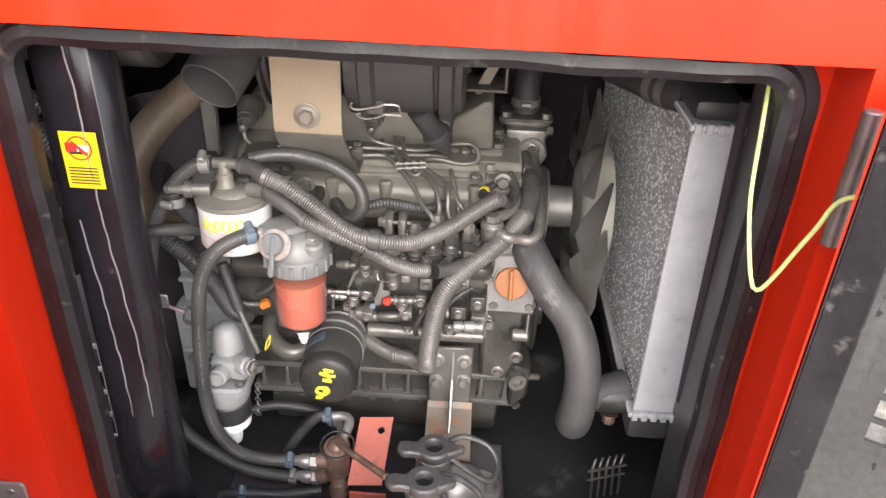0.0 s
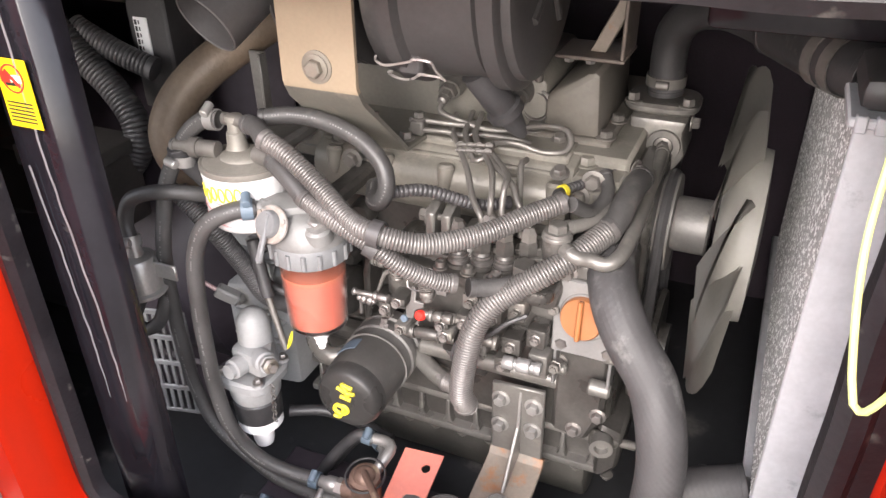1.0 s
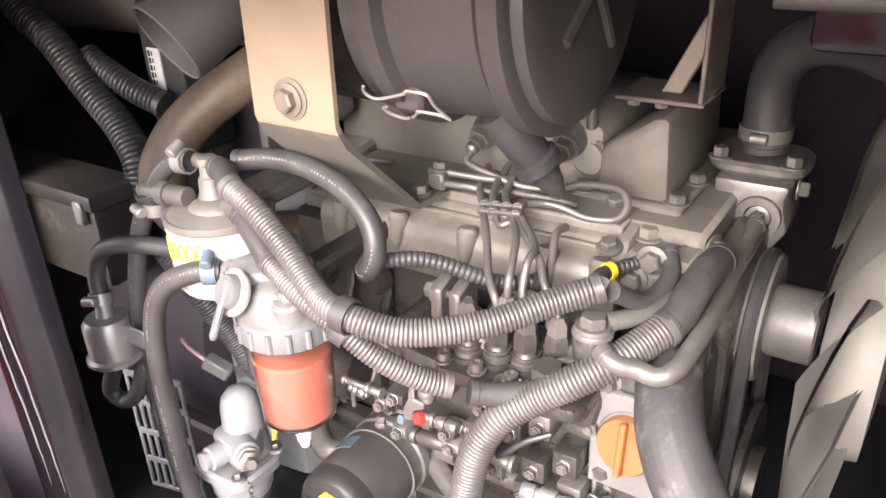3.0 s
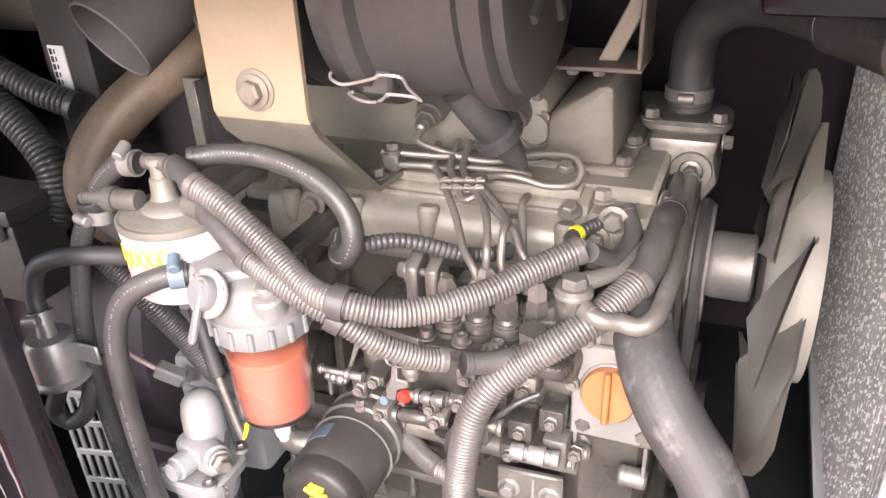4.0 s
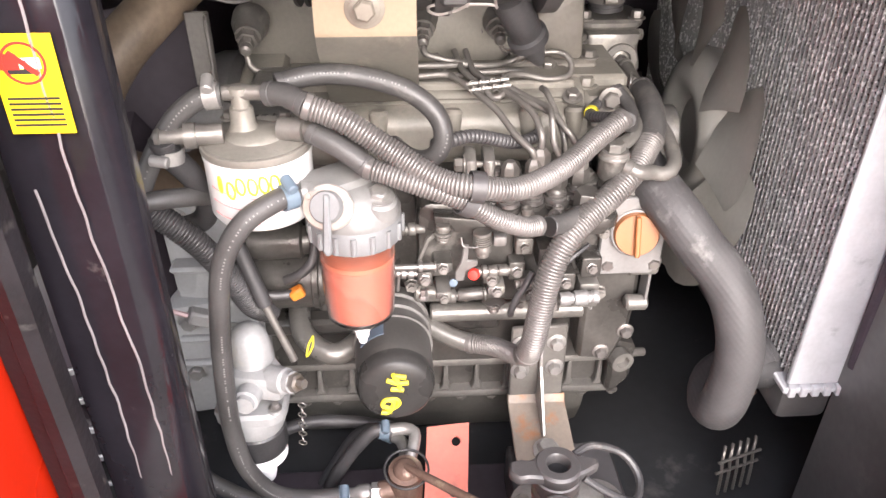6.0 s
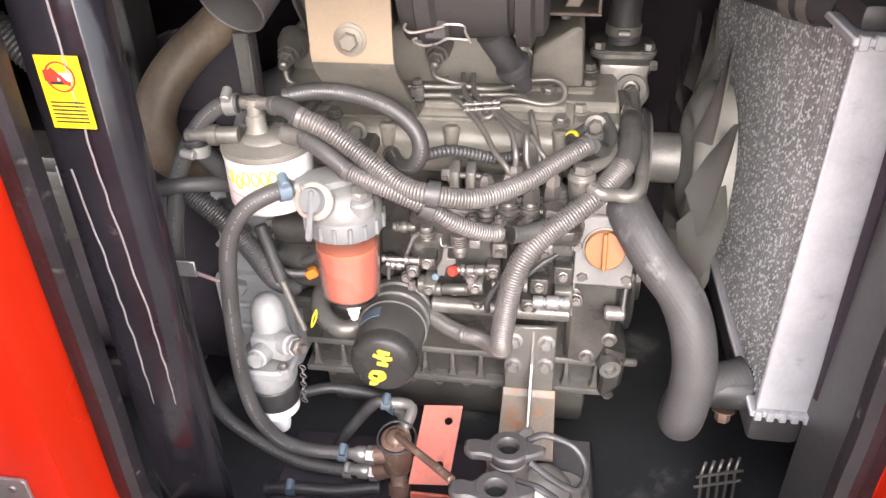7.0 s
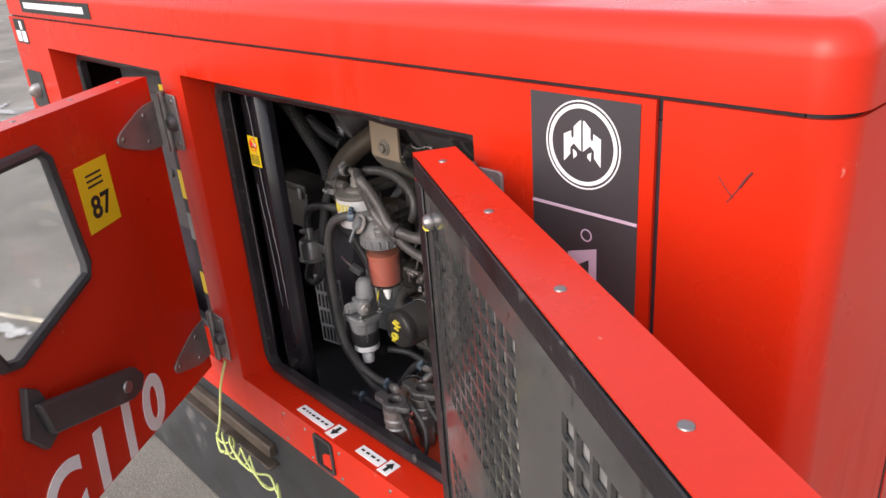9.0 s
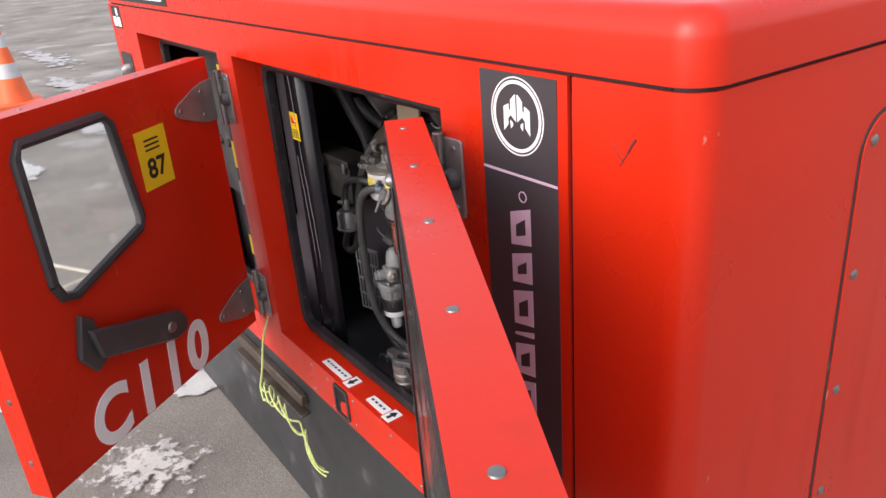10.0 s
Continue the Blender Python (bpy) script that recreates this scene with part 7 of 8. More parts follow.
ec = part("end_cover", b, BLACKPLASTIC, ac, "ribbed black end cover")
for a in (35, 125):
    dy, dz = 0.05 * math.cos(radians(a)), 0.05 * math.sin(radians(a))
    b = B()
    rod(b, (0.0095, AX - dy, AZ - dz), (0.0095, AX + dy, AZ + dz), 0.004, seg=8)
    part("cover_rib", b, BLACKPLASTIC, ec)
# intake mouth
b = B()
mo, md = Vector((-0.235, 0.201, 0.909)), Vector((-0.25, -0.82, -0.5)).normalized()
lathe(b, mo, -md, [(0.06, 0.024), (0.0, 0.0272), (-0.001, 0.0281), (0.0, 0.0292), (0.03, 0.0297), (0.07, 0.0302), (0.11, 0.0308), (0.13, 0.028)], 40)
part("intake_mouth", b, BLACKPLASTIC, ac, "flared black intake mouth")
b = B()
dv0, dv1 = Vector((-0.040, 0.289, 0.868)), Vector((-0.006, 0.318, 0.804))
lathe(b, dv0, dv1 - dv0, [(0, 0.0145), (0.040, 0.0135), (0.042, 0.0165), (0.049, 0.0165), (0.050, 0.012), (0.066, 0.008), (0.076, 0.004)], 26)
part("dust_valve", b, RUBBER, ac, "black rubber dust valve")


def on_drum(x, dz, out=0.0065):
    """A point on the drum's lower front, dz above the clip's middle."""
    a = math.asin((AZ - 0.877 - dz) / AR)
    return (x, AX - (AR + out) * math.cos(a), AZ - (AR + out) * math.sin(a))


for pts in ([(-0.1045, 0.014), (-0.107, 0.010), (-0.104, 0.006), (-0.097, 0.006), (-0.081, 0.0105), (-0.0735, 0.013)],
            [(-0.0735, 0.013), (-0.0725, 0.0145), (-0.0585, 0.014), (-0.0565, 0.006), (-0.0533, -0.004), (-0.0555, -0.001), (-0.0735, 0.0), (-0.0745, -0.002)],
            [(-0.0735, 0.0), (-0.0828, -0.0065), (-0.094, -0.010), (-0.1015, -0.0065), (-0.102, -0.002), (-0.098, -0.0005)]):
    b = B()
    tube(b, [on_drum(*q) for q in pts], 0.0011, 6, 0.002)
    part("wire_clip", b, WIRE, ac, "bent bright wire clip")
b = B()
q = on_drum(-0.083, 0.001, -0.003)
box(b, (-0.094, q[1] - 0.004, q[2] - 0.011), (-0.072, q[1] + 0.012, q[2] + 0.011), 0.003)
part("clip_seat", b, BLACKPLASTIC, ac)

# brown bracket strap holding the air cleaner
def strap_leg(sec):
    """A leg of the bent strap from its outline seen from the side."""
    h = B()
    hv = []
    for y, z in sec:
        k = min(1.0, max(0.0, (0.868 - z) / 0.06))
        hv.append((h.verts.new((-0.180, y, z)), h.verts.new((-0.112 + 0.004 * k, y, z))))
    for q0, q1 in zip(hv, hv[1:] + hv[:1]):
        h.faces.new((q0[0], q1[0], q1[1], q0[1]))
    h.faces.new([q[0] for q in hv])
    h.faces.new([q[1] for q in hv])
    return h


bk = thing("air_cleaner_bracket", (-0.1392, 0.2979, 0.7935), "bent brown steel bracket with two bolts holding the air cleaner", "bracket")
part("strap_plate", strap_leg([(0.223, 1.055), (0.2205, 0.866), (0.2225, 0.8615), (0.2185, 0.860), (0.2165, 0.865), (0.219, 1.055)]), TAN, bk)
# darker olive-grey paints in the shade below the strap's bend
LEGSHADE = surface("shaded_strap_leg", (0.125, 0.118, 0.1), 0.45, 0.15, 0.2, 18, 0.08, 260, spots=(0.19, 0.17, 0.14), spot_scale=15, spot_limit=0.6)
part("strap_foot", strap_leg([(0.2225, 0.8614), (0.227, 0.853), (0.296, 0.787), (0.335, 0.784), (0.335, 0.7805), (0.294, 0.7835), (0.224, 0.8495), (0.2185, 0.8599)]), LEGSHADE, bk, "lower leg, olive-grey with shade put into its colour")
DULLBOLT = surface("dull_olive_bolt", (0.2, 0.18, 0.15), 0.45, 0.3, 0.15, 40, 0.05, 300)
b = B()
lathe(b, (-0.146, 0.2165, 0.8795), (0, -1, 0), [(0, 0.0135), (0.001, 0.0135), (0.0014, 0.012)], 24)
part("washer", b, DULLBOLT, bk)
bolt_on(bk, (-0.146, 0.2148, 0.8795), (0, -1, 0), 0.0075, 0.006, DULLBOLT)
b = B()
lathe(b, (-0.148, 0.2175, 0.953), (0, -1, 0), [(0, 0.0135), (0.001, 0.0135), (0.0014, 0.012)], 24)
part("washer", b, DULLBOLT, bk)
bolt_on(bk, (-0.148, 0.2158, 0.953), (0, -1, 0), 0.0075, 0.006, DULLBOLT)
for x in (-0.165, -0.119):
    bolt_on(bk, (x, 0.312, 0.787), (0, 0, 1), 0.006, 0.006)


# ---- hoses ----
def hose(name, pts, r, mat, label, rings=None, seg=14, ends=True):
    """A hose with its core and two end sleeves as parts."""
    t_ = thing(name, pts[-1], label, "hose")
    h = B()
    tube(h, pts, r, seg, 0.005, True, rings)
    part("hose_wall", h, mat, t_)
    line = spline(pts, 0.0025)
    if ends:
        for p0, p1 in ((line[0], line[2]), (line[-3], line[-1])):
            h = B()
            rod(h, p0, p1, r + 0.0006, seg=seg, edge=0.0004)
            part("end_sleeve", h, mat, t_)
    if name == "fuel_hose" and len(pts) > 6:
        h = B()
        rng = random.Random(len(pts) * 7 + int(r * 1e5))
        for k in range(3, len(line) - 4):
            if rng.random() < 0.3 or (k // 13) % 4 == 3:
                continue
            t = (line[k + 1] - line[k - 1]).normalized()
            out = Vector((0.35, -1, 0.5))
            out = (out - t * out.dot(t)).normalized()
            w = t.cross(out)
            m = Matrix(((*t, 0), (*w, 0), (*out, 0), (0, 0, 0, 1))).transposed()
            m.translation = line[k] + out * (r + 0.0001)
            box(h, (-0.0008, -0.0006, -0.0002), (0.0002, 0.0006, 0.0002), 0, m)
        tagged(part("print_bar", h, PRINTGREY, t_, "faint pale printing"), kind="stuff")
    return t_


PRINTGREY = surface("faint_hose_print", (0.17, 0.166, 0.16), 0.6, 0, 0.2, 60, 0.02, 300)


def clip_ring(bm, p, d, r):
    lathe(bm, Vector(p) - Vector(d).normalized() * 0.005, d, [(0, r + 0.0003), (0.0, r + 0.0016), (0.010, r + 0.0016), (0.010, r + 0.0003), (0, r + 0.0003)], 20, cap=False)


def clamp(p, d, r, mat, label="small hose clamp on a rubber fuel hose"):
    """A band round a hose with its screw housing."""
    c = thing("hose_clamp", p, label, "clamp", "hose clamps")
    h = B()
    clip_ring(h, p, d, r)
    part("clamp_band", h, mat, c)
    dv = Vector(d).normalized()
    up = (Vector((0, -0.5, 1)) - dv * dv.dot(Vector((0, -0.5, 1)))).normalized()
    at = Vector(p) + up * (r + 0.004)
    w = dv.cross(up)
    h = B()
    rod(h, at - w * 0.007, at + w * 0.006, 0.0042, seg=10, edge=0.0008)
    part("clamp_screw", h, mat, c)


corr = (0.0027, 0.0012)
hose("corrugated_conduit", [(-0.1883, 0.1919, 0.8227), (-0.1629, 0.1881, 0.8127), (-0.1295, 0.182, 0.7913), (-0.0996, 0.1711, 0.7755), (-0.0734, 0.1662, 0.7714), (-0.0399, 0.1794, 0.7628), (-0.0035, 0.2078, 0.7644), (0.0257, 0.2347, 0.7735), (0.0503, 0.2532, 0.7823)], 0.0087, CONDUIT, "dusty grey corrugated conduit hanging across the engine", corr)
hose("corrugated_conduit", [(-0.1488, 0.1817, 0.7809), (-0.1151, 0.1714, 0.7721), (-0.0826, 0.1691, 0.7594), (-0.0581, 0.1753, 0.7408), (-0.0351, 0.1884, 0.7251), (-0.0215, 0.1985, 0.7195)], 0.0077, CONDUIT, "dusty grey corrugated conduit under a plastic clamp", corr)
hose("corrugated_conduit", [(0.085, 0.279, 0.752), (0.075, 0.265, 0.745), (0.063, 0.249, 0.737), (0.043, 0.234, 0.724), (0.021, 0.223, 0.709), (0.004, 0.212, 0.695), (-0.007, 0.204, 0.673), (-0.0125, 0.2, 0.645), (-0.017, 0.2, 0.605), (-0.018, 0.215, 0.577)], 0.0108, CONDUIT, "dusty grey corrugated conduit curving down over the injection pump", corr)
hose("coolant_hose", [(0.079, 0.278, 0.739), (0.082, 0.295, 0.745), (0.084, 0.315, 0.752), (0.085, 0.336, 0.758)], 0.0105, HOSEGREY, "short grey rubber hose end above the big hose", None, 18)
hose("corrugated_conduit", [(-0.0183, 0.22, 0.5721), (-0.0247, 0.2343, 0.5604), (-0.0419, 0.2603, 0.5495), (-0.0642, 0.2728, 0.5441)], 0.0095, CONDUIT, "corrugated conduit end pushed on a steel oil pipe", corr)
hose("corrugated_conduit", [(-0.0996, 0.2318, 0.7715), (-0.069, 0.2489, 0.7717), (-0.0306, 0.2706, 0.7556), (-0.0067, 0.2884, 0.7537)], 0.0056, DARKCONDUIT, "thin black corrugated conduit along the cylinder head", (0.004, 0.0009))
hose("fuel_hose", [(-0.0122, 0.2034, 0.7153), (0.0036, 0.216, 0.7111), (0.0194, 0.2304, 0.7099)], 0.0078, HOSEGREY, "short grey hose end at the injection pump")
hose("fuel_hose", [(-0.215, 0.208, 0.825), (-0.202, 0.202, 0.8265), (-0.1864, 0.1917, 0.8218)], 0.0082, HOSEGREY, "short dusty rubber fuel hose at the filter tee")
hose("fuel_hose", [(-0.187, 0.198, 0.801), (-0.167, 0.1887, 0.7931), (-0.1468, 0.1815, 0.78)], 0.0078, HOSEGREY, "short dusty rubber fuel hose at the filter outlet")
hose("fuel_hose", [(-0.2097, 0.2198, 0.8273), (-0.1847, 0.2286, 0.8302), (-0.155, 0.2332, 0.8273), (-0.1206, 0.2307, 0.8176), (-0.099, 0.2263, 0.8016), (-0.0929, 0.2222, 0.7842), (-0.0992, 0.223, 0.7684), (-0.1136, 0.236, 0.7594), (-0.1305, 0.2686, 0.7564)], 0.0075, HOSEGREY, "looped black rubber fuel hose with pale printing")
hose("fuel_hose", [(-0.246, 0.21, 0.824), (-0.262, 0.208, 0.822), (-0.284, 0.205, 0.803), (-0.309, 0.20, 0.76), (-0.318, 0.194, 0.72), (-0.324, 0.190, 0.68), (-0.333, 0.195, 0.62), (-0.335, 0.197, 0.56), (-0.333, 0.201, 0.50), (-0.312, 0.20, 0.452), (-0.256, 0.205, 0.40), (-0.22, 0.207, 0.387), (-0.181, 0.207, 0.384)], 0.0075, HOSEGREY, "long black rubber fuel hose looping from filter to valve")
hose("fuel_hose", [(-0.199, 0.182, 0.761), (-0.212, 0.171, 0.7615), (-0.235, 0.160, 0.749), (-0.253, 0.158, 0.715), (-0.262, 0.159, 0.66), (-0.268, 0.163, 0.60), (-0.270, 0.166, 0.55), (-0.266, 0.171, 0.498), (-0.25, 0.182, 0.452), (-0.222, 0.193, 0.428), (-0.183, 0.20, 0.421)], 0.0078, HOSEGREY, "long black rubber fuel hose looping from separator to valve")
hose("fuel_hose", [(-0.142, 0.252, 0.45), (-0.158, 0.25, 0.454), (-0.18, 0.246, 0.43), (-0.2, 0.24, 0.40), (-0.215, 0.236, 0.37), (-0.235, 0.235, 0.345)], 0.0068, RUBBER, "thin black rubber hose running down to the floor")
hose("fuel_hose", [(-0.138, 0.262, 0.432), (-0.158, 0.276, 0.43), (-0.18, 0.28, 0.415), (-0.205, 0.27, 0.38), (-0.225, 0.26, 0.347)], 0.0065, RUBBER, "thin black rubber hose under the oil filter")
hose("fuel_hose", [(-0.262, 0.264, 0.44), (-0.225, 0.285, 0.435), (-0.18, 0.292, 0.425), (-0.14, 0.288, 0.418)], 0.0065, RUBBER, "thin black rubber hose behind the fuel valve")
hose("drain_hose", [(-0.2775, 0.1788, 0.3734), (-0.2482, 0.1813, 0.3762), (-0.1985, 0.1874, 0.3715), (-0.1487, 0.1982, 0.372)], 0.007, RUBBER, "thin black rubber hose lying on the chassis floor")
hose("radiator_hose", [(0.082, 0.315, 0.722), (0.086, 0.285, 0.719), (0.093, 0.263, 0.712), (0.101, 0.244, 0.704), (0.112, 0.231, 0.691), (0.124, 0.2245, 0.676), (0.142, 0.2145, 0.656), (0.155, 0.2, 0.627), (0.1615, 0.1915, 0.59), (0.161, 0.1915, 0.545), (0.1605, 0.20, 0.517), (0.1645, 0.226, 0.503), (0.18, 0.25, 0.512), (0.2329, 0.2638, 0.527)], 0.0203, WOVEN, "thick grey woven rubber lower radiator hose", None, 28)
hose("radiator_hose", [(0.0886, 0.4775, 0.8052), (0.087, 0.476, 0.838), (0.0905, 0.471, 0.868), (0.108, 0.460, 0.889), (0.138, 0.437, 0.898), (0.172, 0.395, 0.898), (0.202, 0.35, 0.897), (0.222, 0.322, 0.896), (0.25, 0.292, 0.895)], 0.0172, RUBBER, "thick black upper radiator hose", None, 24)
hose("hose_sleeve", [(0.178, 0.386, 0.898), (0.202, 0.35, 0.897), (0.222, 0.322, 0.896), (0.246, 0.296, 0.895)], 0.0205, RUBBER, "black rubber sleeve on the upper radiator hose", None, 24)
clamp((0.218, 0.327, 0.896), (0.6, -0.8, 0), 0.0208, PIPE, "steel hose clamp on the upper radiator hose")
clamp((0.229, 0.3135, 0.8955), (0.6, -0.8, 0), 0.0208, PIPE, "steel hose clamp on the upper radiator hose")
clamp((0.0872, 0.4774, 0.8188), (0, 0, 1), 0.0178, PIPE, "steel hose clamp on the upper radiator hose")
hose("bypass_pipe", [(0.055, 0.2455, 0.744), (0.0605, 0.2415, 0.7425), (0.068, 0.2415, 0.740), (0.078, 0.246, 0.738), (0.089, 0.2465, 0.736), (0.098, 0.254, 0.741), (0.102, 0.285, 0.748), (0.102, 0.337, 0.753), (0.101, 0.38, 0.759), (0.1, 0.425, 0.765)], 0.0062, ENGINE, "bent grey pipe from the pump to the thermostat")
hose("bypass_pipe", [(0.0516, 0.2594, 0.7551), (0.064, 0.272, 0.7559), (0.074, 0.288, 0.758), (0.078, 0.31, 0.76)], 0.006, ENGINE, "short grey pipe stub beside the banjo bolt")
bj = thing("banjo_bolt", (0.0458, 0.2514, 0.7324), "dusty steel banjo bolt on the injection pump", "bolt")
b = B()
lathe(b, (0.0465, 0.252, 0.7154), (0, 0, 1), [(0, 0.0105), (0.010, 0.0105), (0.011, 0.009), (0.016, 0.009), (0.017, 0.0112), (0.019, 0.0118), (0.032, 0.0118), (0.0345, 0.0112)], 30)
part("banjo_body", b, ENGINEDARK, bj)
b = B()
lathe(b, (0.0465, 0.252, 0.7499), (0, 0, 1), [(0, 0.0128), (0.0022, 0.0128), (0.0032, 0.0122), (0.0036, 0.0116), (0.0062, 0.0112)], 30)
part("banjo_washer", b, ENGINE, bj)
b = B()
lathe(b, (0.0465, 0.252, 0.7561), (0, 0, 1), [(0, 0.0086), (0.0056, 0.0086), (0.0066, 0.0075)], 6)
part("banjo_head", b, ENGINE, bj)
cc = thing("conduit_clamp", (-0.074, 0.166, 0.766), "black plastic clip tying two conduits", "clamp")
for c_, d_, r in (((-0.0734, 0.1662, 0.7714), (1, 0.05, -0.15), 0.0096), ((-0.0795, 0.1695, 0.758), (1, 0.2, -0.6), 0.0088)):
    b = B()
    clip_ring(b, c_, d_, r)
    part("clip_band", b, BLACKPLASTIC, cc)
# harness at the head
hose("wire_harness", [(0.083, 0.277, 0.751), (0.088, 0.287, 0.757), (0.09, 0.30, 0.765), (0.092, 0.325, 0.770), (0.094, 0.35, 0.768)], 0.0108, HOSEGREY, "thick grey taped wire harness above the gear case")
hose("wire_harness", [(0.048, 0.257, 0.7815), (0.040, 0.275, 0.774), (0.035, 0.295, 0.768), (0.05, 0.325, 0.767), (0.074, 0.361, 0.767), (0.076, 0.39, 0.763), (0.07, 0.42, 0.757)], 0.0048, DARKCONDUIT, "dark wire harness with yellow bands", (0.004, 0.0008))
hose("wire_harness", [(0.0545, 0.2558, 0.7795), (0.0668, 0.2825, 0.7628), (0.0729, 0.3113, 0.7672), (0.0644, 0.3313, 0.776)], 0.006, HOSEGREY, "short grey taped wire harness")
for p_, d_ in (((0.036, 0.297, 0.768), (0.4, 1, 0)), ((0.072, 0.358, 0.767), (0.6, 1, 0))):
    b = B()
    lathe(b, p_, d_, [(0, 0.0048), (0, 0.006), (0.0045, 0.006), (0.0045, 0.0048), (0, 0.0048)], 18, cap=False)
    solid("harness_band", b, YELLOWINK, "yellow tape band on the wire harness", "tape", "yellow bands")
# hose clamps
clamp((-0.252, 0.2095, 0.8235), (1, 0.0, 0.1), 0.0078, ZINC)
clamp((-0.204, 0.178, 0.7612), (1, 0.7, 0.0), 0.008, BLUE, "blue-grey hose clamp on a rubber fuel hose")
clamp((-0.187, 0.207, 0.3845), (1, 0, 0), 0.0078, ZINC)
clamp((-0.188, 0.199, 0.4215), (1, 0.1, -0.1), 0.008, BLUE, "blue-grey hose clamp on a rubber fuel hose")
clamp((-0.149, 0.251, 0.453), (1, 0.1, -0.2), 0.007, BLUE, "blue-grey hose clamp on a rubber fuel hose")
clamp((-0.144, 0.266, 0.4315), (1, -0.6, 0), 0.0068, BLUE, "blue-grey hose clamp on a rubber fuel hose")
clamp((-0.2475, 0.1813, 0.3762), (1, 0.1, 0), 0.0072, BLUE, "blue-grey hose clamp on a rubber fuel hose")
clamp((-0.287, 0.203, 0.784), (0.1, 0, 1), 0.0095, ZINC)
hose("fuel_hose", [(-0.288, 0.199, 0.797), (-0.287, 0.203, 0.784), (-0.278, 0.216, 0.76), (-0.274, 0.232, 0.73), (-0.285, 0.245, 0.705), (-0.31, 0.245, 0.695)], 0.0092, RUBBER, "short black hose hanging from the filter inlet")

# fuel valve with red plate and quick couplings
fv = thing("fuel_valve", (-0.128, 0.205, 0.372), "rusty brass three-way fuel valve with steel unions", "valve")
b = B()
lathe(b, (-0.128, 0.205, 0.398), (0, 0, 1), [(0, 0.013), (0.006, 0.0165), (0.042, 0.0165), (0.046, 0.013)], 22)
rod(b, (-0.155, 0.201, 0.421), (-0.128, 0.204, 0.424), 0.0105, seg=14, edge=0.002)
rod(b, (-0.155, 0.205, 0.3895), (-0.128, 0.206, 0.402), 0.0105, seg=14, edge=0.002)
part("valve_body", b, RUSTBROWN, fv)
b = B()
lathe(b, (-0.126, 0.199, 0.402), (0.1, -0.5, -1), [(0, 0.010), (0.014, 0.010), (0.015, 0.0125), (0.026, 0.0125), (0.028, 0.010), (0.05, 0.009)], 16)
part("valve_outlet", b, RUSTBROWN, fv)
for p_ in ((-0.152, 0.2005, 0.421), (-0.152, 0.2055, 0.389)):
    b = B()
    lathe(b, p_, (-1, 0, 0), [(0, 0.0105), (0.009, 0.0105), (0.0095, 0.0085)], 6)
    un = part("union", b, ZINC, fv, "bright zinc union nut")
    b = B()
    lathe(b, Vector(p_) - Vector((0.0095, 0, 0)), (-1, 0, 0), [(0, 0.0075), (0.003, 0.0095), (0.012, 0.009), (0.016, 0.0065), (0.024, 0.006)], 16)
    part("union_tail", b, ZINC, un)
b = B()
lathe(b, (-0.128, 0.205, 0.444), (0, -0.2, 1), [(0, 0.0165), (0.003, 0.0165), (0.004, 0.012), (0.008, 0.0105), (0.011, 0.006), (0.0115, 0)], 22)
part("valve_cap", b, RUSTBROWN, fv)
b = B()
ring(b, (-0.127, 0.204, 0.449), (0, -0.2, 1), 0.021, 0.0012)
part("cap_cord", b, RUBBER, fv)
b = B()
rod(b, (-0.128, 0.204, 0.453), (-0.056, 0.13, 0.478), 0.0038, 0.0046, 12, 0.001)
part("valve_lever", b, RUSTBROWN, fv, "rusty brown lever rod")
for pts in ([(-0.127, 0.215, 0.436), (-0.120, 0.232, 0.446), (-0.118, 0.247, 0.452), (-0.128, 0.2525, 0.453), (-0.144, 0.252, 0.452)],
            [(-0.13, 0.216, 0.425), (-0.128, 0.24, 0.432), (-0.132, 0.256, 0.432), (-0.14, 0.263, 0.432)]):
    b = B()
    tube(b, pts, 0.0062, 12, 0.004)
    part("elbow", b, ZINC, fv, "zinc elbow")
rp = thing("red_plate", (-0.09, 0.22, 0.42), "faded red steel plate with two holes", "plate")
o_ = Vector((-0.105, 0.256, 0.450))
e1, e2 = Vector((0.043, 0.006, -0.002)), Vector((-0.007, -0.074, -0.047))
n_ = e1.cross(e2).normalized()
n_ = n_ if n_.z > 0 else -n_


def on_plate(u, v, w=0.0):
    return o_ + e1 * u + e2 * v + n_ * w


b = B()
HOLES = ((0.70, 0.2), (0.68, 0.76))
for w in (0.0, -0.004):
    outer = [b.verts.new(on_plate(u, v, w)) for u, v in ((0, 0), (1, 0), (1, 1), (0, 1))]
    es = [b.edges.new((outer[i], outer[(i + 1) % 4])) for i in range(4)]
    for hu, hv in HOLES:
        q = [b.verts.new(on_plate(hu, hv, w) + e1.normalized() * (0.0048 * math.cos(a)) + e2.normalized() * (0.0048 * math.sin(a))) for a in (2 * math.pi * i / 14 for i in range(14))]
        es += [b.edges.new((q[i], q[(i + 1) % 14])) for i in range(14)]
    bmesh.ops.triangle_fill(b, use_beauty=True, use_dissolve=False, edges=es)
for (u0, v0), (u1, v1) in zip(((0, 0), (1, 0), (1, 1), (0, 1)), ((1, 0), (1, 1), (0, 1), (0, 0))):
    b.faces.new([b.verts.new(on_plate(*q)) for q in ((u0, v0, 0), (u1, v1, 0), (u1, v1, -0.004), (u0, v0, -0.004))])
part("plate_sheet", b, PINKRED, rp)
b = B()
for hu, hv in HOLES:
    lathe(b, on_plate(hu, hv), -n_, [(0.0, 0.0048), (0.004, 0.0048)], 14, cap=False)
part("hole_rim", b, PINKRED, rp)
b = B()
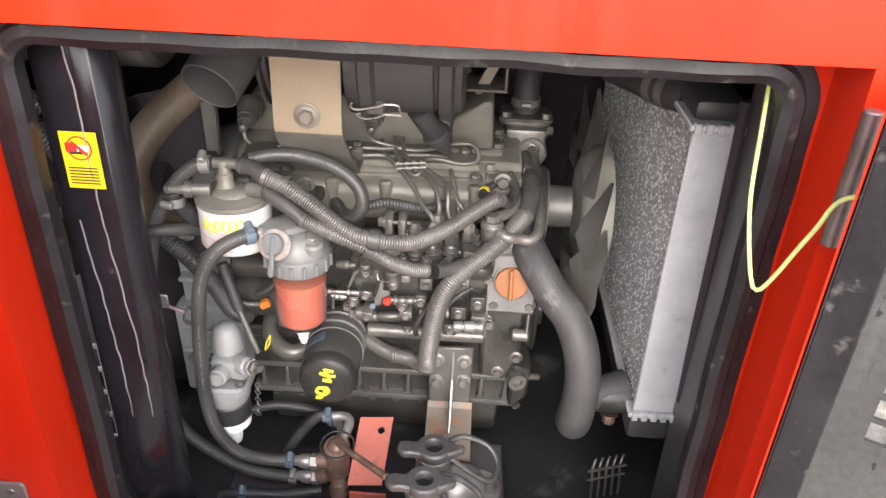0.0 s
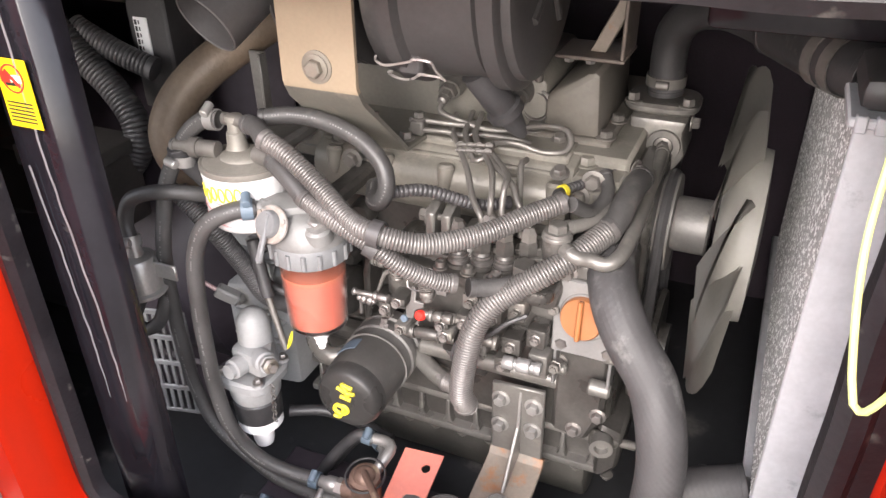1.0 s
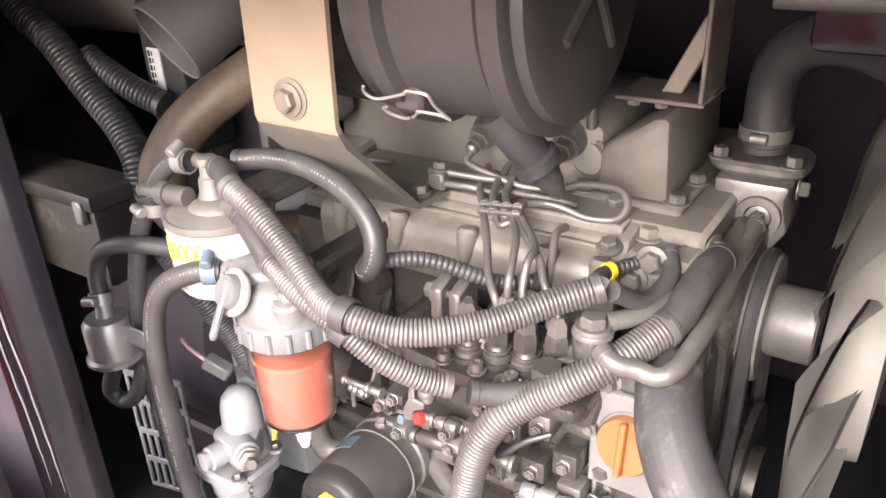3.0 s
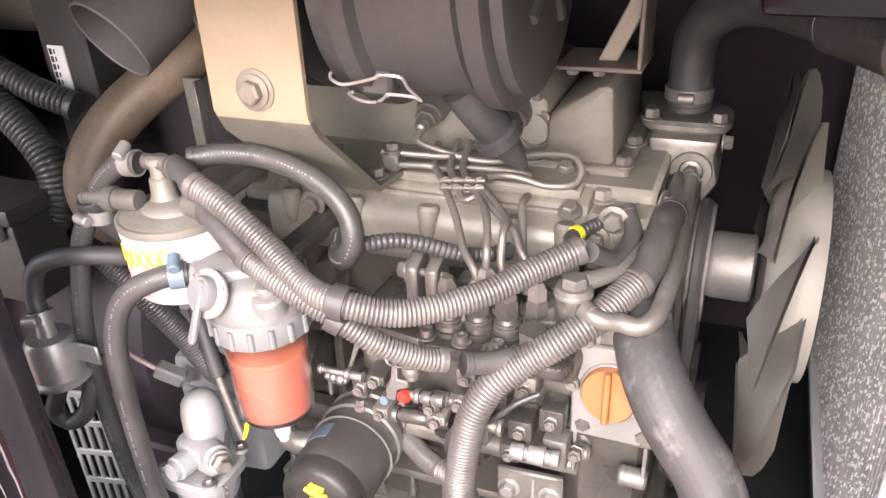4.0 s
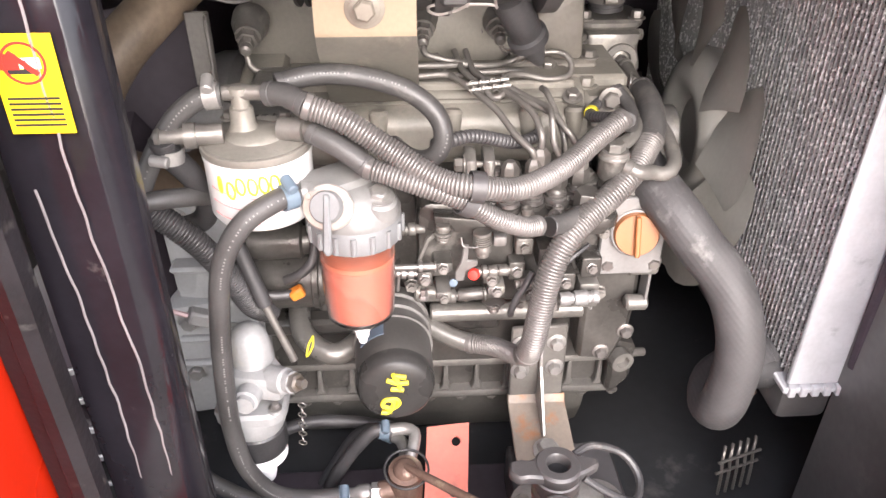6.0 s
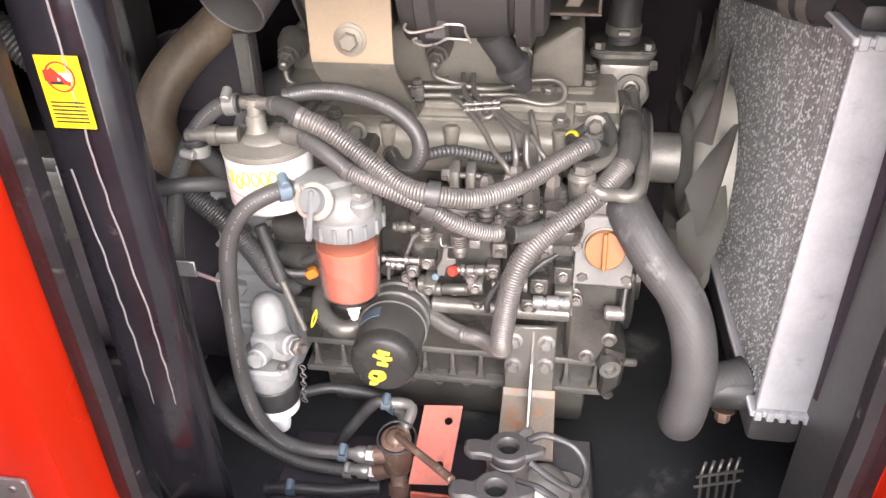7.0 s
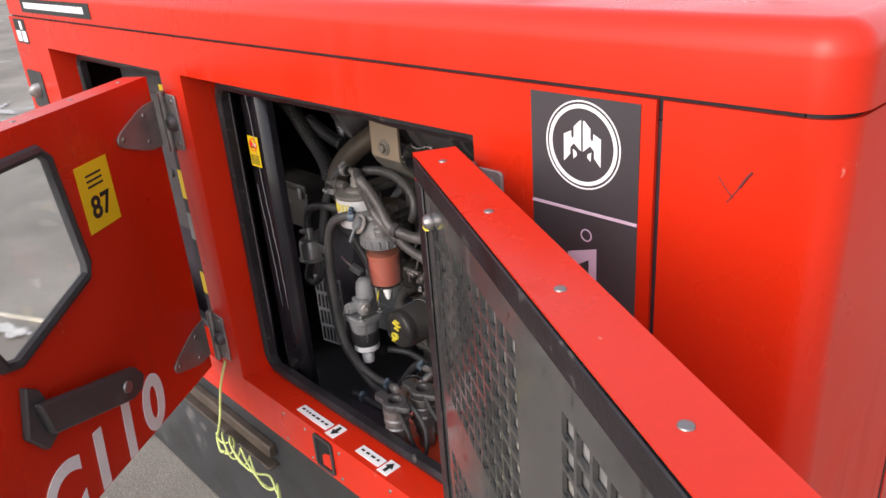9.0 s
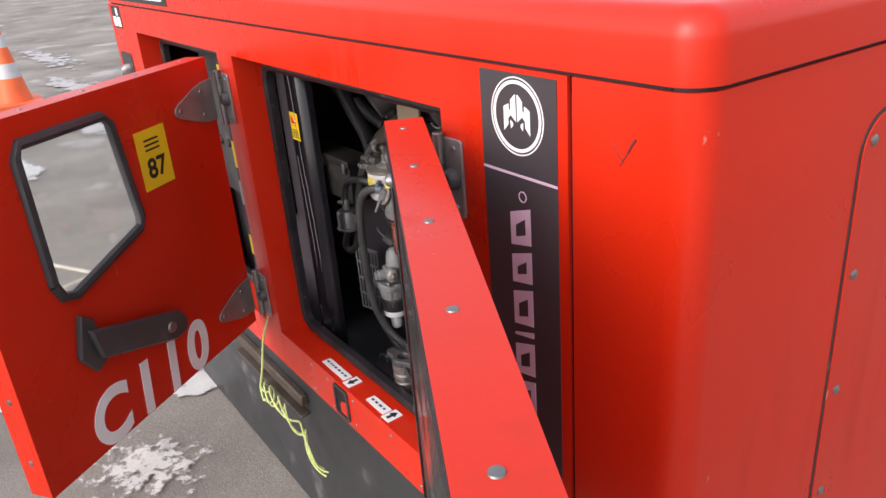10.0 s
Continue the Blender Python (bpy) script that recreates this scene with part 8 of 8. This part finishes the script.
box(b, (-0.108, 0.17, 0.366), (-0.062, 0.174, 0.403), 0.001)
part("plate_leg", b, PINKRED, rp)


def coupling(x, y, z, loop_to):
    """Quick coupling seen from above: steel body, black cam ring with a lever lug and a strap loop."""
    c = thing("quick_coupling", (x, y, z - 0.13), "ridged steel quick coupling with black plastic dust cap and strap", "coupling", "quick couplings")
    h = B()
    lathe(h, (x, y, z - 0.13), (0, 0, 1), [(0, 0.013), (0.05, 0.013), (0.05, 0.016), (0.066, 0.016), (0.068, 0.019), (0.084, 0.019), (0.086, 0.0165), (0.092, 0.0165), (0.094, 0.02), (0.1, 0.02), (0.102, 0.0175), (0.106, 0.0175), (0.108, 0.02), (0.117, 0.02), (0.118, 0.018)], 32)
    part("coupling_body", h, STEEL, c, "ridged steel body")
    h = B()
    lathe(h, (x, y, z - 0.012), (0, 0, 1), [(0, 0.0105), (0.0, 0.0185), (0.002, 0.0195), (0.010, 0.0195), (0.012, 0.0175), (0.012, 0.0105), (0.010, 0.009), (0, 0.009)], 32, cap=False)
    cap = part("cap_ring", h, BLACKPLASTIC, c, "black plastic cap ring")
    h = B()
    lathe(h, (x, y, z - 0.011), (0, 0, 1), [(0, 0.0095), (0.001, 0.0095), (0.001, 0)], 20)
    part("cap_well", h, DARKHOLE, cap)
    h = B()
    prism(h, [(x - 0.012, y - 0.014), (x - 0.024, y - 0.012), (x - 0.034, y - 0.013), (x - 0.041, y - 0.006), (x - 0.040, y + 0.005), (x - 0.030, y + 0.008), (x - 0.022, y + 0.006), (x - 0.012, y + 0.014)], "z", z - 0.011, z - 0.001, 0.002)
    part("cap_lug", h, BLACKPLASTIC, cap)
    h = B()
    tube(h, [(x + 0.017, y + 0.014, z - 0.006)] + loop_to + [(x + 0.02, y - 0.01, z - 0.008)], 0.0034, 8, 0.005)
    part("cap_strap", h, RUBBER, cap, "black rubber strap")
    h = B()
    prism(h, [(x + 0.012, y - 0.013), (x + 0.022, y - 0.009), (x + 0.034, y - 0.002), (x + 0.034, y + 0.006), (x + 0.022, y + 0.008), (x + 0.012, y + 0.013)], "z", z - 0.011, z - 0.001, 0.002)
    part("cap_lug", h, BLACKPLASTIC, cap)
    return c


coupling(-0.0105, 0.079, 0.535, [(0.03, 0.085, 0.53), (0.052, 0.084, 0.505), (0.05, 0.08, 0.46), (0.03, 0.076, 0.47), (0.02, 0.073, 0.50)])
coupling(-0.003, 0.129, 0.534, [(0.03, 0.15, 0.53), (0.058, 0.15, 0.518), (0.07, 0.135, 0.505), (0.062, 0.115, 0.5), (0.04, 0.113, 0.512)])
b = B()
prism(b, [(-0.034, 0.052), (0.0544, 0.0598), (0.0705, 0.1416), (-0.0258, 0.1588)], "z", 0.4235, 0.4275, 0.001)
cbk = thing("coupling_bracket", (0.0, 0.1, 0.4225), "orange-red steel bracket under the couplings", "bracket")
part("bracket_top", b, ORANGERED, cbk)
b = B()
box(b, (0.0563, 0.0628, 0.366), (0.0602, 0.1427, 0.4232), 0.001)
part("bracket_flange", b, ORANGERED, cbk)

# folded black duct under the roof
b = B()
box(b, (0.132, 0.288, 0.918), (0.318, 0.62, 0.965), 0.005, seg=2)
part("roof_duct", b, BLACK, gen, "folded black steel duct under the roof")
# ---- radiator ----
rad = thing("radiator", (0.2744, 0.4566, 0.4871), "aluminium radiator with dusty fins and black tanks", "radiator")
RX0, RX1, RY0, RY1, RZ0, RZ1 = 0.236, 0.280, 0.224, 0.75, 0.528, 0.882
pitch = 0.0072
ncol = int((RY1 - RY0) / pitch)
RADTUBE = surface("dull_tube_painted_glints", (0.36, 0.35, 0.343), 0.4, 0.3, 0.25, 30, 0.2, 300, spots=(0.27, 0.262, 0.255), spot_scale=18, spot_limit=0.56)
# glints painted as bright specks over the duller tube colour
wear_and_glints(RADTUBE, (0.85, 0.84, 0.83), 330, 0.535, (1, 1, 0.75), 0.05, 0.3)
for i in range(ncol):
    y = RY0 + i * pitch
    b = B()
    box(b, (RX0 - 0.0012, y, RZ0), (RX1, y + 0.0015, RZ1), 0)
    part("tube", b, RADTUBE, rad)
b = B()
nz = 150
for i in range(ncol):
    y0, y1 = RY0 + i * pitch + 0.0015, RY0 + (i + 1) * pitch
    row0 = None
    for k in range(nz + 1):
        z = RZ0 + (RZ1 - RZ0) * k / nz
        ya = y0 if k % 2 else y1
        jig = 0.0014 * noise.noise(Vector((i * 3.1, k * 0.7, 0.2)))
        v0, v1 = b.verts.new((RX0 + 0.001 + jig, ya, z)), b.verts.new((RX0 + 0.0085, ya, z + 0.002 * noise.noise(Vector((i * 1.7, k * 1.3, 4.2)))))
        if row0:
            b.faces.new((row0[0], v0, v1, row0[1]))
        row0 = (v0, v1)
tagged(part("fin_matrix", b, FIN, rad, "dusty folded cooling fins with painted white glints"), kind="stuff")
b = B()
box(b, (RX0 + 0.0085, RY0, RZ0), (RX1 - 0.004, RY1, RZ1), 0)
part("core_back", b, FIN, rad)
b = B()
prism(b, [(RX0 - 0.003, RZ0 - 0.004), (RX1 + 0.005, RZ0 - 0.004), (RX1 + 0.005, RZ1 + 0.004), (RX0 - 0.003, RZ1 + 0.004)], "y", RY0 - 0.006, RY0 - 0.001, 0.0015)
part("side_plate", b, RADALU, rad, "white oxidised aluminium side plate")
for z in (RZ0 - 0.011, RZ1 + 0.004):
    b = B()
    box(b, (RX0 - 0.008, RY0 - 0.011, z), (RX1 + 0.009, RY1 + 0.01, z + 0.007), 0.0015)
    rim = part("tank_rim", b, RADALU, rad, "crimped aluminium tank rim")
    for k in range(5):
        x = RX0 - 0.004 + k * 0.0115
        b = B()
        box(b, (x, RY0 - 0.014, z - 0.002), (x + 0.007, RY0 - 0.006, z + 0.009), 0.001)
        part("crimp_tab", b, RADALU, rim)
for lo, hi in (((RX0 - 0.004, RY0 - 0.004, RZ0 - 0.052), (RX1 + 0.004, RY1, RZ0 - 0.011)), ((RX0 - 0.004, RY0 - 0.002, RZ1 + 0.011), (RX1 + 0.004, RY1, RZ1 + 0.033))):
    b = B()
    box(b, lo, hi, 0.008, seg=2)
    part("tank", b, BLACKPLASTIC, rad, "black plastic tank")
b = B()
lathe(b, (0.19, 0.2575, 0.5145), (1, 0, 0), [(0, 0.0215), (0.004, 0.0225), (0.05, 0.0225)], 26)
part("hose_neck", b, RUBBER, rad, "black hose neck")
b = B()
hexbolt(b, (0.2158, 0.256, 0.484), (0, -0.3, -1), 0.008, 0.012)
part("drain_plug", b, RUSTBROWN, rad, "brass drain plug")
b = B()
box(b, (0.12, 0.2598, 0.9471), (0.2902, 0.5715, 0.954), 0.002)
up = thing("upper_plate", (0.2, 0.4, 0.947), "dark steel plate over the radiator hose", "plate")
part("plate_sheet", b, BLACKPLASTIC, up)
b = B()
rod(b, (0.12, 0.257, 0.9475), (0.2902, 0.257, 0.9475), 0.005, seg=10)
part("rolled_edge", b, BLACKPLASTIC, up)
# bracket on the breather box
rb = thing("rear_bracket", (0.025, 0.42, 0.852), "flaking brown-grey steel bracket above the rocker cover", "bracket")
FLAKED = surface("flaked_brown_grey_paint", (0.12, 0.098, 0.085), 0.55, 0.1, 0.3, 18, 0.2, 220, spots=(0.26, 0.21, 0.17), spot_scale=26, spot_limit=0.58)
b = B()
box(b, (-0.0057, 0.400, 0.8515), (0.0585, 0.4586, 0.8550), 0.001)
part("foot_plate", b, FLAKED, rb)
b = B()
box(b, (0.0545, 0.398, 0.8552), (0.0580, 0.4546, 1.0359), 0.001)
part("upright", b, FLAKED, rb)
b = B()
prism(b, [(0.022, 0.8552), (0.037, 0.8552), (0.0545, 0.893), (0.0545, 0.918), (0.047, 0.908)], "y", 0.4197, 0.4255, 0.001)
part("brace", b, RUSTY, rb, "rust-flaked diagonal brace")
for x in (0.0034, 0.0238):
    bolt_on(rb, (x, 0.418, 0.8515), (0, 0, -1), 0.0052, 0.006, ZINC)
# small wire guard on the floor
wg = thing("wire_guard", (0.227, 0.245, 0.35), "small bent wire guard on the floor", "guard")
for k in range(5):
    x, y = 0.208 + k * 0.0095, 0.236 + 0.003 * k
    b = B()
    tube(b, [(x, y, 0.35), (x - 0.002, y, 0.38), (x - 0.004, y + 0.002, 0.40), (x - 0.002, y + 0.006, 0.409), (x + 0.001, y + 0.012, 0.411)], 0.0017, 6, 0.006)
    part("guard_wire", b, PIPE, wg)
for z in (0.402, 0.386):
    b = B()
    rod(b, (0.198, 0.2335, z), (0.25, 0.25, z), 0.0017, seg=8)
    part("cross_wire", b, PIPE, wg)

# ---- flywheel end and things left of the engine ----
b = B()
lathe(b, (-0.3391, 0.4732, 0.5852), (1, 0, 0), [(0, 0.10), (0.002, 0.165), (0.03, 0.175), (0.05, 0.175), (0.07, 0.15), (0.09, 0.13)], 40)
prism(b, [(-0.3399, 0.5832), (-0.343, 0.6805), (-0.3198, 0.7153), (-0.2811, 0.7214), (-0.264, 0.7024), (-0.2603, 0.5856)], "y", 0.303, 0.3614, 0.01, seg=2)
prism(b, [(-0.3472, 0.4454), (-0.3502, 0.5828), (-0.2612, 0.5952), (-0.2579, 0.4581)], "y", 0.2906, 0.3637, 0.008, seg=2)
bell = part("bell_housing", b, PALECAST, eng, "pale grey cast bell housing")
for x0, x1, z in ((-0.335, -0.27, 0.625), (-0.34, -0.268, 0.545), (-0.342, -0.268, 0.515)):
    b = B()
    box(b, (x0, 0.284, z), (x1, 0.305, z + 0.007), 0.003)
    part("cast_rib", b, PALECAST, bell)
for p_ in ((-0.3283, 0.2919, 0.5683), (-0.289, 0.2891, 0.5549), (-0.3312, 0.2932, 0.5049), (-0.3052, 0.3035, 0.6423), (-0.325, 0.3035, 0.672), (-0.28, 0.3035, 0.69)):
    bolt_on(bell, p_, (0, -1, 0), 0.008, 0.008, ZINC)
b = B()
box(b, (-0.013, -0.007, -0.0065), (0.013, 0.007, 0.0065), 0.002, pose(-0.298, 0.238, 0.612, 0, 30, 20))
part("plug_connector", b, SEPGREY, eng, "white wiring plug")
b = B()
tube(b, [(-0.309, 0.234, 0.618), (-0.325, 0.232, 0.626), (-0.345, 0.24, 0.625)], 0.0022, 6, 0.006)
part("plug_wire", b, surface("grey_red_wire", (0.3, 0.2, 0.2), 0.5), eng)
sc = thing("slotted_cover", (-0.415, 0.245, 0.405), "pale slotted sheet cover on the alternator end", "cover")
mg = pose(-0.415, 0.245, 0.48, 0, 0, 12)
SLOTTED = surface("pale_grey_cover_sheet", (0.3, 0.295, 0.29), 0.45, 0.3, 0.2, 20, 0.08, 240, spots=(0.2, 0.19, 0.175), spot_scale=14, spot_limit=0.58)
for z0, z1 in ((-0.078, -0.072), (-0.042, -0.034), (-0.004, 0.004), (0.034, 0.042), (0.070, 0.078)):
    b = B()
    box(b, (-0.036, -0.0035, z0), (0.036, 0.0, z1), 0.0012, mg)
    part("rail", b, SLOTTED, sc)
for k in range(8):
    x = -0.036 + k * 0.0097
    for z0, z1 in ((-0.0725, -0.0415), (-0.0345, -0.0035), (0.0035, 0.0345), (0.0415, 0.0705)):
        b = B()
        box(b, (x, -0.0033, z0), (x + 0.0045, -0.0002, z1), 0.0008, mg)
        part("stile", b, SLOTTED, sc)
# exhaust pipe and silencer
hose("exhaust_pipe", [(-0.27, 0.38, 0.885), (-0.305, 0.345, 0.858), (-0.34, 0.305, 0.826), (-0.358, 0.28, 0.797), (-0.36, 0.265, 0.768), (-0.347, 0.268, 0.738), (-0.318, 0.30, 0.715), (-0.285, 0.345, 0.705)], 0.0205, EXHAUST, "brown heat-stained exhaust pipe wrapped in cloth", None, 20, False)
b = B()
lathe(b, (-0.78, 0.455, 0.935), (1, 0, 0), [(0, 0.03), (0.004, 0.08), (0.012, 0.088), (0.40, 0.088), (0.408, 0.08), (0.414, 0.03)], 40)
sl = thing("silencer", (-0.57, 0.455, 0.847), "grey-brown round exhaust silencer under the roof", "silencer")
part("silencer_shell", b, surface("dull_heat_grey", (0.24, 0.215, 0.2), 0.5, 0.2, 0.25, 10, 0.1, 200, spots=(0.3, 0.25, 0.21), spot_scale=8, spot_limit=0.55), sl)
for x in (-0.72, -0.45):
    b = B()
    clip_ring(b, (x, 0.455, 0.935), (1, 0, 0), 0.0885)
    part("band", b, PIPE, sl)
b = B()
prism(b, [(-0.291, 0.85), (-0.272, 0.85), (-0.272, 0.79), (-0.29, 0.79)], "y", 0.319, 0.322, 0.0008)
st_ = thing("cleaner_stay", (-0.281, 0.32, 0.79), "thin grey steel stay beside the exhaust pipe", "stay")
part("stay_plate", b, ENGINE, st_)
b = B()
box(b, (-0.2745, 0.31, 0.79), (-0.2715, 0.3188, 0.85), 0.0008)
part("stay_edge", b, ENGINE, st_)
b = B()
prism(b, [(-0.396, 0.826), (-0.446, 0.803), (-0.452, 0.796), (-0.455, 0.772), (-0.452, 0.69), (-0.30, 0.69), (-0.30, 0.85)], "y", 0.40, 0.4015, 0.0005)
hs = thing("heat_shield", (-0.38, 0.40, 0.69), "thin black sheet heat shield behind the exhaust pipe", "shield")
part("shield_sheet", b, INNER, hs)
b = B()
tube(b, [(-0.396, 0.399, 0.826), (-0.446, 0.399, 0.803), (-0.452, 0.399, 0.796), (-0.455, 0.399, 0.772), (-0.452, 0.399, 0.69)], 0.0014, 6, 0.01, False)
part("shield_edge", b, PIPE, hs)
# inline filter can with looped hose
ic = thing("inline_filter", (-0.345, 0.175, 0.637), "small zinc can filter with a looped rubber hose", "filter")
b = B()
lathe(b, (-0.345, 0.175, 0.643), (0, 0, 1), [(0, 0.006), (0, 0.0215), (0.002, 0.0235), (0.005, 0.0235), (0.007, 0.0205), (0.036, 0.0205), (0.041, 0.017), (0.0425, 0.008), (0.054, 0.006)], 30)
part("can", b, ZINC, ic, "bright zinc can")
for pts, lab in (([(-0.345, 0.175, 0.694), (-0.353, 0.18, 0.715), (-0.347, 0.184, 0.737), (-0.329, 0.187, 0.7475), (-0.305, 0.192, 0.752), (-0.285, 0.205, 0.748), (-0.27, 0.225, 0.738)], "grey looped rubber hose"),
            ([(-0.345, 0.175, 0.645), (-0.36, 0.175, 0.62), (-0.372, 0.177, 0.598), (-0.362, 0.18, 0.588), (-0.345, 0.184, 0.60), (-0.336, 0.19, 0.625), (-0.335, 0.2, 0.65)], "grey looped rubber hose")):
    b = B()
    tube(b, pts, 0.0072, 12, 0.005)
    part("looped_hose", b, HOSEGREY, ic, lab)
b = B()
box(b, (-0.326, 0.176, 0.664), (-0.300, 0.179, 0.681), 0.001)
part("can_bracket", b, ZINC, ic, "small bright bracket")
clamp((-0.347, 0.176, 0.7), (-0.2, 0.2, 1), 0.0078, ZINC)
hose("corrugated_conduit", [(-0.325, 0.225, 0.735), (-0.288, 0.226, 0.697), (-0.27, 0.238, 0.655), (-0.257, 0.25, 0.615), (-0.25, 0.28, 0.585)], 0.0105, DARKCONDUIT, "black corrugated conduit beside the bell housing", corr)
big = (0.0048, 0.0018)
hose("corrugated_conduit", [(-0.65, 0.31, 0.95), (-0.579, 0.30, 0.897), (-0.535, 0.30, 0.868), (-0.495, 0.30, 0.828), (-0.459, 0.30, 0.795), (-0.434, 0.295, 0.762), (-0.438, 0.29, 0.726), (-0.480, 0.29, 0.692), (-0.565, 0.295, 0.65), (-0.672, 0.30, 0.617)], 0.0155, DARKCONDUIT, "black corrugated conduit curving down beside the engine", big)
hose("corrugated_conduit", [(-0.515, 0.318, 0.853), (-0.463, 0.322, 0.828), (-0.425, 0.33, 0.812)], 0.013, DARKCONDUIT, "short black corrugated conduit branch", big)
b = B()
box(b, (-0.67, 0.236, 0.655), (-0.432, 0.29, 0.735), 0.005, seg=2)
dbx = thing("dark_box", (-0.55, 0.25, 0.655), "dusty dark equipment box beside the engine", "box")
DUSTBOX = surface("dusty_dark_box", (0.04, 0.036, 0.033), 0.5, 0, 0.35, 12, 0.06, 200, spots=(0.1, 0.09, 0.078), spot_scale=16, spot_limit=0.6)
part("box_body", b, DUSTBOX, dbx)
b = B()
box(b, (-0.674, 0.232, 0.735), (-0.428, 0.294, 0.752), 0.004, seg=2)
part("box_lid", b, DUSTBOX, dbx)
for x in (-0.452, -0.55):
    b = B()
    box(b, (x, 0.229, 0.722), (x + 0.012, 0.2355, 0.745), 0.0015)
    part("lid_latch", b, ZINC, dbx, "small zinc latch")
b = B()
box(b, (-0.466, 0.345, 0.76), (-0.412, 0.40, 0.905), 0.003)
bx = thing("relay_box", (-0.44, 0.37, 0.76), "dark relay box with a white label", "relay")
part("box_body", b, BLACKPLASTIC, bx)
b = B()
box(b, (-0.456, 0.3435, 0.822), (-0.438, 0.345, 0.862), 0)
lb = part("box_label", b, WHITEINK, bx, "small white label")
b = B()
for k in range(5):
    box(b, (-0.4545, 0.343, 0.826 + k * 0.007), (-0.4515, 0.3434, 0.8315 + k * 0.007), 0)
    box(b, (-0.4495, 0.343, 0.827 + k * 0.007), (-0.448, 0.3434, 0.831 + k * 0.007), 0)
part("print_bar", b, BLACKINK, lb)
b = B()
box(b, (-0.965, 0.16, 0.34), (-0.52, 0.164, 1.06), 0)
solid("bulkhead", b, INNER, "black steel bulkhead behind the control opening", "panel", kind="structure")
cp = thing("control_panel", (-0.74, 0.13, 0.62), "dark control panel box behind the other opening", "panel box")
b = B()
box(b, (-0.92, 0.12, 0.62), (-0.56, 0.1595, 0.97), 0.004)
part("panel_body", b, DARKPANEL, cp)
b = B()
box(b, (-0.88, 0.117, 0.82), (-0.74, 0.1195, 0.92), 0.001)
part("display", b, BLACKPLASTIC, cp, "dark display")
for k in range(4):
    b = B()
    lathe(b, (-0.86 + 0.05 * k, 0.12, 0.75), (0, -1, 0), [(0, 0.011), (0.006, 0.010), (0.007, 0)], 14)
    part("button", b, BLACKPLASTIC, cp)
al = thing("alternator", (-0.59, 0.47, 0.33), "dark round alternator body behind the post", "alternator")
b = B()
lathe(b, (-0.5438, 0.4699, 0.5592), (1, 0, 0), [(-0.3, 0.10), (-0.29, 0.19), (0.17, 0.19), (0.2, 0.15)], 40)
part("stator_body", b, INNER, al)
b = B()
box(b, (-0.7614, 0.3308, 0.3342), (-0.4205, 0.623, 0.4019), 0.005)
part("foot", b, INNER, al)
